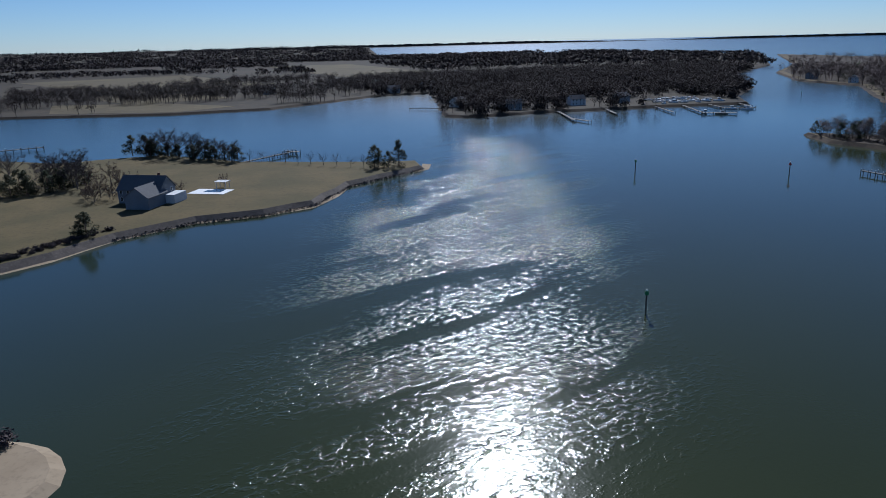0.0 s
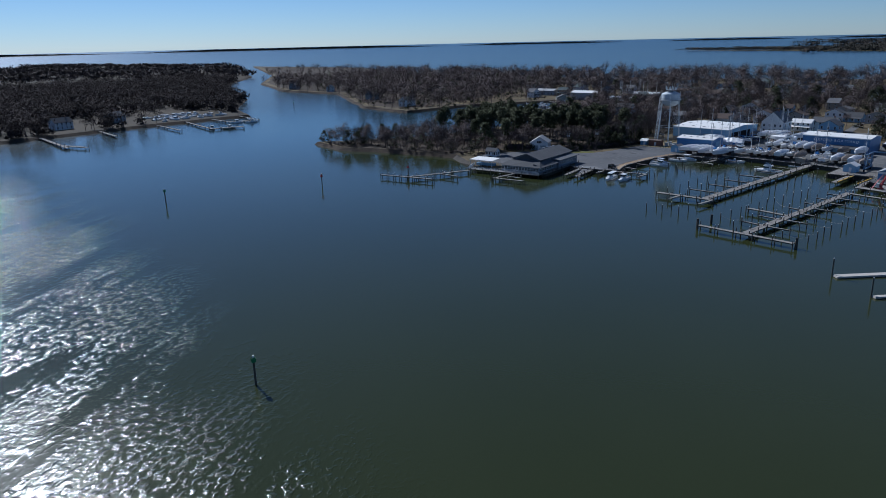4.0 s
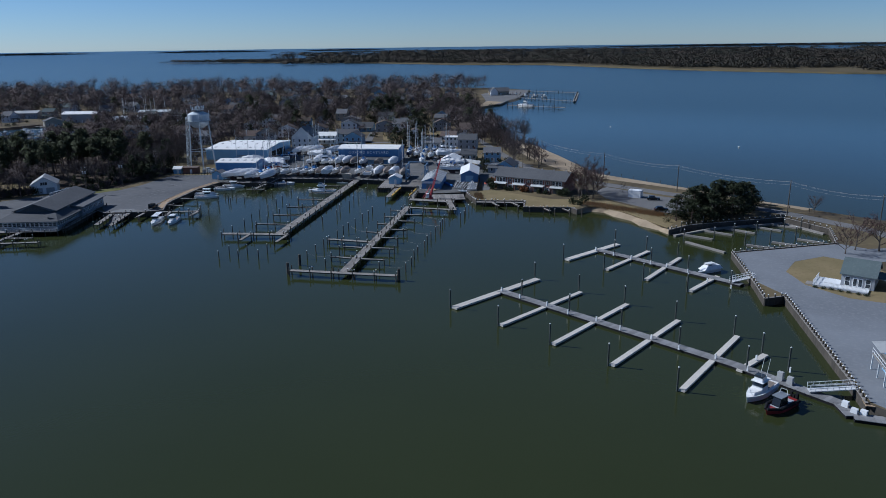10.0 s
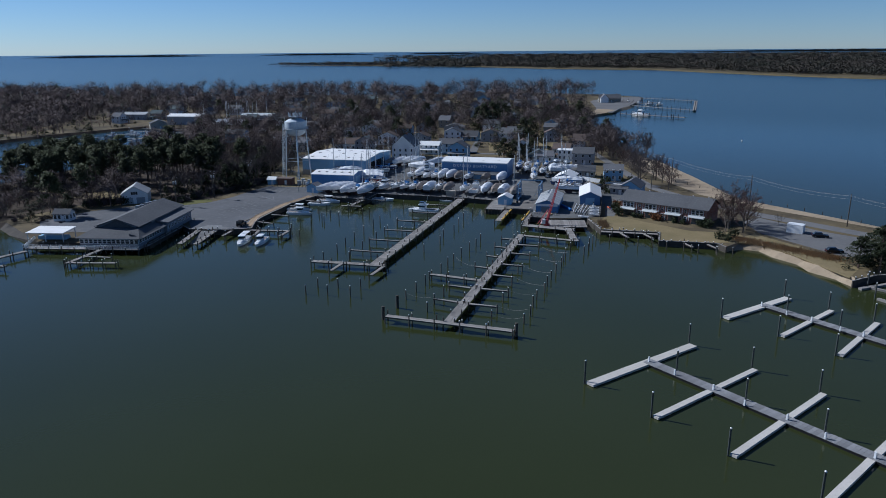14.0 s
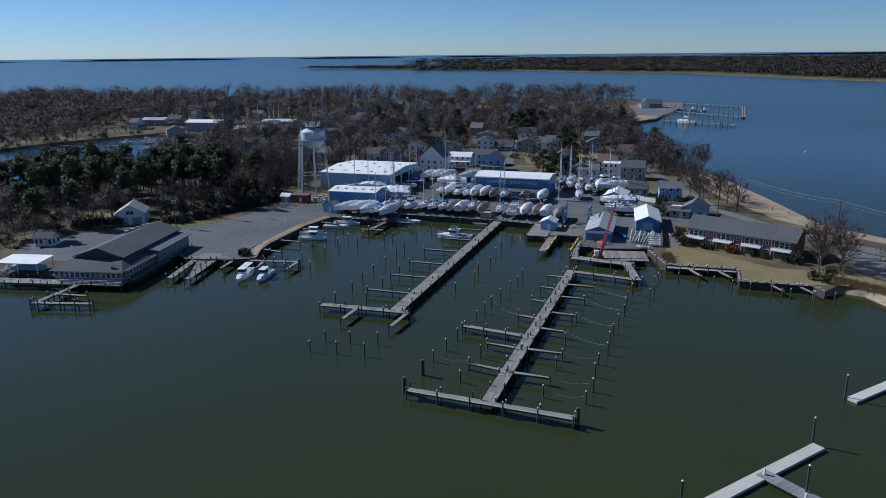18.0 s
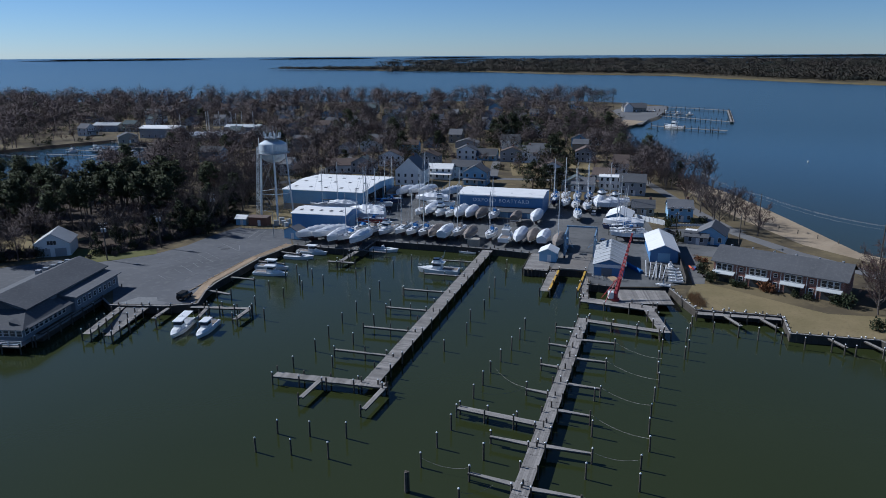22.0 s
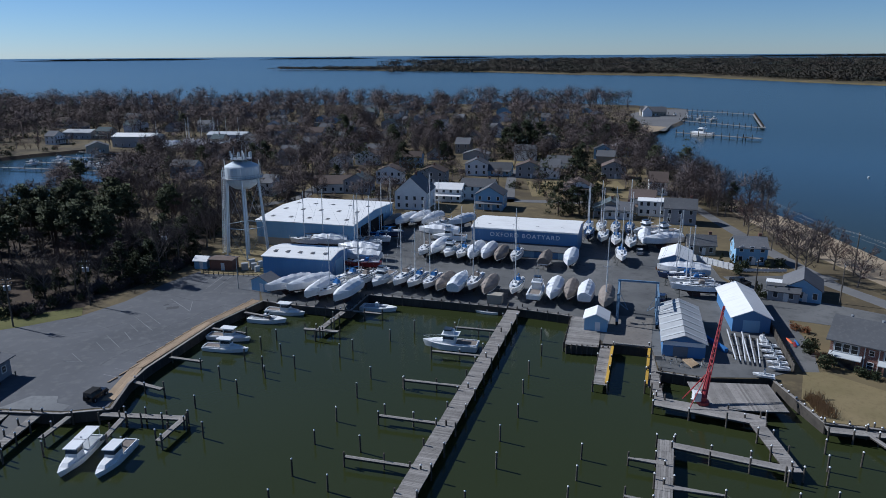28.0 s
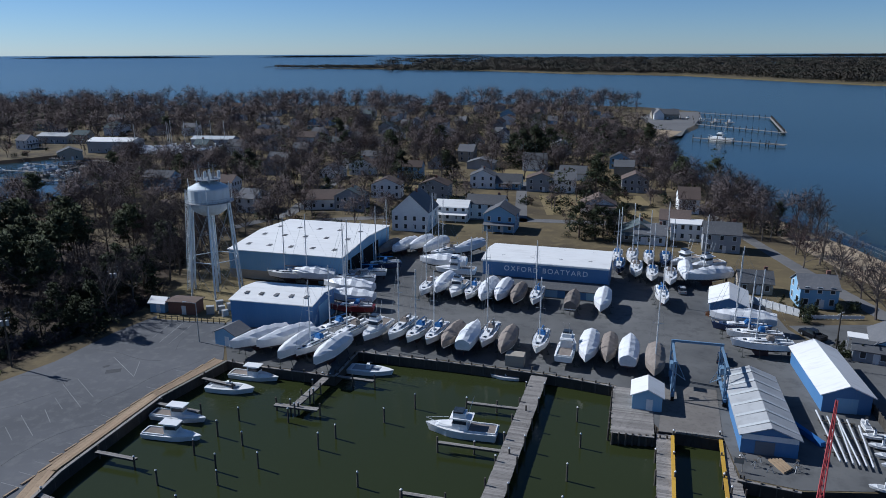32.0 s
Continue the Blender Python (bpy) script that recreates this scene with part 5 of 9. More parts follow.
for k, (x, y, w, h) in enumerate(((-76.4, 303.6, 1.6, 1.7), (-74.2, 304.6, 1.3, 1.4), (-75.4, 306.6, 1.5, 1.9), (-72.8, 302.6, 1.2, 1.2), (-73.0, 306.2, 1.1, 1.5))):
    th = thing("equipment_cabinet", "grey steel equipment cabinet below the water tower", "cabinet", x, y, GZ + 0.06, 12 + 9 * k, "equipment cabinets")
    part("body", MB().box(0, 0, 0.15, w, 0.9, h), STEEL, th)
    part("plinth", MB().box(0, 0, 0, w + 0.3, 1.2, 0.15), FADED, th, "pale concrete plinth")
    part("hood", MB().box(0, 0, h + 0.15, w + 0.12, 1.05, 0.08), GREY_ROOF, th)

# work shed
ws = thing("work_shed", "blue work shed with grey ribbed roof and white sign band", "shed", 25.6, 261.6, GZ, -11.5)
part("wall", gable_body(7.6, 20.5, 3.0, 1.4, "y"), BLUE, ws)
part("roof", gable_roof(7.6, 20.5, 3.0, 1.4, "y", 0.4, 0.14), GREY_ROOF, ws)
for k in range(6):
    for s in (-1, 1):
        y = -8.6 + 3.4 * k
        lo = [(s * 4.1, y - 0.35, 2.98), (s * 4.1, y + 0.35, 2.98), (s * 0.05, y + 0.35, 4.56), (s * 0.05, y - 0.35, 4.56)]
        lo = lo if s > 0 else lo[::-1]
        part("roof_strip", MB().hexa(lo, [(a, b, c + 0.06) for a, b, c in lo]), LIGHT_STRIPE, ws, "pale translucent roof strip", at=pose(0, 0, 0.06))
part("sign_band", MB().box(0, -10.3, 2.3, 7.4, 0.1, 0.8), WHITE, ws, "white sign band")
part("door", MB().box(-0.6, -10.29, 0, 2.6, 0.08, 2.1), SIDING_DARK, ws, "dark sliding door")
# white gabled shed
ws = thing("gabled_shed", "blue shed with a bright white gable roof", "shed", 41.8, 273.6, GZ, -8.5)
part("wall", gable_body(7.2, 18.5, 3.2, 1.6, "y"), BLUE, ws)
part("roof", gable_roof(7.2, 18.5, 3.2, 1.6, "y", 0.5, 0.16), WHITE_ROOF, ws)
part("door", MB().box(0, -9.28, 0, 3.2, 0.08, 2.6), PALE_BLUE, ws)
ws = thing("gabled_shed", "small blue shed with white gable roof beside the boats", "shed", 37.6, 311.6, GZ, -18)
part("wall", gable_body(7.4, 11, 2.9, 1.5, "y"), BLUE, ws)
part("roof", gable_roof(7.4, 11, 2.9, 1.5, "y", 0.5, 0.16), WHITE_ROOF, ws)
part("door", MB().box(0.8, -5.54, 0, 2.4, 0.08, 2.4), PALE_BLUE, ws)

# brick waterside apartments
BX, BY, BR = 64.0, 246.0, -35.0
bb = thing("brick_apartments", "long two-storey red brick building with grey roof and white canopies", "building", BX, BY, GZ, BR)
BL, BD, BH = 29.0, 11.5, 5.2
part("wall", gable_body(BL, BD, BH, 2.5, "x"), BRICK, bb)
part("roof", gable_roof(BL, BD, BH, 2.5, "x", 0.7, 0.2), DARK_ROOF, bb)
for k in range(4):
    x = -BL / 2 + 2.6 + k * 7.8
    part("bay_panel", MB().box(x, -BD / 2 - 0.03, 2.7, 4.2, 0.16, 2.4), SIDING_GREY, bb, "pale framed window bay")
    for j in range(3):
        window(bb, x - 1.3 + 1.3 * j, -BD / 2 - 0.12, 3.1, "-y", 1.0, 1.5)
    part("canopy", MB().hexa([(x - 2.6, -BD / 2 - 1.5, 2.3), (x + 2.6, -BD / 2 - 1.5, 2.3), (x + 2.6, -BD / 2, 2.75), (x - 2.6, -BD / 2, 2.75)],
                             [(x - 2.6, -BD / 2 - 1.5, 2.45), (x + 2.6, -BD / 2 - 1.5, 2.45), (x + 2.6, -BD / 2, 2.9), (x - 2.6, -BD / 2, 2.9)]), LIGHT_STRIPE, bb, "pale sloping canopy")
    part("patio_door", MB().box(x, -BD / 2 - 0.04, 0, 3.4, 0.1, 2.1), GLASS, bb)
    if k < 3:
        for j in (-1.0, 1.2):
            part("downpipe", MB().box(x + 3.9 + j, -BD / 2 - 0.08, 0, 0.14, 0.14, BH), WHITE, bb)
        window(bb, x + 3.95, -BD / 2, 3.4, "-y", 0.7, 0.9)
        window(bb, x + 3.95, -BD / 2, 0.9, "-y", 0.9, 1.2)
for k in range(6):
    part("roof_vent", MB().lathe(-12.5 + 5.0 * k, 1.2, [(0.28, BH + 1.7), (0.28, BH + 2.7), (0.05, BH + 2.8)], 8), STEEL, bb)

# houses east of the yard
house("blue two-storey house with a grey hipped gable roof", 58.2, 316.4, -8, 8.0, 7.5, 4.6, 2.2, PALE_BLUE, MID_ROOF, rows=2, per=3, shutters=None)
house("white cottage with grey roof beside the lane", 60.6, 288.2, -24, 8.0, 10.0, 2.9, 2.4, PALE_BLUE, MID_ROOF, "y", rows=1, per=3, chimney=False)
house("low dark roofed outbuilding", 55.4, 285.8, -24, 6.5, 5.0, 2.3, 1.1, SIDING_GREY, DARK_ROOF, rows=1, per=2, chimney=False)
house("tan cottage with dark roof behind a white fence", 48.0, 325.0, -10, 7.5, 6.0, 2.8, 2.2, SIDING_TAN, DARK_ROOF, rows=1, per=3)
vf = thing("vinyl_fence", "tall white vinyl panel fence beside the small shed", "fence")
for k in range(8):
    p, q = (43.4 + 1.0 * k, 316.5 - 1.17 * k), (44.32 + 1.0 * k, 315.42 - 1.17 * k)
    part("panel", MB().bar((*p, GZ + 0.95), (*q, GZ + 0.95), 0.07, 1.7), WHITE, vf)
    part("post", MB().box(p[0], p[1], GZ, 0.16, 0.16, 1.95), WHITE, vf)
pk = thing("picket_fence", "low white picket fence along the cottage garden", "fence")
for k in range(14):
    part("rail", MB().bar((51.6 + 0.92 * k, 306.1, GZ + 0.55), (52.45 + 0.92 * k, 306.1, GZ + 0.55), 0.05, 0.7), WHITE, pk)
    part("post", MB().box(51.55 + 0.92 * k, 306.1, GZ, 0.12, 0.12, 1.05), WHITE, pk)

# waterside restaurant
rs = thing("restaurant", "low waterside restaurant with dark grey roofs and window bands", "restaurant", -108.6, 222.6, 1.55, -2.0)
part("wall", MB().box(0, -2.5, -0.1, 18, 29, 3.0), SIDING_DARK, rs)
part("sunroom_roof", MB().hexa([(-10, -18, 2.75), (10, -18, 2.75), (10, -4, 2.85), (-10, -4, 2.85)], [(-6.5, -11.5, 4.7), (6.5, -11.5, 4.7), (6.5, -4, 4.7), (-6.5, -4, 4.7)]), DARK_ROOF, rs)
part("upper_wall", gable_body(13, 30, 4.9, 2.2, "y").v and gable_body(13, 30, 4.9, 2.2, "y"), SIDING_DARK, rs, at=pose(0, 3.5, 0))
part("roof", gable_roof(13, 30, 4.9, 2.2, "y", 0.6, 0.2), DARK_ROOF, rs, "charcoal shingle gable roof", at=pose(0, 3.5, 0))
part("gable_panel", MB().add([(-6.5, -11.55, 4.0), (6.5, -11.55, 4.0), (0, -11.55, 7.0)], [(0, 1, 2)]), DARK_ROOF, rs)
part("wing", MB().box(6.2, 8.5, -0.1, 7.6, 18, 3.6), SIDING_DARK, rs)
part("wing_roof", MB().hexa([(2, -1, 3.5), (10.8, -1, 3.5), (10.8, 18.2, 3.5), (2, 18.2, 3.5)], [(2, -1, 4.9), (10.8, -1, 3.7), (10.8, 18.2, 3.7), (2, 18.2, 4.9)]), MID_ROOF, rs)
part("side_roof", MB().hexa([(6.2, -16.5, 2.8), (10.4, -16.5, 2.6), (10.4, -1.4, 2.6), (6.2, -1.4, 2.8)], [(6.2, -16.5, 3.9), (10.4, -16.5, 2.75), (10.4, -1.4, 2.75), (6.2, -1.4, 3.9)]), MID_ROOF, rs)
for k in range(13):
    window(rs, -8.4 + 1.4 * k, -17.0, 1.0, "-y", 1.1, 1.2)
for k in range(9):
    window(rs, 9.0, -15.6 + 1.55 * k, 1.0, "+x", 1.1, 1.2)
for k in range(8):
    window(rs, 10.0, 1.0 + 2.1 * k, 1.4, "+x", 1.0, 1.1)
for k in range(5):
    part("roof_unit", MB().box(-3.4 + 0.4 * k, 8 + 2.2 * k, 5.9, 1.2, 1.0, 1.1), STEEL, rs, "rooftop air unit")
dock("restaurant_deck", "timber deck along the restaurant waterfront", [((-134, 205.2), (-99, 204.2), 3.4, 4.0, "long"), ((-99.4, 206), (-98, 239), 2.2, 4.0, "long")], z=1.5)
rl = thing("deck_railing", "white railing of the restaurant deck", "railing")
for p, q in (((-134, 203.8), (-99, 202.8)), ((-134, 203.8), (-137, 214))):
    mb = MB()
    for h in (0.4, 0.75, 1.1):
        mb.bar((*p, 1.5 + h), (*q, 1.5 + h), 0.08, 0.1)
    part("rail", mb, WHITE, rl)
    for k in range(14):
        part("post", MB().box(p[0] + (q[0] - p[0]) * k / 13, p[1] + (q[1] - p[1]) * k / 13, 1.5, 0.12, 0.12, 1.15), WHITE, rl)
cp = thing("canopy_shelter", "open bar shelter with a flat white canopy roof", "shelter", -131.2, 213.4, 1.6, -2)
part("roof", MB().hexa([(-6, -3.6, 2.8), (6, -3.6, 2.8), (6, 3.6, 3.2), (-6, 3.6, 3.2)], [(-6, -3.6, 3.0), (6, -3.6, 3.0), (6, 3.6, 3.4), (-6, 3.6, 3.4)]), WHITE_ROOF, cp)
for x in (-5.6, 0, 5.6):
    for y in (-3.2, 3.2):
        part("post", MB().box(x, y, 0, 0.2, 0.2, 3.0), WHITE, cp)
part("bar_counter", MB().box(0, 1.0, 0, 9, 2.4, 1.1), PALE_BLUE, cp)
house("small white hut with a grey roof", -141.6, 238.4, 0, 5.6, 3.8, 2.6, 1.3, SIDING, MID_ROOF, rows=1, per=4, chimney=False, name="hut", cat="hut", group="huts")
house("white two-storey garage house with a grey gable roof", -131.1, 269.6, 18, 9.2, 9.5, 3.8, 2.8, SIDING, GREY_ROOF, "y", rows=0, per=0, chimney=False, name="garage", cat="garage")
gar = bpy.context.scene.objects["garage"]
for x in (-2.1, 2.1):
    part("garage_door", MB().box(x, -4.79, 0, 3.0, 0.08, 2.4), SIDING_GREY, gar, "pale panelled garage door")
for x in (-0.8, 0.0, 0.8):
    part("gable_window", MB().box(x, -4.8, 3.5, 0.7, 0.08, 1.1), GLASS, gar)
# marina house with its deck
mh = thing("marina_house", "pale grey clapboard marina house with white french doors", "house", 115.2, 123.4, GZ, -42)
part("wall", gable_body(6.8, 9.0, 3.2, 2.6, "x"), SIDING_GREY, mh)
part("roof", gable_roof(6.8, 9.0, 3.2, 2.6, "x", 0.4, 0.18), GREEN_ROOF, mh)
for x in (-0.55, 0.55):
    dd = part("french_door", MB().box(x, -4.53, 0.1, 1.0, 0.1, 2.4), WHITE, mh)
    part("pane", MB().box(x, -4.59, 0.6, 0.66, 0.06, 1.7), GLASS, dd)
for x in (-2.1, 2.1):
    window(mh, x, -4.5, 0.5, "-y", 0.9, 2.0)
part("deck", long_boards(MB(), (-8.6, -6.3), (2.6, -6.3), 3.4, 0.35, 12), WHITE, mh, "pale painted deck")
part("side_deck", long_boards(MB(), (-8.6, -2.6), (-3.5, -2.6), 4.0, 0.34, 12), WHITE, mh, "pale painted side deck")
for p, q in (((-8.6, -8.0), (2.6, -8.0)), ((-8.6, -8.0), (-8.6, -0.6))):
    dr = MB()
    for h in (0.55, 1.35):
        dr.bar((*p, h), (*q, h), 0.1, 0.1)
    n = int(4 * math.hypot(q[0] - p[0], q[1] - p[1]))
    for k in range(n):
        dr.box(p[0] + (q[0] - p[0]) * k / n, p[1] + (q[1] - p[1]) * k / n, 0.35, 0.05, 0.05, 1.0)
    part("deck_railing", dr, WHITE, mh)
part("deck_step", MB().box(-9.5, -6.4, 0, 1.6, 2.6, 0.2), DECK, mh)
part("skirt", MB().box(-3.0, -8.06, 0, 11.2, 0.06, 0.4), SIDING_GREY, mh)
part("porch_roof", MB().hexa([(3.5, -3.6, 2.7), (8.0, -3.6, 2.4), (8.0, 2.6, 2.4), (3.5, 2.6, 2.7)], [(3.5, -3.6, 2.9), (8.0, -3.6, 2.6), (8.0, 2.6, 2.6), (3.5, 2.6, 2.9)]), GREEN_ROOF, mh)
for y in (-3.4, 2.4):
    part("porch_post", MB().box(7.8, y, 0, 0.18, 0.18, 2.42), WHITE, mh)
house("pale marina annexe with white roof", 128.5, 123.5, -42, 9, 6, 2.7, 1.3, SIDING_GREY, WHITE_ROOF, rows=1, per=2, chimney=False)
for k in range(7):
    th = thing("ramp_wall", "curved white ramp wall beside the marina house", "wall", 118.8 + 0.8 * k, 111.6 + 0.75 * math.sin(0.5 * k), GZ, 42 - 8 * k) if k == 0 else th
    part("panel", MB().box(0.95 * k, 0.5 * math.sin(0.45 * k), 0.0, 1.0, 0.16, 0.9 + 0.08 * k), WHITE, th)
# fuel dock building
fb = thing("dock_house", "two-storey white and blue dock house with an upper deck", "building", 91.8, 74.4, GZ, -20)
part("wall", MB().box(0, 0, 0, 8, 10, 3.0), PALE_BLUE, fb)
part("upper_wall", MB().box(1.2, 0.6, 3.0, 5.6, 8.4, 2.9), WHITE, fb)
part("roof", MB().box(1.2, 0.6, 5.9, 6.4, 9.2, 0.25), WHITE_ROOF, fb)
part("upper_deck", MB().box(-4.2, -1, 2.8, 3.6, 11, 0.2), DECK, fb)
fr = MB()
for p, q in (((-6, -6.5), (-6, 4.5)), ((-6, -6.5), (-2.4, -6.5))):
    for h in (3.4, 4.0):
        fr.bar((*p, h), (*q, h), 0.07, 0.07)
    for k in range(12):
        fr.box(p[0] + (q[0] - p[0]) * k / 11, p[1] + (q[1] - p[1]) * k / 11, 3.0, 0.06, 0.06, 1.05)
part("deck_railing", fr, WHITE, fb)
part("awning", MB().hexa([(-6.2, 0, 4.9), (-1.6, 0, 5.3), (-1.6, 5, 5.3), (-6.2, 5, 4.9)], [(-6.2, 0, 5.0), (-1.6, 0, 5.4), (-1.6, 5, 5.4), (-6.2, 5, 5.0)]), GREY_ROOF, fb)
for k in range(4):
    part("post", MB().box(-5.9, -6.2 + 3.5 * k, 0, 0.18, 0.18, 2.8), WHITE, fb)
for k in range(3):
    window(fb, -4.0, -3 + 3 * k, 0.9, "-x", 1.0, 1.2)
    window(fb, -1.6, -2.4 + 2.6 * k, 3.8, "-x", 1.0, 1.2)
solo("fuel_landing", boards(MB(), (79.6, 71.2), (92, 66.2), 5.5, 1.6, 0.1, 0.4), PLANK_TAN, "grey plank fuel landing", "dock", kind="structure")
solo("storage_box", MB().box(0, 0, 0, 4.6, 3.2, 2.6).box(0, 0, 2.6, 4.7, 3.3, 0.15, 0, 0.6), WHITE, "white storage trailer beside the beach lot", "trailer", at=pose(97.4, 225.2, GZ + 0.05, 0, 0, -35))

# ---- lift, crane and yard gear ----
tl = thing("boat_lift", "blue steel travelling boat lift over the slip", "boat hoist", 19.0, 271.0, GZ, -12)
for x in (-4, 4):
    part("side_beam", MB().box(x, 0, 6.6, 0.32, 9.0, 0.4), LIFT_BLUE, tl)
    part("sill_beam", MB().box(x, 0, 0.9, 0.45, 9.4, 0.5), LIFT_BLUE, tl)
    for y in (-4.2, 4.2):
        part("leg", MB().box(x - 0.22, y, 0.9, 0.16, 0.3, 6.0).box(x + 0.22, y, 0.9, 0.16, 0.3, 6.0).bar((x - 0.2, y, 1.4), (x + 0.2, y, 2.9), 0.08, 0.2).bar((x + 0.2, y, 2.9), (x - 0.2, y, 4.4), 0.08, 0.2).bar((x - 0.2, y, 4.4), (x + 0.2, y, 5.9), 0.08, 0.2), LIFT_BLUE, tl)
        w = part("wheel", MB().tube((x - 0.25, y, 0.6), (x + 0.25, y, 0.6), 0.6, n=14), BLACK, tl)
        part("rim", MB().tube((x - 0.28, y, 0.6), (x + 0.28, y, 0.6), 0.26, n=10), LIFT_BLUE, w)
    part("brace", MB().bar((x, -4.0, 1.2), (x, -0.5, 6.6), 0.25, 0.25), LIFT_BLUE, tl)
part("top_beam", MB().box(0, 4.2, 7.0, 8.6, 0.3, 0.4), LIFT_BLUE, tl)
for x in (-2.4, 2.4):
    part("sling", MB().tube((x * 0.8, -1, 2.4), (x * 1.62, -1, 6.5), 0.05, n=4).tube((x * 0.8, -1, 2.4), (x * 1.62, -2.8, 4.5), 0.05, n=4), LIFT_BLUE, tl)
    part("winch", MB().box(x * 1.66, 1.6, 3.2, 0.7, 1.6, 1.1).box(x * 1.66, -2.2, 2.4, 0.5, 0.8, 0.8), LIFT_BLUE, tl)
cr = thing("derrick_crane", "red lattice boom crane on the work platform", "crane", 21.9, 233.8, 1.6, 0)
part("base", MB().lathe(0, 0, [(1.0, 0), (1.0, 0.5), (0.6, 0.6), (0.6, 1.3)], 12), RED_STEEL, cr)
part("cab", MB().box(-1.0, 0.2, 0.5, 1.1, 1.4, 1.5), WHITE, cr, "white cab box")
boom = MB()
tip = Vector((4.8, 8.4, 13.8))
side = Vector((0.35, -0.3, 0))
up = Vector((0.25, 0.25, -0.12))
cs = [side, -side * 0.5 + up, -side * 0.5 - up]
for c in cs:
    boom.tube(Vector((0, 0, 1.0)) + c, tip + c * 0.3, 0.11, 0.07, 6)
for k in range(16):
    t0, t1 = k / 16, (k + 1) / 16
    for a, b in ((0, 1), (1, 2), (2, 0)):
        boom.tube(Vector((0, 0, 1.0)).lerp(tip, t0) + cs[a] * (1 - 0.7 * t0), Vector((0, 0, 1.0)).lerp(tip, t1) + cs[b] * (1 - 0.7 * t1), 0.045, n=3)
part("boom", boom, RED_STEEL, cr)
part("mast_foot", MB().tube((0, 0, 1.0), (1.3, 2.3, 4.4), 0.42, 0.34, 8), RED_STEEL, cr)
part("gantry", MB().tube((-2.6, -1.8, 0), (0.3, 0.3, 5.2), 0.1, n=5).tube((-2.8, 1.6, 0), (0.3, 0.3, 5.2), 0.1, n=5).tube((0.3, 0.3, 5.2), tuple(tip), 0.035, n=4), RED_STEEL, cr)
for k in range(6):
    x0, y0 = 32.4 + 0.75 * k, 249.4 - 0.3 * k
    solo("spare_mast", MB().tube((x0, y0, GZ + 0.75), (x0 + 3.2 + 0.1 * k, y0 + 14.6 - (k % 3) * 1.6, GZ + 0.75), 0.13, n=6), ALU, "bare alloy mast laid on low trestles", "mast", "stored masts")
for k in range(3):
    th = thing("trestle", "low timber trestle under the stored masts", "trestle", 35.0 + 1.1 * k, 251.5 + 4.6 * k, GZ, -12, "trestles")
    part("beam", MB().box(0, 0, 0.5, 5.2, 0.18, 0.12), BULK, th)
    for x in (-2.2, 2.2):
        part("leg", MB().box(x, 0, 0, 0.14, 0.5, 0.5), BULK, th)
solo("cradle_beam", MB().bar((29.8, 262, GZ + 0.5), (32.2, 254, GZ + 0.5), 0.8, 0.8), CANVAS_BLUE, "long blue covered spar beside the work shed", "spar")
for k in range(4):
    solo("plank_stack", MB().box(0, 0, 0, 0.32, 3.4 - 0.3 * k, 0.3 + 0.06 * k), PLANK_TAN, "stack of tan planks outside the work shed", "planks", "yard timber", at=pose(23.6 + 0.42 * k, 248.6 + 0.1 * k, GZ + 0.06, 0, 0, 14))
for k, (x, y) in enumerate(((20.6, 248.6), (21.6, 249.6), (22.2, 247.4), (25.8, 247.6), (26.4, 248.8), (19.6, 250.2))):
    th = thing("boat_stand", "dark steel boat stand stored outside the work shed", "stand", x, y, GZ + 0.05, 37 * k, "stored boat stands")
    for a in (0, 2.1, 4.2):
        part("leg", MB().tube((0.55 * math.cos(a), 0.55 * math.sin(a), 0), (0, 0, 0.95), 0.05, n=4), STEEL, th)
    part("pad", MB().box(0, 0, 0.95, 0.4, 0.4, 0.08), BULK, th)
lf = thing("lane_fence", "dark board fence between the yard and the lane", "fence", kind="structure")
for k in range(17):
    t, t1 = k / 17, (k + 1) / 17
    p, q = (41.2 + 3.9 * t, 245.6 + 21 * t), (41.2 + 3.9 * t1 - 0.05, 245.6 + 21 * t1 - 0.12)
    part("panel", MB().bar((*p, GZ + 0.85), (*q, GZ + 0.85), 0.06, 1.6), BULK, lf)
    part("post", MB().box(p[0], p[1], GZ, 0.14, 0.14, 1.85), PILE, lf)
solo("notice_board", MB().box(0, 0, 1.2, 1.3, 0.08, 0.9).box(-0.5, 0, 0, 0.08, 0.08, 1.2).box(0.5, 0, 0, 0.08, 0.08, 1.2), SIDING_TAN, "pale notice board on two posts", "sign", at=pose(17.9, 247.4, GZ + 0.05, 0, 0, -10))

# ---- cars and poles ----


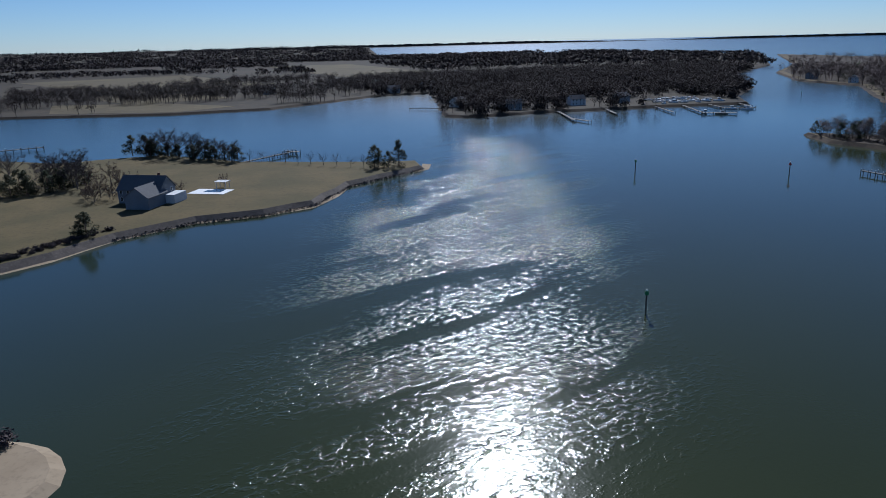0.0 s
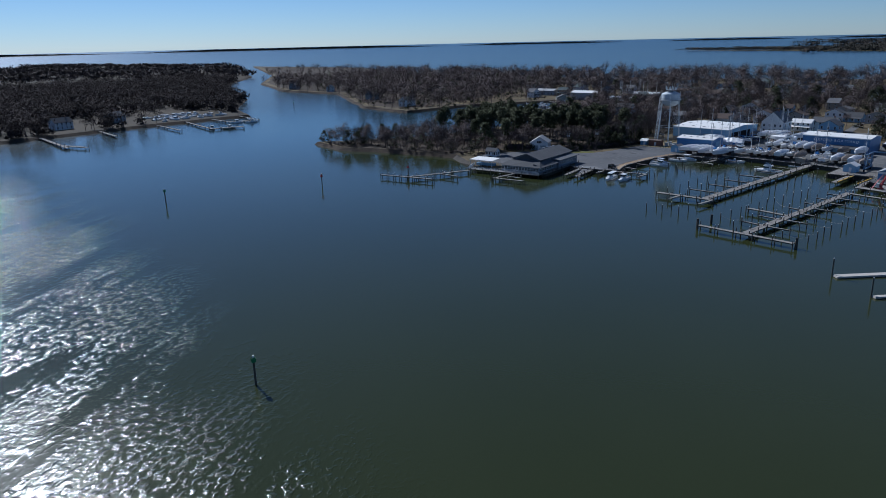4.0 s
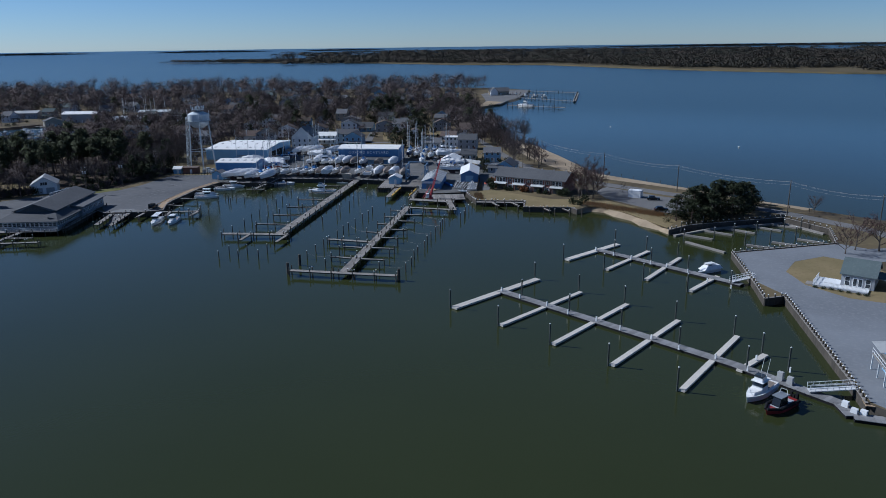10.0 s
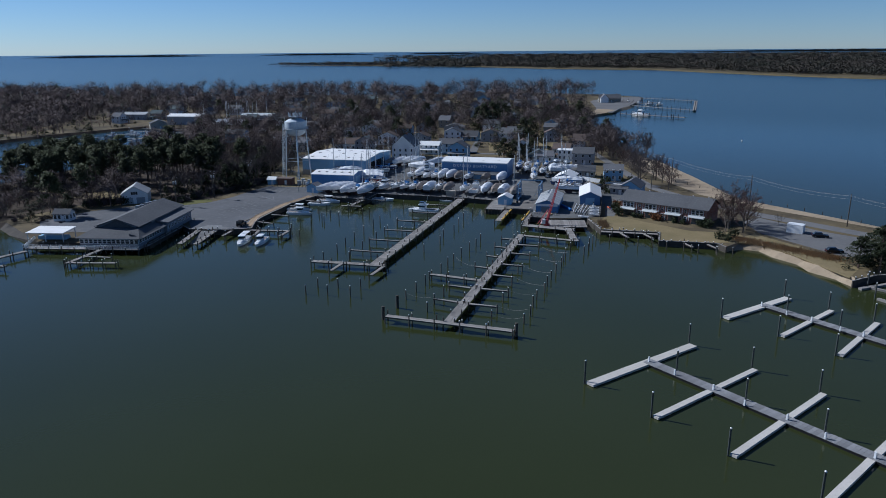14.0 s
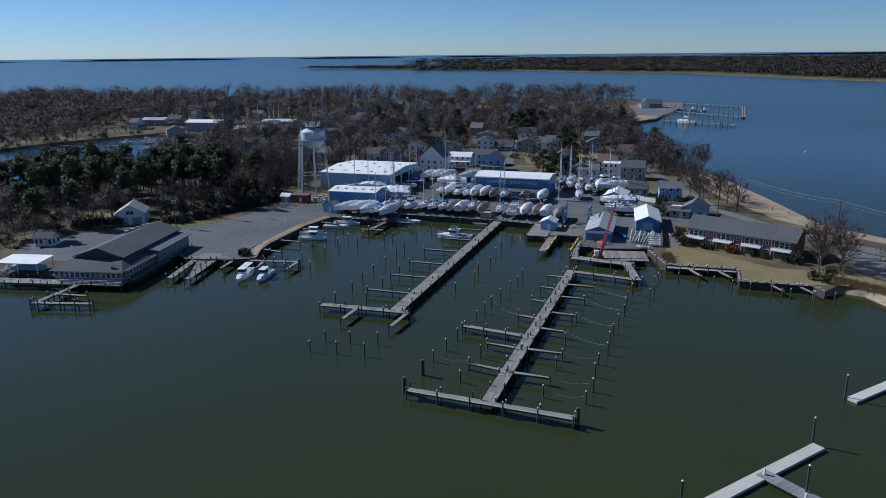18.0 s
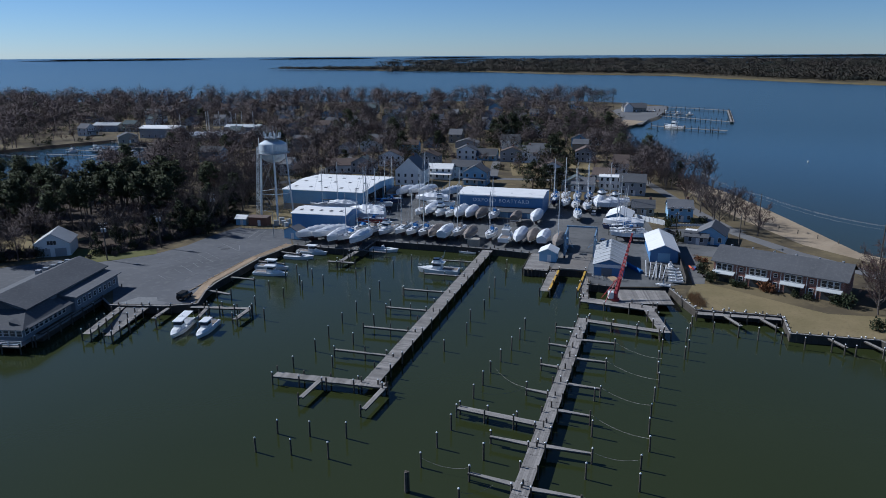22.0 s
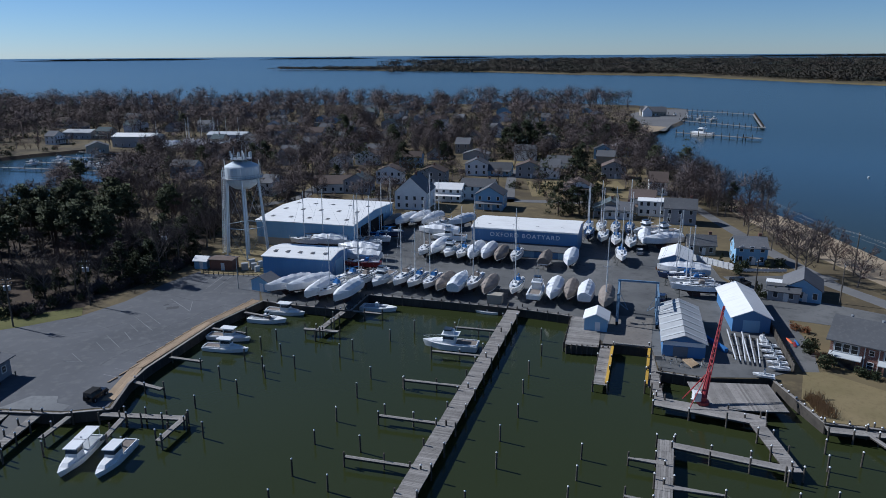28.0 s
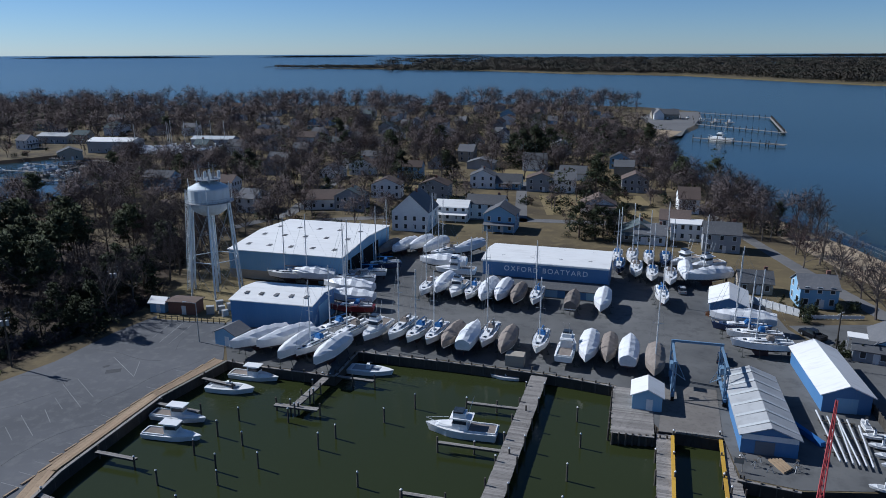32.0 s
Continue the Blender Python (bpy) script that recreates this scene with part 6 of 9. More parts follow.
def car(x, y, rz, paint, label, z=GZ + 0.05):
    th = thing("car", label, "car", x, y, z, rz, "parked cars")
    part("body", MB().hexa([(-2.25, -0.88, 0.3), (2.25, -0.88, 0.3), (2.25, 0.88, 0.3), (-2.25, 0.88, 0.3)], [(-2.2, -0.85, 0.95), (2.15, -0.8, 0.85), (2.15, 0.8, 0.85), (-2.2, 0.85, 0.95)]), paint, th)
    part("cabin", MB().hexa([(-1.9, -0.82, 0.94), (1.0, -0.82, 0.9), (1.0, 0.82, 0.9), (-1.9, 0.82, 0.94)], [(-1.5, -0.65, 1.5), (0.3, -0.65, 1.5), (0.3, 0.65, 1.5), (-1.5, 0.65, 1.5)]), GLASS, th)
    part("roof", MB().box(-0.6, 0, 1.5, 1.9, 1.34, 0.05), paint, th)
    for wx in (-1.4, 1.4):
        for wy in (-0.8, 0.8):
            w = part("wheel", MB().tube((wx, wy - 0.11, 0.33), (wx, wy + 0.11, 0.33), 0.33, n=12), BLACK, th)
            part("rim", MB().tube((wx, wy - 0.12, 0.33), (wx, wy + 0.12, 0.33), 0.18, n=8), STEEL, w)
    for wy in (-0.6, 0.6):
        part("headlight", MB().box(2.16, wy, 0.62, 0.06, 0.3, 0.16), WHITE, th)
        part("tail_light", MB().box(-2.22, wy, 0.7, 0.06, 0.26, 0.16), RED_STEEL, th)
    return th


car(102.0, 219.0, -15, CAR_DARK, "dark parked car on the beach lot")
car(98.2, 202.2, -5, CAR_DARK, "dark parked car beside the evergreen")
tk = thing("pickup_truck", "black pickup truck parked in the lane", "truck", 49.0, 295.6, GZ + 0.06, 112, "parked cars")
part("body", MB().hexa([(-2.8, -0.95, 0.4), (2.8, -0.95, 0.4), (2.8, 0.95, 0.4), (-2.8, 0.95, 0.4)], [(-2.8, -0.92, 1.05), (2.7, -0.88, 1.1), (2.7, 0.88, 1.1), (-2.8, 0.92, 1.05)]), CAR_DARK, tk)
part("cab", MB().hexa([(-0.9, -0.88, 1.05), (1.4, -0.88, 1.08), (1.4, 0.88, 1.08), (-0.9, 0.88, 1.05)], [(-0.7, -0.72, 1.8), (0.7, -0.72, 1.8), (0.7, 0.72, 1.8), (-0.7, 0.72, 1.8)]), GLASS, tk)
part("roof", MB().box(0, 0, 1.8, 1.5, 1.5, 0.05), CAR_DARK, tk)
part("bed", MB().box(-1.8, 0, 1.06, 1.8, 1.5, 0.03), BLACK, tk)
for y in (-0.86, 0.86):
    part("bed_side", MB().box(-1.85, y, 1.05, 1.9, 0.1, 0.32), CAR_DARK, tk)
    for x in (-1.8, 1.8):
        w = part("wheel", MB().tube((x, y - 0.13, 0.4), (x, y + 0.13, 0.4), 0.4, n=12), BLACK, tk)
        part("rim", MB().tube((x, y - 0.14, 0.4), (x, y + 0.14, 0.4), 0.2, n=8), STEEL, w)
car(30.6, 322.6, 80, CAR_SILVER, "silver van parked near the hauled boats")
car(27.4, 283.6, 70, HULL_NAVY, "small blue car behind the boat lift")
jp = thing("off_road_car", "black boxy off-road car with an open door at the lot corner", "car", -77.9, 231.2, GZ + 0.06, 80, "parked cars")
part("body", MB().hexa([(-2.0, -0.85, 0.45), (2.05, -0.85, 0.45), (2.05, 0.85, 0.45), (-2.0, 0.85, 0.45)], [(-2.0, -0.85, 1.12), (2.0, -0.72, 1.08), (2.0, 0.72, 1.08), (-2.0, 0.85, 1.12)]), CAR_DARK, jp)
part("cabin", MB().hexa([(-1.98, -0.82, 1.12), (0.75, -0.82, 1.1), (0.75, 0.82, 1.1), (-1.98, 0.82, 1.12)], [(-1.9, -0.72, 1.82), (0.45, -0.72, 1.82), (0.45, 0.72, 1.82), (-1.9, 0.72, 1.82)]), GLASS, jp)
part("soft_top", MB().box(-0.72, 0, 1.82, 2.5, 1.56, 0.07, 0, 0.97), BLACK, jp, "black fabric top")
part("door", MB().bar((0.5, 0.9, 0.85), (0.9, 1.75, 0.85), 0.08, 0.75), CAR_DARK, jp, "open side door")
part("spare_wheel", MB().tube((-2.05, 0, 1.0), (-2.3, 0, 1.0), 0.36, n=12), BLACK, jp)
part("bumper", MB().box(2.15, 0, 0.5, 0.2, 1.5, 0.2), BLACK, jp)
for y in (-0.82, 0.82):
    for x in (-1.3, 1.35):
        w = part("wheel", MB().tube((x, y - 0.13, 0.4), (x, y + 0.13, 0.4), 0.4, n=12), BLACK, jp)
        part("rim", MB().tube((x, y - 0.14, 0.4), (x, y + 0.14, 0.4), 0.2, n=8), STEEL, w)
    part("headlight", MB().box(2.03, y * 0.7, 0.75, 0.05, 0.2, 0.2), WHITE, jp)
for x, y in ((202, 351.7), (164.5, 461.4)):
    solo("mooring_buoy", MB().lathe(0, 0, [(0.05, -0.35), (0.4, -0.15), (0.5, 0.2), (0.38, 0.5), (0.08, 0.62)], 12), WHITE, "small white mooring buoy on the bay", "buoy", "mooring buoys", at=pose(x, y, 0))
POLE_TOPS = []


def utility_pole(x, y, h=10.5, rz=0, arms=1, transformer=False):
    th = thing("utility_pole", "tall wooden utility pole with crossarm", "utility pole", x, y, GZ, rz, "utility poles")
    part("pole", MB().tube((0, 0, -0.3), (0, 0, h), 0.17, 0.12, 8), PILE, th)
    for k in range(arms):
        part("crossarm", MB().box(0, 0, h - 0.7 - 0.9 * k, 2.2, 0.12, 0.14), PILE, th)
        for xx in (-1, -0.5, 0.5, 1):
            part("insulator", MB().box(xx, 0, h - 0.56 - 0.9 * k, 0.08, 0.08, 0.18), WHITE, th)
    if transformer:
        for xx in (-0.4, 0.4):
            part("transformer", MB().lathe(xx, 0.3, [(0.28, h - 3.0), (0.3, h - 2.9), (0.3, h - 2.0), (0.1, h - 1.9)], 10), STEEL, th)
    POLE_TOPS.append((x, y, GZ + h))
    return th


for args in ((66.6, 282.6, 9.5, 70), (79.8, 303.4, 11.5, 70), (75.4, 349.6, 11, 80), (116.4, 232.4, 10.5, 60), (138.2, 193.8, 11, 60), (136.4, 190.8, 8, 60), (98.4, 266.6, 10.5, 65), (49.4, 287.0, 9.0, 40), (152, 168, 11, 60)):
    utility_pole(*args)
for x, y in ((-97.4, 303.8), (-103, 275.4), (-112.4, 262)):
    utility_pole(x, y, 11, 20, 2, True)
lp = thing("street_lamp", "slim grey lamp post with a curved arm", "street lamp", -73, 288.3, GZ, 190)
part("pole", MB().tube((0, 0, 0), (0, 0, 8.2), 0.11, 0.08, 8), STEEL, lp)
part("arm", MB().tube((0, 0, 8.1), (1.8, 0, 8.6), 0.06, n=6), STEEL, lp)
part("head", MB().box(2.1, 0, 8.5, 0.7, 0.3, 0.18), STEEL, lp)
for i, j in ((8, 4), (4, 3), (3, 6), (6, 1), (1, 2)):
    for dz, off in ((-0.6, 0.4), (-0.6, -0.4), (-1.6, 0)):
        p, q = POLE_TOPS[i], POLE_TOPS[j]
        rings = []
        for k in range(11):
            t = k / 10
            pt = (p[0] + (q[0] - p[0]) * t + off, p[1] + (q[1] - p[1]) * t, p[2] + (q[2] - p[2]) * t + dz - 1.0 * (1 - (2 * t - 1) ** 2))
            rings.append([(pt[0] + 0.016, pt[1], pt[2] - 0.009), (pt[0], pt[1] + 0.013, pt[2] + 0.018), (pt[0] - 0.016, pt[1] - 0.013, pt[2] - 0.009)])
        solo("power_line", MB().rings(rings), DECK, "thin overhead power line between poles", "cable", "power lines")
pf = thing("beach_fence", "low timber post fence along the beach road", "fence")
for k in range(44):
    t = k / 43
    x, y = (86.0 - 8.0 * t, 288 + 84 * t) if t > 0.45 else (146 - 142 * t, 194 + 285 * t * 0.92)
    part("post", MB().box(x, y, GZ, 0.18, 0.18, 1.1), PILE, pf)

# ---- channel markers ----


def marker(x, y, board, label):
    th = thing("channel_marker", label, "channel marker", x, y, 0, 65, "channel markers")
    part("post", MB().tube((0, 0, -1.5), (0, 0, 5.2), 0.2, 0.17, 8), PILE, th)
    if board == "green":
        part("board", MB().box(0, -0.22, 4.3, 0.8, 0.06, 0.8), SIGN_GREEN, th)
        part("board", MB().box(0, 0.22, 4.3, 0.8, 0.06, 0.8), SIGN_GREEN, th)
    else:
        for s in (-0.22, 0.22):
            part("board", MB().add([(-0.65, s, 4.1), (0.65, s, 4.1), (0, s, 5.3), (-0.65, s + 0.05, 4.1), (0.65, s + 0.05, 4.1), (0, s + 0.05, 5.3)], [(0, 1, 2), (5, 4, 3), (0, 3, 4, 1), (1, 4, 5, 2), (2, 5, 3, 0)]), SIGN_RED, th)
    part("lantern", MB().box(0, 0, 5.2, 0.3, 0.3, 0.35), WHITE, th)


marker(-58, 11.5, "green", "dark pile with a square green daymark board")
marker(-200.8, 95.9, "green", "dark channel pile with a green daymark board")
marker(-169.8, 147.7, "red", "dark channel pile with a red triangular daymark")
marker(-150.5, 181, "red", "dark bare channel pile with a small daymark")
marker(-460, 420, "green", "dark channel pile far up the creek")

# ---- boats ----


def hull_rings(L, B, D, F, n=11, transom=0.78):
    """Stations of a hull: rings of the topsides and of the bottom, with the waterline at z = 0."""
    top, low, sheer = [], [], []
    for k in range(n):
        s = k / (n - 1)
        if s > 0.42:
            b = B / 2 * max(0.02, 1 - ((s - 0.42) / 0.58) ** 2.3)
        else:
            b = B / 2 * (1 - (1 - transom) * ((0.42 - s) / 0.42) ** 2)
        f = F * (1 + 0.35 * max(0, s - 0.35) ** 1.6)
        d = D * max(0.08, 1 - abs((s - 0.45) / 0.55) ** 2.2)
        x, xl = (s - 0.5) * L, (s - 0.5) * L * (0.90 if s > 0.5 else 0.97)
        wl = b * (0.93 if s < 0.8 else 0.8)
        top.append([(x, b, f), (xl, wl, 0), (xl, -wl, 0), (x, -b, f)])
        low.append([(xl, wl, 0), (xl, wl * 0.62, -d * 0.75), (xl, 0, -d), (xl, -wl * 0.62, -d * 0.75), (xl, -wl, 0)])
        sheer.append((x, b, f))
    return top, low, sheer


def stands(th, L, B, z0, wl):
    for sx in (-0.28, 0.05, 0.3):
        for sy in (-1, 1):
            y = sy * B * (0.42 if sx < 0.2 else 0.3)
            part("jack_stand", MB().tube((L * sx, y * 1.35, z0), (L * sx, y * 0.9, wl - 0.15), 0.05, n=4).box(L * sx, y * 1.35, z0, 0.7, 0.7, 0.06), STEEL_PILE, th)


def sail_boat(label, L, top_mat, mast=13.5, cover=None, cover_mat=None, ashore=True, group="hauled boats", boom_cover=CANVAS_BLUE, deck_mat=SIDING_TAN):
    """A keel boat; ashore it stands on its keel with jack stands."""
    B, D, F = L * 0.29, L * 0.065, L * 0.105
    wl = (D + L * 0.09) if ashore else 0.0
    th = thing("sailboat", label, "sailboat", group=group)
    top, low, sheer = hull_rings(L, B, D, F)
    up = pose(0, 0, wl)
    part("hull_side", MB().rings(top), top_mat, th, at=up)
    part("bottom", MB().rings(low), BOTTOM, th, "dark antifouled bottom", at=up)
    part("keel", MB().hexa([(-L * 0.13, -0.09, -D - L * 0.09), (L * 0.08, -0.09, -D - L * 0.09), (L * 0.08, 0.09, -D - L * 0.09), (-L * 0.13, 0.09, -D - L * 0.09)],
                           [(-L * 0.11, -0.16, -D * 0.8), (L * 0.16, -0.16, -D * 0.8), (L * 0.16, 0.16, -D * 0.8), (-L * 0.11, 0.16, -D * 0.8)]), BOTTOM, th, at=up)
    part("rudder", MB().box(-L * 0.43, 0, -D - 0.6, 0.5, 0.08, D + 0.5), BOTTOM, th, at=up)
    if cover:
        rings = []
        for k, (x, b, f) in enumerate(sheer):
            s = k / (len(sheer) - 1)
            ridge = f + cover * (1 - abs(s - 0.38) ** 1.6 * 1.9) * (0.86 if k % 2 else 1.0)
            sh_ = 0.12 + 0.10 * ((k * 5) % 3)
            rings.append([(x, b * 1.05, f * 0.3), (x, b * 1.04, f + sh_), (x, b * (0.52 if k % 2 else 0.6), f + (ridge - f) * 0.72), (x, b * 0.06, ridge), (x, -b * 0.06, ridge), (x, -b * (0.6 if k % 2 else 0.52), f + (ridge - f) * 0.66), (x, -b * 1.04, f + 0.3 - sh_ * 0.5), (x, -b * 1.05, f * 0.3)])
        part("cover", MB().rings(rings), cover_mat, th, "winter cover pulled tight over the hull", at=up)
    else:
        part("cabin_trunk", MB().hexa([(-L * 0.14, -B * 0.27, F), (L * 0.24, -B * 0.2, F * 1.05), (L * 0.24, B * 0.2, F * 1.05), (-L * 0.14, B * 0.27, F)],
                                      [(-L * 0.12, -B * 0.22, F + 0.5), (L * 0.2, -B * 0.16, F + 0.32), (L * 0.2, B * 0.16, F + 0.32), (-L * 0.12, B * 0.22, F + 0.5)]), HULL_WHITE, th, at=up)
        part("cockpit", MB().box(-L * 0.31, 0, F + 0.01, L * 0.28, B * 0.26, 0.05), SIDING_DARK, th, "grey cockpit sole", at=up)
        part("bench", MB().box(-L * 0.31, B * 0.22, F + 0.01, L * 0.28, B * 0.13, 0.28).box(-L * 0.31, -B * 0.22, F + 0.01, L * 0.28, B * 0.13, 0.28), HULL_WHITE, th, at=up)
        part("deck", MB().hexa([(L * 0.16, -B * 0.36, F * 1.005), (L * 0.43, -B * 0.1, F * 1.12), (L * 0.43, B * 0.1, F * 1.12), (L * 0.16, B * 0.36, F * 1.005)], [(L * 0.16, -B * 0.36, F * 1.03), (L * 0.43, -B * 0.1, F * 1.15), (L * 0.43, B * 0.1, F * 1.15), (L * 0.16, B * 0.36, F * 1.03)]), deck_mat, th, "worn foredeck", at=up)
        part("hatch", MB().box(L * 0.27, 0, F * 1.08, 0.6, 0.6, 0.14), GLASS, th, at=up)
        part("hatch", MB().box(L * 0.05, 0, F + 0.45, 0.6, 0.5, 0.08), GLASS, th, at=up)
        part("companionway", MB().box(-L * 0.12, 0, F + 0.1, 0.12, 0.7, 0.6), GLASS, th, at=up)
        part("winch", MB().box(-L * 0.2, B * 0.3, F + 0.25, 0.25, 0.25, 0.3).box(-L * 0.2, -B * 0.3, F + 0.25, 0.25, 0.25, 0.3).box(-L * 0.38, 0, F + 0.1, 0.2, 0.3, 1.0), STEEL, th, at=up)
        part("toe_rail", MB().bar((-L * 0.48, B * 0.39, F + 0.05), (-L * 0.05, B * 0.49, F + 0.05), 0.08, 0.1).bar((-L * 0.48, -B * 0.39, F + 0.05), (-L * 0.05, -B * 0.49, F + 0.05), 0.08, 0.1).bar((-L * 0.05, B * 0.49, F + 0.05), (L * 0.2, B * 0.42, F * 1.02 + 0.05), 0.08, 0.1).bar((-L * 0.05, -B * 0.49, F + 0.05), (L * 0.2, -B * 0.42, F * 1.02 + 0.05), 0.08, 0.1), BULK, th, "dark wooden toe rail", at=up)
        part("cabin_window", MB().box(L * 0.03, -B * 0.235, F + 0.15, L * 0.22, 0.05, 0.16).box(L * 0.03, B * 0.235, F + 0.15, L * 0.22, 0.05, 0.16), GLASS, th, at=up)
        part("pulpit", MB().tube((L * 0.47, -0.3, F * 1.15), (L * 0.5, 0, F * 1.15 + 0.6), 0.025, n=4).tube((L * 0.47, 0.3, F * 1.15), (L * 0.5, 0, F * 1.15 + 0.6), 0.025, n=4), ALU, th, at=up)
        part("sprayhood", MB().hexa([(-L * 0.17, -B * 0.26, F + 0.4), (-L * 0.06, -B * 0.24, F + 0.4), (-L * 0.06, B * 0.24, F + 0.4), (-L * 0.17, B * 0.26, F + 0.4)],
                                    [(-L * 0.17, -B * 0.22, F + 1.1), (-L * 0.1, -B * 0.2, F + 1.1), (-L * 0.1, B * 0.2, F + 1.1), (-L * 0.17, B * 0.22, F + 1.1)]), boom_cover, th, at=up)
    if mast:
        m = part("mast", MB().tube((L * 0.1, 0, F), (L * 0.085, 0, F + mast), 0.13, 0.10, 6), ALU, th, at=up)
        part("spreader", MB().bar((L * 0.095, -0.9, F + mast * 0.52), (L * 0.095, 0.9, F + mast * 0.52), 0.06, 0.05), ALU, m)
        rig = MB()
        for y in (-1, 1):
            rig.tube((L * 0.09, y * B * 0.46, F), (L * 0.095, y * 0.9, F + mast * 0.52), 0.012, n=3, caps=False).tube((L * 0.095, y * 0.9, F + mast * 0.52), (L * 0.086, 0, F + mast), 0.012, n=3, caps=False)
        rig.tube((L * 0.48, 0, F * 1.1), (L * 0.086, 0, F + mast), 0.022, n=3, caps=False).tube((-L * 0.48, 0, F), (L * 0.086, 0, F + mast), 0.012, n=3, caps=False)
        part("rigging", rig, STEEL, m)
        if not cover:
            part("boom", MB().tube((L * 0.08, 0, F + 1.5), (-L * 0.3, 0, F + 1.45), 0.11, n=6), boom_cover, th, at=up)
    if ashore:
        stands(th, L, B, 0.0, wl)
    return th


def motor_boat(label, L, top_mat=HULL_WHITE, kind="sport", ashore=False, group="moored boats"):
    B, D, F = L * (0.33 if kind == "sport" else 0.28), L * 0.06, L * (0.105 if kind == "sport" else 0.08)
    wl = (D + 0.8) if ashore else 0.0
    th = thing("motorboat", label, "motorboat", group=group)
    top, low, sheer = hull_rings(L, B, D, F, transom=0.92)
    up = pose(0, 0, wl)
    part("hull_side", MB().rings(top), top_mat, th, at=up)
    part("bottom", MB().rings(low), BOTTOM, th, at=up)
    part("cockpit", MB().box(-L * 0.29, 0, F + 0.01, L * 0.36, B * 0.66, 0.05), CANVAS if kind != "work" else SIDING_GREY, th, "grey cockpit floor", at=up)
    part("coaming", MB().box(-L * 0.29, B * 0.38, F, L * 0.38, 0.16, 0.22).box(-L * 0.29, -B * 0.38, F, L * 0.38, 0.16, 0.22).box(-L * 0.48, 0, F, 0.16, B * 0.7, 0.22), HULL_WHITE, th, at=up)
    part("trunk", MB().hexa([(L * 0.0, -B * 0.36, F), (L * 0.36, -B * 0.2, F * 1.12), (L * 0.36, B * 0.2, F * 1.12), (L * 0.0, B * 0.36, F)],
                            [(L * 0.0, -B * 0.32, F + 0.6), (L * 0.3, -B * 0.15, F + 0.45), (L * 0.3, B * 0.15, F + 0.45), (L * 0.0, B * 0.32, F + 0.6)]), HULL_WHITE, th, at=up)
    x0, x1 = (-L * 0.1, L * 0.13) if kind != "work" else (L * 0.0, L * 0.17)
    part("house", MB().hexa([(x0, -B * 0.33, F), (x1, -B * 0.31, F), (x1, B * 0.31, F), (x0, B * 0.33, F)], [(x0, -B * 0.29, F + 1.75), (x1 - 0.5, -B * 0.27, F + 1.75), (x1 - 0.5, B * 0.27, F + 1.75), (x0, B * 0.29, F + 1.75)]), HULL_WHITE, th, at=up)
    part("window_band", MB().hexa([(x0 + 0.2, -B * 0.325, F + 0.95), (x1 - 0.12, -B * 0.30, F + 0.95), (x1 - 0.12, B * 0.30, F + 0.95), (x0 + 0.2, B * 0.325, F + 0.95)],
                                  [(x0 + 0.2, -B * 0.305, F + 1.5), (x1 - 0.38, -B * 0.285, F + 1.5), (x1 - 0.38, B * 0.285, F + 1.5), (x0 + 0.2, B * 0.305, F + 1.5)]), GLASS, th, at=up)
    part("hardtop", MB().box((x0 + x1) / 2 - 0.3, 0, F + 1.75, (x1 - x0) + 0.9, B * 0.68, 0.12), HULL_WHITE, th, at=up)
    if kind == "sport":
        part("flybridge", MB().box((x0 + x1) / 2, 0, F + 1.87, (x1 - x0) * 0.8, B * 0.5, 0.7, 0, 0.9), HULL_WHITE, th, at=up)
        part("flybridge_screen", MB().box((x0 + x1) / 2 + 0.2, 0, F + 2.5, (x1 - x0) * 0.6, B * 0.44, 0.35), GLASS, th, at=up)
        for y in (-0.5, 0.5):
            part("antenna", MB().tube((x0, y, F + 2.4), (x0 - 0.8, y, F + 5.2), 0.03, n=4), WHITE, th, at=up)
        part("bow_rail", MB().tube((L * 0.2, -B * 0.36, F * 1.1 + 0.6), (L * 0.49, 0, F * 1.2 + 0.7), 0.03, n=4).tube((L * 0.2, B * 0.36, F * 1.1 + 0.6), (L * 0.49, 0, F * 1.2 + 0.7), 0.03, n=4), ALU, th, at=up)
    elif kind == "work":
        part("long_canopy", MB().box(-L * 0.27, 0, F + 1.78, L * 0.36, B * 0.7, 0.1), HULL_WHITE, th, "long white canopy over the deck", at=up)
        for x in (-L * 0.43, -L * 0.15):
            for y in (-B * 0.32, B * 0.32):
                part("canopy_post", MB().tube((x, y, F), (x, y, F + 1.78), 0.035, n=4), ALU, th, at=up)
    if ashore:
        stands(th, L, B, 0.0, wl)
    return th


def skiff(label, L, mat_, outboard=True, group="moored boats"):
    B, D, F = L * 0.36, L * 0.05, L * 0.10
    th = thing("small_boat", label, "boat", group=group)
    top, low, sheer = hull_rings(L, B, D, F, transom=0.9)
    part("hull_side", MB().rings(top), mat_, th)
    part("bottom", MB().rings(low), BOTTOM, th)
    part("well", MB().box(-L * 0.08, 0, F + 0.01, L * 0.6, B * 0.6, 0.05), SIDING_GREY, th)
    part("console", MB().box(-L * 0.05, 0, F, L * 0.1, B * 0.3, 0.9, 0, 0.8), HULL_WHITE, th)
    part("windscreen", MB().box(0, 0, F + 0.9, 0.08, B * 0.3, 0.4), GLASS, th)
    if outboard:
        part("outboard", MB().box(-L * 0.53, 0, F * 0.2, 0.5, 0.4, 1.2, 0, 0.8), BLACK, th)
    return th


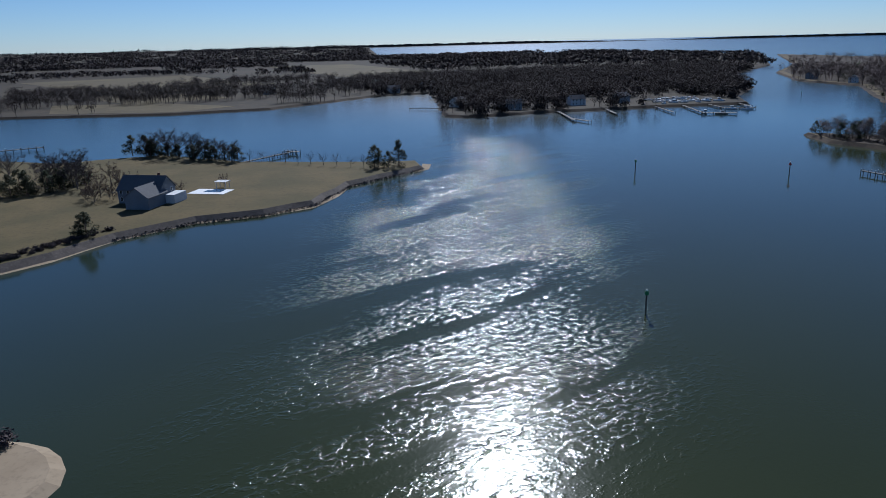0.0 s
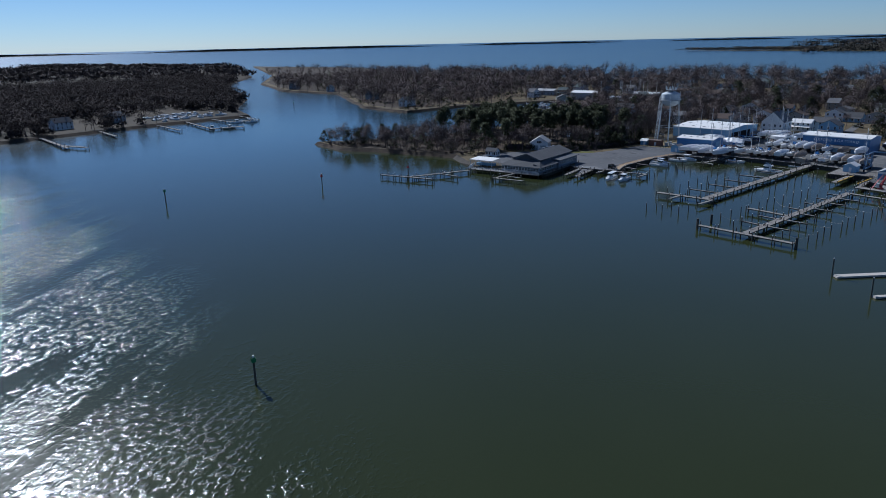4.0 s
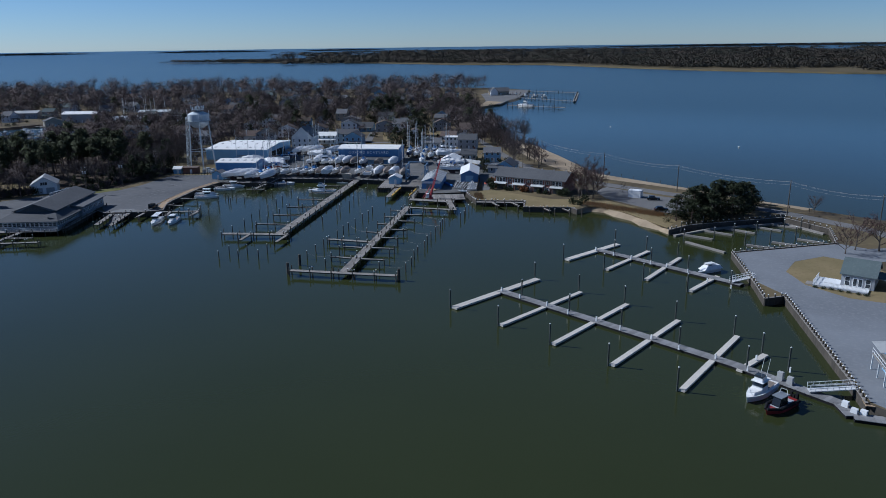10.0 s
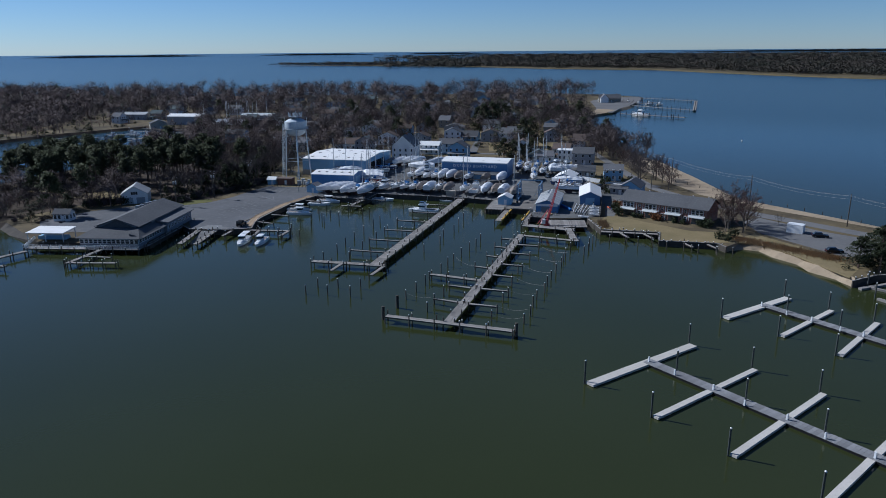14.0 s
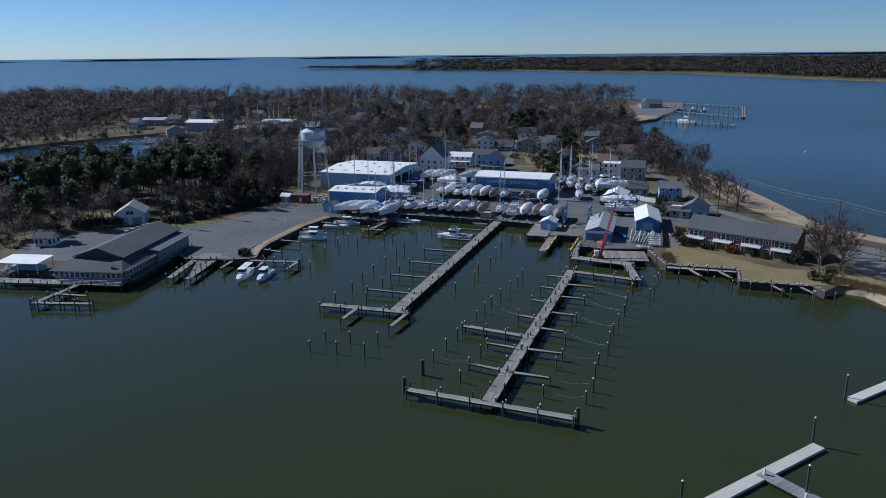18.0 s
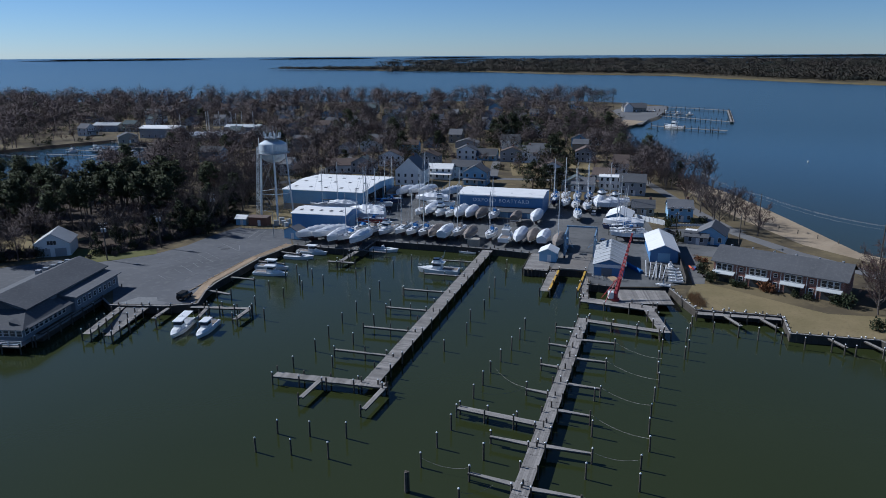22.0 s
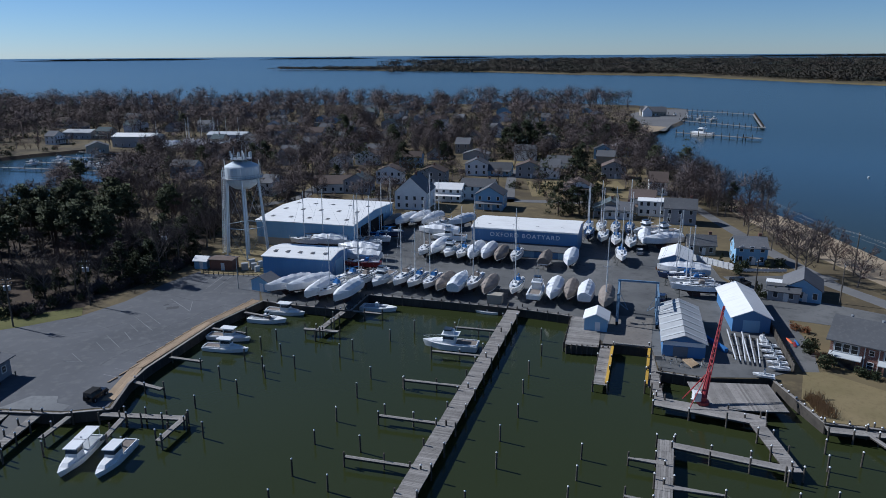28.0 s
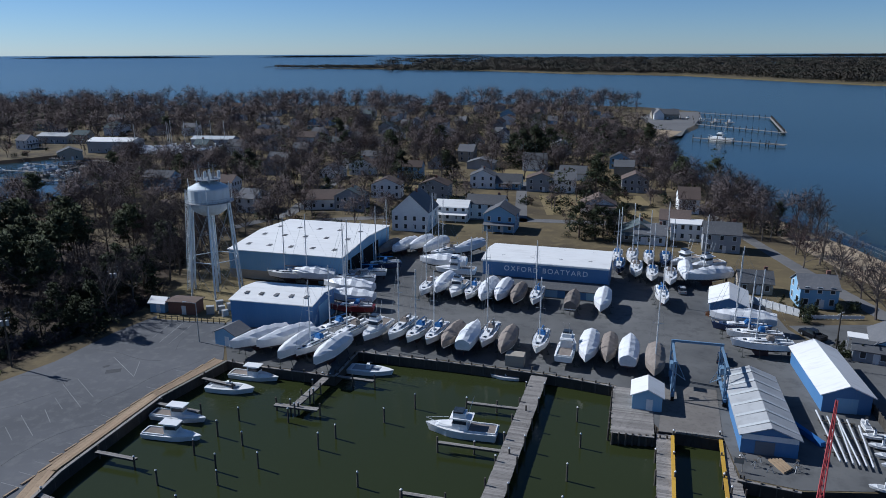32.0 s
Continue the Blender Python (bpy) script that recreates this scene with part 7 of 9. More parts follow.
# one of each kind, then copies
ZY = GZ + 0.05
KINDS = {
    "w10": sail_boat("white sailboat ashore under a white winter cover", 12.2, HULL_WHITE, 0, 1.5, WRAP),
    "w11": sail_boat("white hauled yacht under shrink wrap with its mast up", 12.6, HULL_WHITE, 14.5, 1.7, WRAP),
    "c10": sail_boat("hauled sailboat under a tan canvas winter cover", 10.8, HULL_WHITE, 0, 1.6, CANVAS),
    "c11": sail_boat("dark hauled yacht under brown canvas with mast standing", 11.6, HULL_NAVY, 13.5, 1.5, CANVAS),
    "s9": sail_boat("white sloop on jack stands with a bare mast", 10.6, HULL_WHITE, 12.5),
    "s10": sail_boat("white keel yacht standing ashore with tall mast", 11.4, HULL_WHITE, 14.0, boom_cover=CANVAS, deck_mat=SIDING_GREY),
    "s11": sail_boat("navy blue yacht ashore with tall alloy mast", 11.0, HULL_NAVY, 15.0),
    "r10": sail_boat("red hulled yacht ashore on jack stands", 10.2, HULL_RED, 13.5),
    "m9": motor_boat("white motor cruiser hauled out on stands", 10.6, HULL_WHITE, "sport", True, "hauled boats"),
}
USED = set()


def berth(kind, x, y, rz, z=ZY):
    m = pose(x, y, z, 0, 0, rz)
    if kind not in USED:
        USED.add(kind)
        KINDS[kind].matrix_basis = m
        return KINDS[kind]
    return copy_thing(KINDS[kind], m)


# along the bulkhead, bows to the water or away from it
for kind, x, y, rz in (("w10", -59.8, 285.0, 226), ("w10", -55.0, 285.6, 228), ("w10", -51.6, 281.8, 250), ("s9", -48.6, 283.0, 240), ("w10", -44.8, 279.8, 252), ("s9", -46.6, 292.0, 228), ("s10", -42.8, 289.6, 240), ("m9", -38.1, 291.2, 250),
                       ("s10", -33.0, 291.4, 250), ("s9", -29.6, 290.3, 250), ("s9", -26.0, 289.5, 252), ("c10", -22.9, 288.0, 254), ("w10", -19.2, 288.0, 76), ("s10", -15.7, 288.8, 256), ("c10", -12.2, 286.0, 256),
                       ("s9", -5.9, 286.4, 256), ("m9", -1.2, 283.6, 76), ("w10", 2.7, 283.0, 256), ("c10", 6.4, 283.0, 256), ("w10", 10.0, 282.2, 76), ("c11", 13.6, 277.6, 256)):
    berth(kind, x, y, rz)
# in front of the long building
for kind, x, y, rz in (("s10", -29.6, 317.6, 256), ("w10", -26.1, 319.4, 256), ("m9", -22.6, 317.2, 256), ("s9", -19.2, 315.4, 256), ("w11", -15.7, 314.6, 256), ("w10", -12.2, 314.6, 256), ("c10", -8.8, 313.0, 256), ("s9", -4.6, 312.6, 256),
                       ("c10", 3.2, 310.0, 76), ("w10", 9.5, 308.8, 256), ("w11", -27.0, 337.4, 170), ("m9", -23.6, 332.0, 172)):
    berth(kind, x, y, rz)
# behind and between the sheds
for kind, x, y, rz in (("w10", -38.9, 353.0, 244), ("w10", -34.5, 355.4, 246), ("w11", -30.2, 353.0, 244), ("w10", -20.6, 352.2, 232), ("c11", -43.0, 351.2, 250), ("s10", -26.8, 348.2, 225), ("s10", -64.6, 325.8, 176), ("w11", -58.8, 325.0, 172),
                       ("w11", -48.0, 316.0, 166), ("w10", -46.8, 309.6, 168), ("r10", -45.2, 303.6, 176), ("s10", -48.4, 323.2, 178), ("s9", -46.0, 328.4, 184), ("s11", -43.2, 335.0, 192)):
    berth(kind, x, y, rz)
# the crowd of masts east of the long building and the row beside the small shed
for kind, x, y, rz in (("s11", 18.3, 336.6, 256), ("s10", 22.0, 333.6, 256), ("s9", 25.3, 330.6, 256), ("s10", 29.0, 327.6, 256), ("s9", 19.4, 345.6, 256), ("s10", 23.4, 345.4, 256), ("s9", 27.6, 344.4, 256), ("s11", 31.7, 343.2, 256), ("w10", 33.5, 331.2, 256),
                       ("m9", 36.6, 342.4, 210), ("m9", 41.0, 338.8, 205), ("w11", 38.0, 328.2, 196), ("s9", 23.8, 314.2, 262), ("w11", 36.2, 299.0, 165), ("s11", 34.4, 295.0, 168), ("s9", 35.8, 291.4, 170), ("s10", 35.4, 286.4, 172)):
    berth(kind, x, y, rz)
# afloat
sf = motor_boat("white sport fishing cruiser with flybridge at the pier", 11.4, HULL_WHITE, "sport")
sf.matrix_basis = pose(-20.2, 258.6, 0.05, 0, 0, 170)
wb = motor_boat("white workboat with a long canopy on its berth", 10.4, HULL_WHITE, "work")
wb.matrix_basis = pose(-72.6, 216.0, 0.05, 0, 0, 270)
cb = motor_boat("white cabin workboat with an open stern deck", 9.6, HULL_WHITE, "cabin")
cb.matrix_basis = pose(-64.5, 255.4, 0.05, 0, 0, -8)
copy_thing(cb, pose(-65.8, 261.0, 0.05, 0, 0, -10))
copy_thing(cb, pose(-58.2, 276.2, 0.05, 0, 0, -12))
db = skiff("white open deadrise boat moored at the wall", 8.8, HULL_WHITE)
db.matrix_basis = pose(-37.4, 279.4, 0.05, 0, 0, -10)
copy_thing(cb, pose(-67.0, 215.6, 0.05, 0, 0, 267))
copy_thing(db, pose(-60.8, 271.2, 0.05, 0, 0, -8))
copy_thing(db, pose(-12.8, 278.2, 0.05, 0, 0, 172)).scale = (0.6, 0.6, 0.6)
pb = motor_boat("white patrol cabin boat tied to the floating dock", 9.0, HULL_WHITE, "sport")
pb.matrix_basis = pose(65.6, 76.8, 0.05, 0, 0, 216)
rb = skiff("dark inflatable patrol boat with red sides", 7.6, HULL_RED)
rb.matrix_basis = pose(66.4, 72.0, 0.05, 0, 0, 209)
col = MB()
for s in (-1, 1):
    col.tube((-3.6, s * 1.25, 0.75), (1.6, s * 1.2, 0.85), 0.26, n=8).tube((1.6, s * 1.2, 0.85), (3.7, s * 0.15, 1.05), 0.26, 0.2, 8)
part("collar", col, BLACK, rb, "dark inflatable collar")
part("cabin", MB().hexa([(-1.0, -0.8, 0.7), (1.3, -0.7, 0.7), (1.3, 0.7, 0.7), (-1.0, 0.8, 0.7)], [(-0.9, -0.7, 2.3), (0.7, -0.6, 2.3), (0.7, 0.6, 2.3), (-0.9, 0.7, 2.3)]), CAR_DARK, rb, "dark enclosed cabin")
part("hardtop", MB().box(-0.1, 0, 2.32, 2.4, 1.7, 0.1), SIDING_DARK, rb)
for y in (-0.5, 0.5):
    part("outboard", MB().box(-4.1, y, 0.3, 0.6, 0.45, 1.3, 0, 0.8), BLACK, rb)
part("radar_arch", MB().tube((-0.7, -0.7, 2.3), (-0.9, -0.5, 3.2), 0.05, n=4).tube((-0.7, 0.7, 2.3), (-0.9, 0.5, 3.2), 0.05, n=4).tube((-0.9, -0.5, 3.2), (-0.9, 0.5, 3.2), 0.05, n=4), ALU, rb)
kb = motor_boat("small white cabin boat under a cover at the floats", 7.2, HULL_WHITE, "cabin")
kb.matrix_basis = pose(86.6, 141.0, 0.05, 0, 0, 200)
part("cover", MB().hexa([(-3.6, -1.3, 0.9), (2.4, -1.2, 0.9), (2.4, 1.2, 0.9), (-3.6, 1.3, 0.9)], [(-3.2, -0.8, 1.7), (1.0, -0.7, 2.0), (1.0, 0.7, 2.0), (-3.2, 0.8, 1.7)]), WRAP, kb, "white boat cover")
tn = skiff("small white tender stored on the quay", 3.6, HULL_WHITE, False, "stored dinghies")
tn.matrix_basis = pose(40.6, 256.6, ZY + 0.35, 0, 0, 170)
for k, (x, y, rz) in enumerate(((40.3, 253.8, 165), (39.8, 251.2, 170), (39.4, 248.6, 168), (38.8, 246.2, 172), (35.0, 243.2, 160), (41, 259.6, 80))):
    copy_thing(tn, pose(x, y, ZY + 0.35 + 0.02 * k, 0, 0, rz))
for k, (x, y, c) in enumerate(((46.8, 258.6, HULL_RED), (47.4, 259.4, CANVAS_BLUE), (46.4, 260.4, ORANGE))):
    mb = MB().rings(hull_rings(3.4, 0.7, 0.2, 0.25)[1])
    solo("kayak", mb, c, "upturned plastic kayak on the lawn", "kayak", "kayaks", at=pose(x, y, GZ + 0.12, 180, 0, 70 + 10 * k))

# ---- trees ----


def stick(a, b, r0, r1, n=3):
    """Triangles of a thin tapered stick."""
    a, b = np.asarray(a, float), np.asarray(b, float)
    d = b - a
    d = d / (np.linalg.norm(d) + 1e-9)
    u = np.cross(d, [0.31, 0.77, 0.55])
    u /= np.linalg.norm(u) + 1e-9
    v = np.cross(d, u)
    ang = [2 * math.pi * k / n for k in range(n)]
    A = [a + (u * math.cos(t) + v * math.sin(t)) * r0 for t in ang]
    Bp = [b + (u * math.cos(t) + v * math.sin(t)) * r1 for t in ang]
    out = []
    for k in range(n):
        j = (k + 1) % n
        out += [(A[k], A[j], Bp[j]), (A[k], Bp[j], Bp[k])]
    return out


def bare_tree(seed, H=14.0, spread=0.42, limbs=8, subs=5, twigs=7, fine=5, trunk_h=0.24, upright=0.6):
    """Wood and twigs of a leafless tree as triangles."""
    r = np.random.default_rng(seed)
    wood, tw = [], []
    lean = r.uniform(-0.3, 0.3, 2)
    p0, p1 = np.array([0, 0, -0.3]), np.array([lean[0], lean[1], H * trunk_h])
    wood += stick(p0, p1, H * 0.022, H * 0.017, 6)
    top = np.array([lean[0] * 2, lean[1] * 2, H * 0.62])
    wood += stick(p1, top, H * 0.016, H * 0.007, 5)
    for i in range(limbs):
        t = i / limbs
        base = p1 + (top - p1) * (t * 0.9)
        a = 2.4 * i + r.uniform(-0.4, 0.4)
        ln = H * spread * (1.0 - 0.35 * t) * r.uniform(0.8, 1.15)
        up = upright + 0.5 * t
        d = np.array([math.cos(a), math.sin(a), up]) / math.hypot(1, up)
        mid = base + d * ln * 0.55 + [0, 0, 0.04 * H]
        end = base + d * ln + [0, 0, 0.1 * H]
        wood += stick(base, mid, H * 0.010, H * 0.007, 4) + stick(mid, end, H * 0.007, H * 0.003, 3)
        for j in range(subs):
            q = base + (end - base) * (0.3 + 0.7 * j / subs) + [0, 0, 0.05 * H * (j / subs)]
            dd = d * 0.7 + r.normal(0, 0.55, 3) + [0, 0, 0.35]
            dd /= np.linalg.norm(dd)
            e = q + dd * ln * r.uniform(0.3, 0.55)
            wood += stick(q, e, H * 0.004, H * 0.0017, 3)
            for k in range(twigs):
                s = q + (e - q) * r.uniform(0.25, 1.0)
                td = dd * 0.5 + r.normal(0, 0.6, 3) + [0, 0, 0.25]
                td /= np.linalg.norm(td)
                f = s + td * H * r.uniform(0.05, 0.11)
                side = np.cross(td, r.normal(0, 1, 3))
                side *= H * 0.0034 / (np.linalg.norm(side) + 1e-9)
                tw.append((s - side, s + side, f))
                for _ in range(fine):
                    s2 = s + (f - s) * r.uniform(0.2, 1.0)
                    t2 = td * 0.4 + r.normal(0, 0.7, 3) + [0, 0, 0.2]
                    t2 /= np.linalg.norm(t2)
                    f2 = s2 + t2 * H * r.uniform(0.03, 0.07)
                    sd = np.cross(t2, r.normal(0, 1, 3))
                    sd *= H * 0.0026 / (np.linalg.norm(sd) + 1e-9)
                    tw.append((s2 - sd, s2 + sd, f2))
    return np.array(wood), np.array(tw)


def clumps(r, centres, radii, per, size, flat=0.6):
    """Many small leaf triangles in uneven clumps."""
    out = []
    for c, rad in zip(centres, radii):
        d = r.normal(0, 1, (per, 3))
        d /= np.linalg.norm(d, axis=1)[:, None]
        p = c + d * rad * r.uniform(0.45, 1.0, (per, 1)) * [1, 1, flat]
        a = r.normal(0, size, (per, 3, 3))
        out.append(p[:, None, :] + a)
    return np.concatenate(out)


def pine_tree(seed, H=17.0, crown_from=0.5, spread=4.0):
    r = np.random.default_rng(seed)
    bend = r.uniform(-0.5, 0.5, 2)
    p1 = np.array([bend[0], bend[1], H * 0.55])
    p2 = np.array([bend[0] * 1.6, bend[1] * 1.6, H * 0.97])
    wood = stick((0, 0, -0.3), p1, 0.24, 0.17, 6) + stick(p1, p2, 0.17, 0.05, 5)
    cs, rs = [], []
    for k in range(20):
        z = H * (crown_from + (0.95 - crown_from) * (k / 19) ** 0.8)
        a, d = r.uniform(0, 6.28), r.uniform(0.25, 1.0) * spread * (1.1 - 0.6 * k / 19)
        c = np.array([bend[0] * 1.4 + d * math.cos(a), bend[1] * 1.4 + d * math.sin(a), z])
        wood += stick(np.array([bend[0] * 1.3, bend[1] * 1.3, z - 0.6]), c, 0.06, 0.02, 3)
        cs.append(c)
        rs.append(r.uniform(1.3, 2.3))
    return np.array(wood), clumps(r, cs, rs, 115, 0.26, 0.5)


def cedar_tree(seed, H=9.0, width=0.33, clump=26):
    r = np.random.default_rng(seed)
    wood = stick((0, 0, -0.3), (0, 0, H * 0.9), H * 0.022, 0.03, 5)
    cs, rs = [], []
    for k in range(clump):
        t = k / clump
        z = H * (0.08 + 0.9 * t)
        rad = H * width * (1 - t) ** 0.7 * r.uniform(0.5, 1.0)
        a = r.uniform(0, 6.28)
        cs.append(np.array([rad * math.cos(a), rad * math.sin(a), z]))
        rs.append(H * (0.13 - 0.07 * t) * r.uniform(0.8, 1.3))
    return np.array(wood), clumps(r, cs, rs, 95, H * 0.0155, 0.85)


def bush_mesh(seed, R=1.0, n=420, size=0.10):
    r = np.random.default_rng(seed)
    cs = [np.array([r.uniform(-0.5, 0.5) * R, r.uniform(-0.5, 0.5) * R, R * r.uniform(0.35, 0.9)]) for _ in range(9)]
    return clumps(r, cs, [R * r.uniform(0.45, 0.75) for _ in cs], n // 9, size * R, 0.9)


def template(kind, seed):
    if kind == "bare":
        w, t = bare_tree(seed, 14.0, 0.40 + 0.05 * (seed % 3), 8 + seed % 3)
        return tri_mesh("trunk", w, BARK), tri_mesh("crown", t, TWIG)
    if kind == "red":
        w, t = bare_tree(seed, 11.0, 0.50, 9, 6, 8, 4, 0.14, 0.5)
        return tri_mesh("trunk", w, BARK), tri_mesh("crown", t, TWIG_RED)
    if kind == "small":
        w, t = bare_tree(seed, 6.0, 0.5, 7, 4, 6, 2, 0.22, 0.35)
        return tri_mesh("trunk", w, BARK), tri_mesh("crown", t, TWIG)
    if kind == "pine":
        w, t = pine_tree(seed, 17.0)
        return tri_mesh("trunk", w, PINE_BARK), tri_mesh("crown", t, NEEDLE, crown_normals(t, [0, 0, 11.5], 0.3, 0.5))
    w, t = cedar_tree(seed, 9.0, 0.30 + 0.06 * (seed % 3))
    return tri_mesh("trunk", w, PINE_BARK), tri_mesh("crown", t, CEDAR, crown_normals(t, [0, 0, 3.5], 0.3, 0.5))


TREE = {k: [template(k, s) for s in range(n)] for k, n in (("bare", 6), ("red", 3), ("small", 2), ("pine", 4), ("cedar", 4))}
TREE_LABEL = {"bare": ("bare_tree", "tall leafless grey-brown tree in winter"), "red": ("bare_tree", "broad leafless tree with reddish twigs"),
              "small": ("small_tree", "small leafless ornamental tree"), "pine": ("pine_tree", "tall pine with a bare trunk and dark crown"), "cedar": ("cedar_tree", "dense dark evergreen cedar")}
TREE_COUNT = {k: 0 for k in TREE}


def tree(kind, x, y, scale=1.0, z=GZ, label="", flare=1.0):
    n = TREE_COUNT[kind]
    TREE_COUNT[kind] += 1
    tm, cm = TREE[kind][n % len(TREE[kind])]
    name, lab = TREE_LABEL[kind]
    th = new(name)
    th.empty_display_size = 0.5
    th.location, th.rotation_euler[2], th.scale = (x, y, z), (n * 2.399) % 6.283, (scale * flare, scale * flare, scale)
    tagged(th, label or lab, "tree", kind + " trees")
    part("trunk", tm, BARK, th)
    part("crown", cm, TWIG, th)
    return th


BUSHES = [tri_mesh("bush", bush_mesh(s), SHRUB) for s in range(3)]
RUSTY = tri_mesh("bush", bush_mesh(9), RUST_SHRUB)
BROWN_BUSH = tri_mesh("bush", bush_mesh(11), TWIG)


def bush(x, y, r=1.2, tall=1.0, mesh=None, label="rounded dark evergreen shrub", z=GZ):
    ob = new("shrub", mesh or BUSHES[int(abs(x * 7 + y)) % 3])
    ob.location, ob.scale = (x, y, z - 0.1), (r, r, r * tall)
    ob.rotation_euler[2] = x * 1.7 + y
    return tagged(ob, label, "shrub", "shrubs")


# pines and undergrowth west of the parking lot
r1 = np.random.default_rng(21)
for k in range(112):
    x, y = -112 - 98 * r1.uniform(0, 1) ** 0.9, r1.uniform(286, 352)
    if x > -126 and y < 300:
        continue
    tree("pine", x, y, r1.uniform(0.72, 1.05))
for k in range(60):
    x, y = -92 - 100 * r1.uniform(0, 1) ** 1.3, r1.uniform(296, 400)
    tree("bare" if k % 3 else "red", x, y, r1.uniform(0.6, 1.05))
for k in range(14):
    tree("cedar", r1.uniform(-106, -95), r1.uniform(290, 345), r1.uniform(0.7, 1.35), flare=1.2)
for k in range(14):
    tree("bare", r1.uniform(-118, -86), r1.uniform(318, 380), r1.uniform(0.7, 1.0))
# brush along the edge of the parking lot
for k in range(70):
    t = k / 69
    bx, by = -116 + 26 * t ** 0.8, 263 + 44 * t
    bush(bx + r1.uniform(-5, 0), by + r1.uniform(-2, 5), r1.uniform(0.9, 2.0), r1.uniform(0.8, 1.5), BROWN_BUSH if k % 3 else None, "dense winter brush at the lot's edge")
for k in range(26):
    t = k / 25
    tree("bare" if k % 2 else "cedar", -119 + 26 * t + r1.uniform(-6, 0), 270 + 42 * t + r1.uniform(-2, 8), r1.uniform(0.55, 0.9))
# headland
for k in range(46):
    t = r1.uniform(0, 1)
    x, y = -150 - 95 * t, r1.uniform(242, 282 - 12 * t)
    tree("bare" if k % 3 else "red", x, y, r1.uniform(0.4, 0.75))
for x, y, s in ((-257, 243, 0.75), (-254.6, 245, 0.6), (-233, 236, 0.95), (-229, 240, 0.9), (-231, 246, 1.0), (-203, 240, 0.5), (-180, 240, 0.6), (-192, 243, 0.45), (-168, 244, 0.55), (-152, 236, 0.5), (-147, 250, 0.8), (-222, 262, 0.6), (-214, 268, 0.7)):
    tree("cedar", x, y, s, flare=1.35)
for x, y, s in ((-150, 246, 0.9), (-146, 262, 0.95), (-158, 258, 0.8), (-168, 266, 0.85), (-240, 262, 0.5), (-236, 270, 0.5), (-228, 274, 0.5)):
    tree("pine", x, y, s)
for k in range(30):
    bush(r1.uniform(-250, -138), r1.uniform(233.5, 241), r1.uniform(0.7, 1.5), 0.7, BROWN_BUSH, "low brown winter shrub on the bank")
# tall clipped hedge beside the garage and low shrubs below the marina deck
for k in range(13):
    t = k / 12
    bush(-144.5 + 11.5 * t, 257.6 + 6.2 * t, 1.9, 1.35, BROWN_BUSH if k % 4 else None, "tall dense brown hedge beside the garage")
cm, sm = math.cos(radians(-42)), math.sin(radians(-42))
for lx in (-8.0, -6.2, -4.6, -2.8, -1.0, 0.9, 2.4):
    bush(115.2 + cm * lx + sm * 8.9, 123.4 + sm * lx - cm * 8.9, 0.62, 0.8)
# evergreens beside the basin
for x, y, s in ((97.5, 188, 1.15), (101, 184.5, 1.0), (104, 190, 1.45), (108.5, 187, 1.3), (112, 192, 1.55), (117, 190, 1.5), (116, 197, 1.5), (121.5, 194.5, 1.45), (126, 199, 1.3), (123, 203, 1.25), (130, 203, 1.05), (133, 207, 0.8), (110, 197, 1.3), (106, 194, 1.2)):
    tree("cedar", x, y, 0.84 * s, label="dense dark evergreen of a broad clump", flare=1.7)
# trees round the brick building and the marina house
for x, y, s in ((78.5, 229.5, 1.2), (82.5, 236.5, 1.25), (81, 224, 1.0), (84.5, 230.5, 1.1), (76.6, 226.0, 0.85), (80.4, 233.0, 1.1)):
    tree("red", x, y, s)
for x, y, s in ((131.8, 149.5, 0.95), (127, 146.5, 0.75), (137.5, 147.6, 1.05), (147, 193, 0.55), (141, 139, 0.95)):
    tree("red", x, y, s)
for x, y, s in ((96, 235, 0.7), (83, 311, 1.0), (81, 322, 0.75)):
    tree("small", x, y, s)
ca, sa = math.cos(radians(BR)), math.sin(radians(BR))
for lx, s, m in ((-14.6, 2.1, None), (-8.8, 1.3, None), (-6.8, 1.2, None), (-1.6, 1.8, RUSTY), (-0.3, 1.6, RUSTY), (5.0, 1.3, None), (7.6, 1.3, None), (13.6, 1.8, None), (15.4, 2.2, None)):
    ly = -7.6
    bush(BX + ca * lx - sa * ly, BY + sa * lx + ca * ly, s, 1.1, m, "rusty orange winter shrub" if m else "rounded dark evergreen shrub")
for x, y, s in ((47.6, 254.6, 2.0), (71.4, 216.5, 1.6), (73.2, 214.4, 1.4), (76.4, 219, 1.8), (51.2, 286.4, 1.0), (51.4, 303.8, 1.5), (52.6, 307.4, 1.6), (55.2, 309, 1.4), (61.4, 310.6, 1.2), (64.6, 311, 1.5)):
    bush(x, y, s, 1.3)
for x, y, s in ((49.6, 266.4, 1.3), (51.2, 264.6, 1.2), (32.2, 307.4, 1.0)):
    bush(x, y, s, 0.9, RUSTY, "rusty orange winter shrub")
rd = np.random.default_rng(5)
reeds = []
for k in range(520):
    b = np.array([39.6 + rd.uniform(-0.9, 1.7), 232.4 + rd.uniform(-3.2, 3.4), GZ])
    tip = b + [rd.normal(0, 0.35), rd.normal(0, 0.35), rd.uniform(1.2, 2.2)]
    reeds.append((b + [0.05, 0, 0], b - [0.05, 0, 0], tip))
solo("reeds", tri_mesh("reeds", reeds, REED), REED, "clump of dry golden reeds at the lawn corner", "reeds", kind="stuff")
bank = []
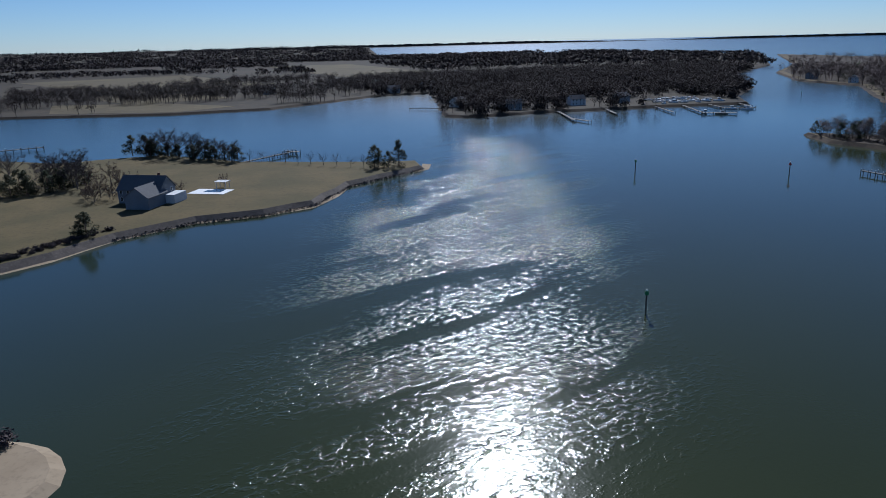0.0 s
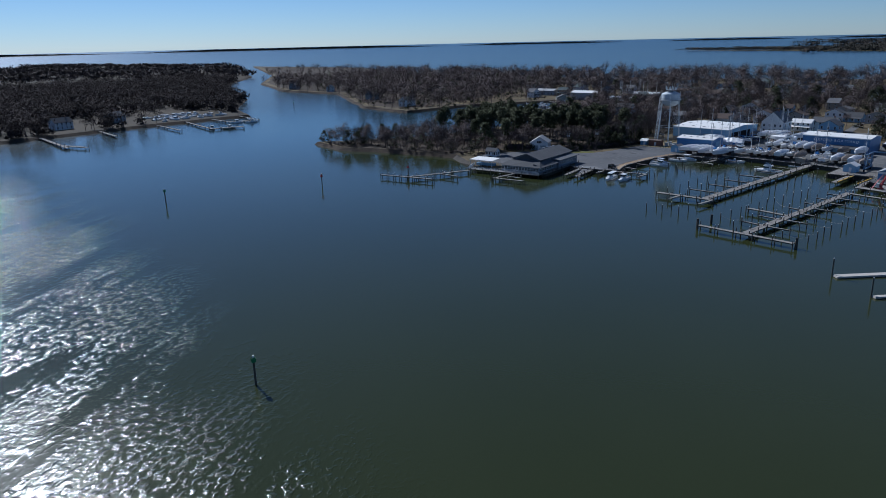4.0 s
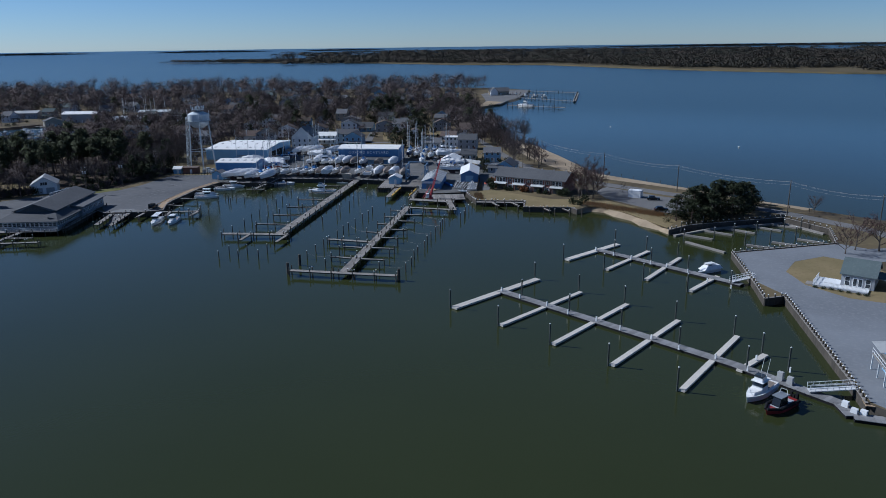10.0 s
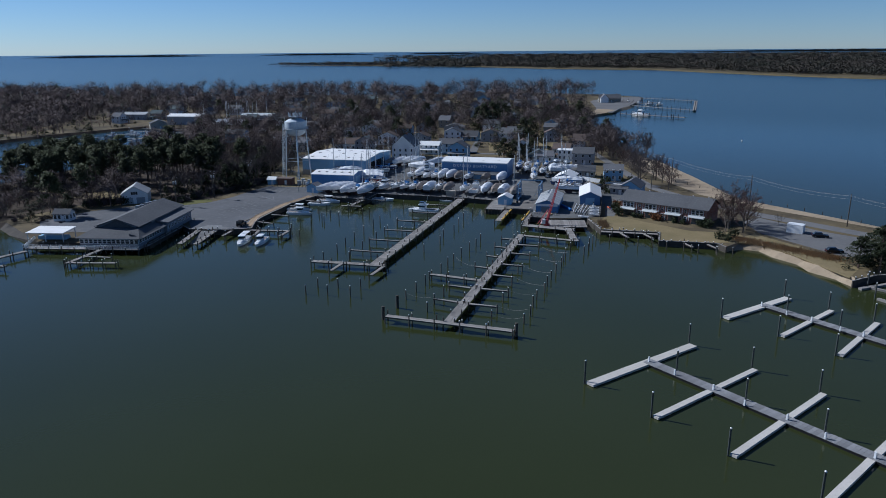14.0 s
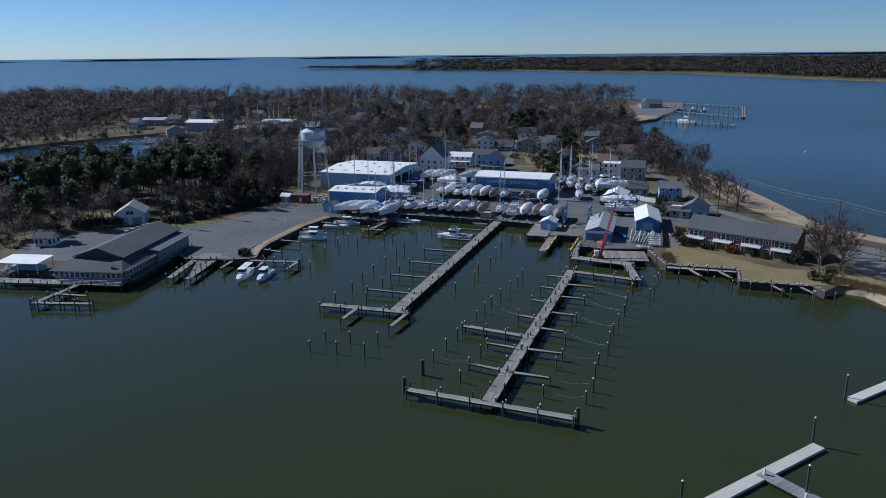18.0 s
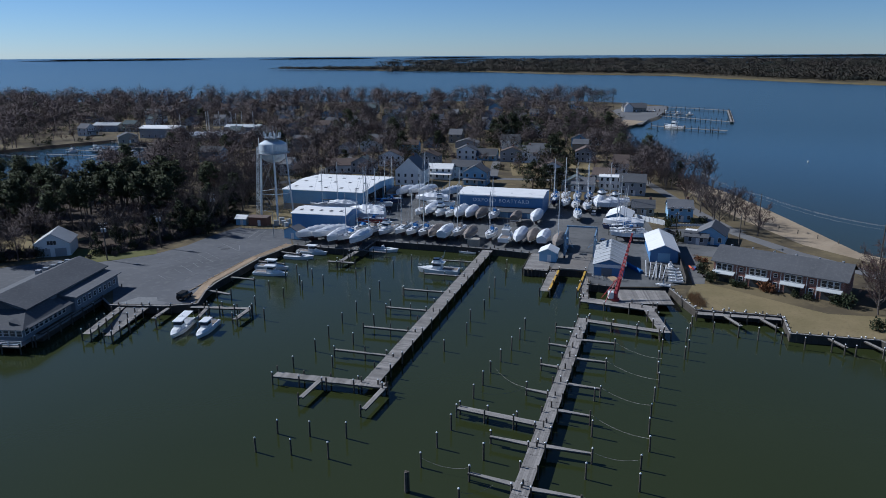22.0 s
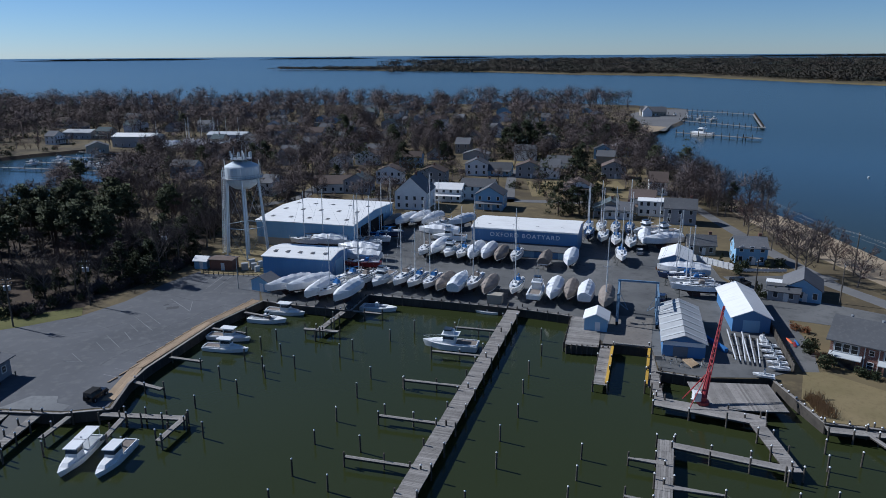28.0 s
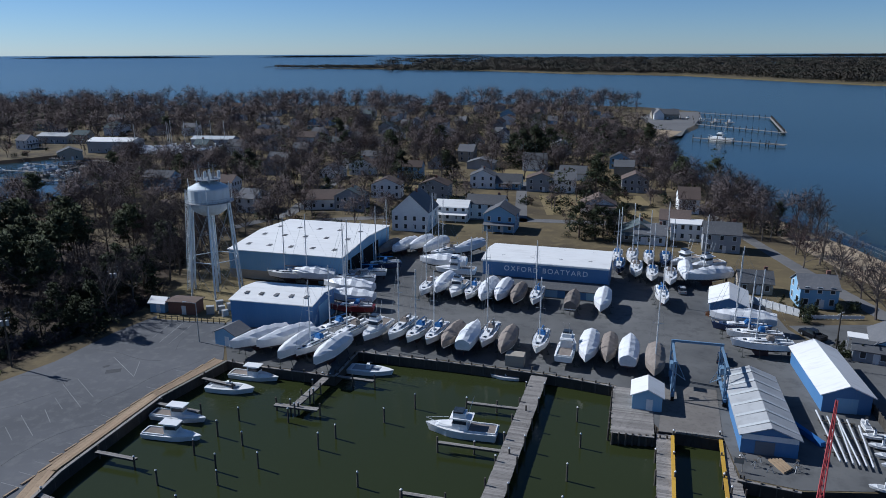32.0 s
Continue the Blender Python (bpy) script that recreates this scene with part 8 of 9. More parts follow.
for k in range(2600):
    t = rd.uniform(0, 1)
    b = np.array([76 + 21 * t + rd.normal(0, 1.6), 217 - 22 * t + rd.normal(0, 1.6), GZ])
    tip = b + [rd.normal(0, 0.3), rd.normal(0, 0.3), rd.uniform(0.4, 1.0)]
    bank.append((b + [0.1, 0, 0], b - [0.1, 0, 0], tip))
solo("beach_grass", tri_mesh("beach_grass", bank, REED), REED, "brown dune grass on the sandy bank", "grass", kind="stuff")

for x, y, s in ((50.4, 313.8, 0.34), (52.6, 312.0, 0.36), (53.4, 311.2, 0.34), (55.6, 309.6, 0.30), (50.3, 288.6, 0.36), (49.6, 285.4, 0.38), (50.9, 287.4, 0.34), (54.2, 286.9, 0.34), (53.2, 285.2, 0.36)):
    tree("cedar", x, y, s, label="slim dark columnar cypress", flare=0.8)
gate = thing("garden_porch", "white flat-roofed porch beside the dark-roofed cottage", "porch", 55.2, 290.8, GZ, -24)
part("roof", MB().box(0, 0, 2.5, 3.6, 3.0, 0.2), WHITE_ROOF, gate)
for x in (-1.6, 1.6):
    for y in (-1.3, 1.3):
        part("post", MB().box(x, y, 0, 0.16, 0.16, 2.5), WHITE, gate)

# ---- village ----
WALLS = [SIDING, SIDING, SIDING_GREY, SIDING_TAN, SIDING, PALE_BLUE, SIDING_GREY]
ROOFS = [MID_ROOF, BROWN_ROOF, DARK_ROOF, MID_ROOF, GREEN_ROOF, BROWN_ROOF]
HOUSES = [
    (-85, 480), (-72, 489), (-102, 572), (-95, 593), (-80, 594), (-49, 481), (-35, 436), (-70, 681), (-59, 661), (-38, 509), (-24, 535), (-16, 458), (-5, 457), (8, 451), (17.5, 451),
    (25, 412), (50, 642), (87, 836), (9, 792), (51, 510), (46, 451), (63, 520), (-54, 436), (-64, 412), (-270, 603), (-195, 744), (-152, 636), (-342, 676), (-289, 574),
    (57, 414), (43.5, 380), (31, 372), (-120, 520), (-140, 690), (-20, 600), (28, 560), (-110, 640), (-230, 700), (-180, 790), (-60, 760), (40, 730), (-310, 640), (-120, 440), (-100, 410), (-260, 780)]
HOUSE_SPOTS = [(x, y) for x, y in HOUSES]
hr = random.Random(12)
for k, (x, y) in enumerate(HOUSES):
    w, d = hr.uniform(8.5, 12.5), hr.uniform(7, 9)
    two = hr.random() < 0.62
    wall, roof = WALLS[k % 7], ROOFS[(k * 5 + k // 6) % 6]
    label = "%s village house with %s roof, %s" % ({SIDING: "white clapboard", SIDING_GREY: "grey clapboard", SIDING_TAN: "tan clapboard", PALE_BLUE: "pale blue"}[wall],
                                                 {MID_ROOF: "a grey shingle", BROWN_ROOF: "a brown shingle", DARK_ROOF: "a charcoal", GREEN_ROOF: "a green-grey"}[roof], "two storeys" if two else "one storey")
    house(label, x, y, hr.choice((-12, -12, 78, -8)) + hr.uniform(-4, 4), w, d, 5.3 if two else 3.0, hr.uniform(2.2, 3.2), wall, roof, hr.choice("xy"), 2 if two else 1, hr.choice((3, 4)), hr.random() < 0.6, hr.random() < 0.35)
# the tall pale houses just behind the sheds
house("tall white gabled house with wide end wall behind the sheds", -38.6, 386, -10, 12, 13, 6.4, 5.4, SIDING, MID_ROOF, "y", 2, 4)
house("white house with white porch roof and balcony", -26.4, 398, -10, 11, 8, 4.8, 1.8, SIDING, WHITE_ROOF, "x", 2, 4, False, True)
house("pale blue two-storey house with white balcony rail", -10.4, 384, -12, 10, 9, 5.6, 2.8, PALE_BLUE, MID_ROOF, "y", 2, 3, False, True)
house("white house with a long rear deck", -15, 402, -12, 13, 9, 5.2, 2.4, SIDING, MID_ROOF, "x", 2, 4)
house("long white building with brown roof beside the road", -72, 416, 6, 22, 10, 3.8, 2.6, SIDING, BROWN_ROOF, "x", 1, 7)
house("white flat-roofed house near the beach", 45.5, 374, -14, 9, 7, 5.2, 0.4, SIDING, WHITE_ROOF, "x", 2, 4, False)
house("grey house with dark gable beside the beach trees", 52, 362, -14, 10, 8, 5.4, 2.6, SIDING_GREY, DARK_ROOF, "x", 2, 3)
house("white cottage behind the hauled yachts", 33.5, 369, -14, 9, 7, 3.2, 2.2, SIDING, MID_ROOF, "x", 1, 3)
house("long white-roofed marina shed", -228, 562, -4, 27, 14, 6.5, 1.6, SIDING_GREY, WHITE_ROOF, "x", 1, 6, False, name="marina_shed", cat="shed")
house("pale grey marina shed", -288, 604, -4, 20, 12, 4.5, 1.6, SIDING_GREY, GREY_ROOF, "x", 1, 5, False, name="marina_shed", cat="shed")
house("long low marina shed with a grey roof", -180, 590, -4, 26, 11, 4.5, 1.4, SIDING_GREY, LIGHT_STRIPE, "x", 1, 6, False, name="marina_shed", cat="shed")
house("small dark boathouse beside the basin", -238, 531, 30, 12, 9, 4.2, 2.4, SIDING_TAN, MID_ROOF, "y", 1, 2, False)
st = house("white village church with a tall steeple", -326, 802, -10, 10, 18, 6, 4, SIDING, MID_ROOF, "y", 1, 3, False, name="church", cat="church")
part("steeple", MB().box(0, -6, 8, 3, 3, 8).add([(-1.6, -7.6, 16), (1.6, -7.6, 16), (1.6, -4.4, 16), (-1.6, -4.4, 16), (0, -6, 23)], [(0, 1, 4), (1, 2, 4), (2, 3, 4), (3, 0, 4)]), WHITE, st)
# plainer houses deeper in the village
for k in range(78):
    for _ in range(40):
        x, y = hr.uniform(-330, 90), hr.uniform(430, 880)
        if (x > 60 and y < 640) or (x < -180 and y < 640):
            continue
        if all((x - a) ** 2 + (y - b) ** 2 > 460 for a, b in HOUSE_SPOTS):
            break
    else:
        continue
    HOUSE_SPOTS.append((x, y))
    wall, roof = WALLS[(k * 3) % 7], ROOFS[(k * 5 + 2) % 6]
    th = house("pale village house among bare trees, deeper in the village", x, y, hr.choice((-12, 78)) + hr.uniform(-6, 6), hr.uniform(9, 14), hr.uniform(7, 9.5), hr.choice((3.2, 5.4, 5.6)), hr.uniform(2.0, 3.4), wall, roof, hr.choice("xy"), 0, 0, k % 2 == 0)
# side roads between the houses
sheet("village_road", [(-74, 396), (-40, 404), (20, 396), (60, 392), (60, 388), (20, 391), (-40, 399), (-74, 391)], GZ + 0.06, ROAD, "grey village street", "road")
sheet("village_road", [(-108, 372), (-88, 402), (-84, 470), (-100, 640), (-96, 640), (-79, 470), (-83, 401), (-104, 370)], GZ + 0.06, ROAD, "grey village street", "road")
sheet("village_road", [(-6, 394), (-1, 470), (3, 470), (-1.5, 394)], GZ + 0.06, ROAD, "grey village street", "road")
for pts in ([(-64, 446), (-40, 446), (-40, 500), (-64, 500)], [(6, 405), (46, 402), (46, 440), (6, 440)], [(-20, 470), (30, 466), (36, 500), (-20, 505)], [(-30, 400), (-6, 410), (-8, 440), (-30, 430)], [(-190, 286), (-140, 270), (-130, 285), (-180, 300)]):
    sheet("village_lawn", pts, GZ + 0.035, LAWN, "tan dormant village lawn", "lawn")

# marina basin in the north-west cove
nb = thing("cove_docks", "weathered docks in the walled boat basin of the cove", "dock")
for p, q in (((-256, 520), (-200, 505)), ((-262, 500), (-200, 486)), ((-262, 480), (-198, 468)), ((-290, 478), (-262, 470)), ((-255, 540), (-200, 524)), ((-228, 462), (-222, 515))):
    part("deck", MB().bar((*p, 1.0), (*q, 1.0), 1.8, 0.2), DECK, nb)
    for k in range(14):
        t = k / 13
        part("post", pile_mesh(2.4, 0.15)[0], PILE, nb, at=pose(p[0] + (q[0] - p[0]) * t, p[1] + (q[1] - p[1]) * t + 1.1 * (-1) ** k, 0))
r2 = np.random.default_rng(33)
for k in range(9):
    copy_thing(sf, pose(-255 + 7 * k, 497 + r2.uniform(-14, 14), 0.05, 0, 0, 80 + r2.uniform(-8, 8))).scale = (0.8, 0.8, 0.8)
for k in range(14):
    berth("w11" if k % 3 == 0 else "w10", -208 + (k % 7) * 6.2 + r2.uniform(-1, 1), 543 + (k // 7) * 13, 80 + r2.uniform(-8, 8), GZ)
for k in range(5):
    berth("s10", -200 + 8 * k, 572, 80, GZ)

# distant club house and its piers on the bay
cl = house("large pale club house with gabled roofs by the bay", 138, 776, -4, 22, 11, 4.0, 3.8, SIDING_TAN, MID_ROOF, "x", 1, 7, True, name="club_house", cat="building")
part("cross_gable", gable_body(8, 17, 4.6, 3.8, "y"), SIDING, cl, at=pose(-6, -1.5, 0))
part("cross_roof", gable_roof(8, 17, 4.6, 3.8, "y"), MID_ROOF, cl, at=pose(-6, -1.5, 0))
sheet("club_lot", [(112, 700), (104, 655), (118, 648), (134, 694), (148, 722), (176, 800), (186, 846), (150, 850), (120, 790)], GZ + 0.05, ROAD, "worn grey lot beside the club house", "parking lot")
sheet("club_beach", [(94, 622), (110, 642), (126, 676), (112, 690), (100, 650)], GZ + 0.08, SAND, "pale sand and stone breakwater by the club", "beach")
cd = thing("club_docks", "grey piers and breakwater of the distant club", "dock")
for p, q, w in (((165, 862), (232, 790), 3), ((232, 790), (196, 672), 3), ((151, 735), (196, 672), 2.4), ((148, 800), (186, 770), 2), ((150, 770), (186, 745), 2), ((124, 642), (165, 606), 2.6), ((160, 612), (169, 604), 5)):
    part("deck", MB().bar((*p, 1.3), (*q, 1.3), w, 0.3), DECK, cd)
    n = int(math.hypot(q[0] - p[0], q[1] - p[1]) / 5)
    for k in range(n):
        t = k / n
        part("post", pile_mesh(3.4, 0.3)[0], PILE, cd, at=pose(p[0] + (q[0] - p[0]) * t, p[1] + (q[1] - p[1]) * t, 0))
copy_thing(sf, pose(140, 636, 0.05, 0, 0, 140)).scale = (1.5, 1.5, 1.5)
for k in range(4):
    copy_thing(sf, pose(158 + 9 * k, 778 - 8 * k, 0.05, 0, 0, 40)).scale = (0.8, 0.8, 0.8)

# ---- village trees ----


def inside(p, poly):
    x, y = p
    c = False
    for k in range(len(poly)):
        x1, y1, x2, y2 = poly[k][0], poly[k][1], poly[k - 1][0], poly[k - 1][1]
        if (y1 > y) != (y2 > y) and x < (x2 - x1) * (y - y1) / (y2 - y1) + x1:
            c = not c
    return c


YARD_BOX = [(-104, 230), (-104, 300), (-95, 312), (-84, 372), (-40, 378), (48, 356), (66, 300), (90, 230)]
ALL_SPOTS = HOUSE_SPOTS + [(-38.6, 386), (-26.4, 398), (-10.4, 384), (-15, 402), (-72, 416), (45.5, 374), (52, 362), (33.5, 369), (-228, 562), (-288, 604), (-180, 590), (-228, 534), (138, 776)]


def clear(x, y, gap=8.0):
    if not inside((x, y), TOWN) or inside((x, y), YARD_BOX) or (-262 < x < -150 and 520 < y < 604):
        return False
    return all((x - a) ** 2 + (y - b) ** 2 > gap * gap and not (abs(x - a) < 6 and -19 < y - b < 0) for a, b in ALL_SPOTS)


r3 = np.random.default_rng(77)
made = 0
while made < 125:
    x, y = r3.uniform(-230, 92), 372 + 260 * r3.uniform(0, 1) ** 1.1
    if not clear(x, y, 8.5) or (abs(x + 2) < 4 and y > 390) or (-48 < x < 46 and y < 520 and r3.random() < 0.4):
        continue
    made += 1
    if made % 5 == 0:
        tree("cedar", x, y, r3.uniform(0.5, 1.5), flare=1.2)
    elif made % 11 == 0:
        tree("pine", x, y, r3.uniform(0.7, 1.0))
    else:
        tree("red" if made % 4 == 0 else "bare", x, y, r3.uniform(0.6, 1.3) * (0.8 if y < 450 else 1.0))
for x, y, s in ((26, 426, 1.9), (31, 418, 1.1), (27.5, 381, 1.1), (24.5, 378, 0.9), (-52, 468, 1.6), (34, 470, 1.5), (20, 540, 1.9), (14, 548, 1.7), (4, 514, 2.1), (10, 518, 2.2), (14, 512, 1.7), (0, 520, 1.8), (13, 373, 1.3), (17.5, 371, 1.2), (20.5, 374.5, 1.1), (-62, 520, 1.7), (-120, 470, 1.6), (-128, 476, 1.4), (-40, 560, 1.8), (60, 560, 1.5), (-90, 540, 1.6)):
    tree("cedar", x, y, s, flare=1.35)
for k in range(44):
    t = (k / 43) ** 1.3
    tree("bare" if k % 3 else "red", 77 - 14 * t + r3.uniform(-13, 2), 300 + 320 * t + r3.uniform(-6, 6), r3.uniform(0.7, 1.15))



def low_bare(seed, H=14.0, tris=230, wide=0.36, thick=0.0085):
    """A leafless tree for the distance: a trunk, forking limbs and a lumpy rounded crown of fine twigs."""
    r = np.random.default_rng(seed)
    wood = stick((0, 0, -0.3), (0.2, 0, H * 0.5), H * 0.018, H * 0.008, 4)
    lobes = []
    for k in range(7):
        a = 0.9 * k + r.uniform(-0.4, 0.4)
        out = wide * H * r.uniform(0.35, 0.75) * (0.5 if k > 4 else 1.0)
        c = np.array([out * math.cos(a), out * math.sin(a), H * r.uniform(0.5, 0.68) + (H * 0.16 if k > 4 else 0)])
        wood += stick((0.1, 0, H * (0.16 + 0.05 * k)), c, H * 0.008, H * 0.003, 3)
        lobes.append((c, H * r.uniform(0.16, 0.24)))
    tw = []
    for c, rad in lobes:
        n = tris // len(lobes)
        d = r.normal(0, 1, (n, 3))
        d /= np.linalg.norm(d, axis=1)[:, None]
        p = c + d * rad * r.uniform(0.1, 0.8, (n, 1))
        t = d + r.normal(0, 0.45, (n, 3)) + [0, 0, 0.35]
        t /= np.linalg.norm(t, axis=1)[:, None]
        e = p + t * H * r.uniform(0.06, 0.13, (n, 1))
        s = np.cross(t, r.normal(0, 1, (n, 3)))
        s *= H * thick / (np.linalg.norm(s, axis=1)[:, None] + 1e-9)
        tw.append(np.stack([p - s, p + s, e], 1))
    return np.concatenate([np.array(wood)] + tw)


BARE_LOW = [low_bare(s, 14.0, 440, 0.33 + 0.04 * (s % 3), 0.006) for s in range(40, 46)]
BARE_FAR = [low_bare(s, 14.0, 210, 0.33 + 0.04 * (s % 3), 0.010) for s in range(40, 46)]
BRUSH_LOW = [low_bare(s, 14.0, 130, 0.42, 0.013) for s in range(46, 49)]
CEDAR_LOW = [cedar_tree(s, 9.0, 0.4, 12)[1][::4] * [1.05, 1.05, 1.0] for s in range(50, 53)]
SHRUB_LOW = [bush_mesh(s, 4.5, 130, 0.13) for s in range(53, 56)]


def wood_stuff(name, label, spots, models, material, z=GZ, scale=(0.7, 1.1), seed=3, grow=1.0):
    r = np.random.default_rng(seed)
    out, nrm = [], []
    shade = [crown_normals(m, [0, 0, m[:, :, 2].max() * 0.5], seed=k) for k, m in enumerate(models)]
    for k, (x, y) in enumerate(spots):
        m = models[k % len(models)]
        a, s = r.uniform(0, 6.28), scale[0] + (scale[1] - scale[0]) * r.uniform(0, 1) ** 1.6
        c, n = math.cos(a), math.sin(a)
        rot = np.array([[c, n, 0], [-n, c, 0], [0, 0, 1]])
        out.append(m @ rot * [s * grow, s * grow, s] + [x, y, z])
        nrm.append(shade[k % len(models)] @ rot)
    return solo(name, tri_mesh(name, np.concatenate(out), material, np.concatenate(nrm)), material, label, "woods", kind="stuff")


spots, ever = [], []
near_spots = []
while len(near_spots) < 620:
    x, y = r3.uniform(-232, 90), 376 + 260 * r3.uniform(0, 1)
    if clear(x, y, 8) and abs(x + 2) > 4 and not (-48 < x < 46 and y < 500 and r3.random() < 0.72):
        near_spots.append((x, y))
brush = []
while len(brush) < 110:
    x, y = r3.uniform(-212, -84), r3.uniform(288, 400)
    if (x < -100 or y > 312) and inside((x, y), TOWN):
        brush.append((x, y))
wood_stuff("pine_wood_brush", "leafless brown undergrowth among the pines", brush, BRUSH_LOW, TWIG, seed=15, scale=(0.25, 0.75))
wood_stuff("garden_trees", "leafless garden trees among the nearer houses", near_spots, BARE_LOW, TWIG, seed=14, scale=(0.5, 1.2), grow=1.1)
while len(spots) < 1350:
    x, y = r3.uniform(-720, 140), r3.uniform(400, 925)
    if (y < 632 and x > -232) or not clear(x, y, 8) or (x > 96 and 600 < y < 850) or (-300 < x < -150 and 515 < y < 600):
        continue
    (ever if r3.random() < 0.25 else spots).append((x, y))
wood_stuff("village_trees", "leafless trees between the farther village houses", spots, BARE_FAR, TWIG, seed=4, scale=(0.7, 1.7), grow=1.15)
wood_stuff("village_evergreens", "dark evergreens among the farther houses", ever, CEDAR_LOW, CEDAR, scale=(0.8, 2.1), seed=5, grow=1.25)

point, dark = [], []
while len(point) < 170:
    x, y = r3.uniform(-254, -136), r3.uniform(234, 300)
    if inside((x, y), TOWN) and not (x > -152 and y < 256):
        (dark if len(point) % 3 == 0 and r3.random() < 0.5 else point).append((x, y))
wood_stuff("headland_trees", "leafless brown trees crowding the headland", point, BARE_LOW, TWIG, scale=(0.3, 0.9), seed=19, grow=1.15)
wood_stuff("headland_evergreens", "dark evergreens on the headland", dark, CEDAR_LOW, CEDAR, scale=(0.4, 1.1), seed=20, grow=1.3)
edge = []
while len(edge) < 620:
    x, y = r3.uniform(-1150, -200), r3.uniform(330, 1150)
    if inside((x, y), TOWN):
        edge.append((x, y))
wood_stuff("cove_trees", "leafless trees along the wooded cove", edge, BRUSH_LOW, TWIG, scale=(0.5, 1.2), seed=21, grow=1.15)
green = []
while len(green) < 140:
    x, y = r3.uniform(-240, 88), r3.uniform(400, 640)
    if clear(x, y, 10):
        green.append((x, y))
wood_stuff("garden_evergreens", "tall dark evergreens among the nearer houses", green, CEDAR_LOW, CEDAR, scale=(0.7, 2.0), seed=23, grow=1.35)
low = []
while len(low) < 900:
    x, y = r3.uniform(-420, 90), r3.uniform(380, 800)
    if clear(x, y, 7):
        low.append((x, y))
wood_stuff("garden_shrubs", "dark evergreen shrubs and hedges round the houses", low, SHRUB_LOW, CEDAR, scale=(0.22, 0.6), seed=17, grow=1.2)
under = []
while len(under) < 500:
    x, y = r3.uniform(-420, 90), r3.uniform(380, 760)
    if clear(x, y, 7):
        under.append((x, y))
wood_stuff("garden_brush", "low leafless thickets between the village houses", under, BRUSH_LOW, TWIG_RED, scale=(0.22, 0.42), seed=18, grow=1.4)

# ---- the point across the creek ----
# dark siding puts the shade on the house's creek side into its wall colour
hp = house("large grey house with steep roofs on the point", -214, -99, 62, 17, 10, 5.0, 4.4, SIDING_DARK, MID_ROOF, "x", 2, 6, True, z=1.9)
part("wing_wall", gable_body(9, 12, 4.2, 3.4, "y"), SIDING_DARK, hp, at=pose(5, -8, 0))
part("wing_roof", gable_roof(9, 12, 4.2, 3.4, "y"), MID_ROOF, hp, at=pose(5, -8, 0))
part("porch", MB().box(10.8, 0.5, 0, 4.5, 8, 3.2), WHITE, hp, "white screened porch")
solo("patio", MB().box(0, 0, 0, 15, 9, 0.12), WHITE, "pale stone patio with a pool", "patio", at=pose(-222, -77, 1.92, 0, 0, 62))
solo("pool", MB().box(0, 0, 0, 7, 3.6, 0.03), GLASS, "small dark swimming pool", "pool", at=pose(-222, -76, 2.045, 0, 0, 62))
pg = thing("pergola", "white garden pergola beside the pool", "pergola", -228, -72.5, 2.0, 62)
for x in (-2, 2):
    for y in (-1.5, 1.5):
        part("post", MB().box(x, y, 0, 0.2, 0.2, 2.6), WHITE, pg)
part("roof", MB().box(0, 0, 2.6, 5, 4, 0.2), WHITE, pg)
for x, y, s in ((-249.0, -7.1, 1.15), (-251.5, -4.6, 0.95), (-246.2, -1.4, 0.85), (-250.2, 4.4, 1.3)):
    tree("cedar", x, y, s, 1.9, "round crowned evergreen at the tip of the point", 1.25)
for x, y, s in ((-242.4, -150.9, 1.0), (-245, -146, 1.1), (-248, -139, 1.0), (-252, -134, 0.9), (-262, -128, 0.8), (-342, -118, 1.2), (-338, -111, 1.2), (-330, -108, 1.0), (-307, -86, 0.9)):
    tree("cedar", x, y, s, 1.9, "dark rounded evergreen behind the house on the point", 1.4)
for x, y, s in ((-251, -116, 0.9), (-240, -112, 0.8), (-227.7, -117, 0.8), (-233, -106, 0.75), (-231, -72, 0.5), (-246, -124, 0.9), (-220, -88, 0.5)):
    tree("red", x, y, s, 1.9)
r4 = np.random.default_rng(8)
for k in range(26):
    t = k / 25
    tree("cedar" if k % 3 else "bare", -338 + 44 * t + r4.uniform(-3, 3), -112 + 48 * t + r4.uniform(-4, 4), r4.uniform(0.7, 1.1), 1.9, flare=1.4)
for k in range(24):
    tree("bare" if k % 2 else "cedar", -262 + r4.uniform(-26, 20), -146 + r4.uniform(-26, 18), r4.uniform(0.7, 1.1), 1.9, flare=1.3)
for k in range(9):
    tree("red", -228 + r4.uniform(-14, 10), -112 + r4.uniform(-12, 10), r4.uniform(0.45, 0.7), 1.9)
for k in range(10):
    tree("small", -296 + 5 * k + r4.uniform(-2, 2), -60 + 5.4 * k, r4.uniform(0.7, 1.1), 1.9)
tree("cedar", -166, -112, 0.85, 1.9, "dark rounded evergreen near the shore", 1.6)
tree("cedar", -169, -114, 0.7, 1.9, "dark rounded evergreen near the shore", 1.6)
for k in range(60):
    t = k / 59
    bush(-143 - 28 * t + r4.uniform(-3, 0), -133 + 26 * t + r4.uniform(-3, 3), r4.uniform(0.7, 1.6), 0.8, BROWN_BUSH, "low brown shoreline brush", 1.7)
for k in range(5):
    bush(-44 + r4.uniform(-5, 5), -106 + r4.uniform(-5, 4), r4.uniform(1.6, 2.8), 0.6, BROWN_BUSH, "brown bush on the sand spit", 0.9)


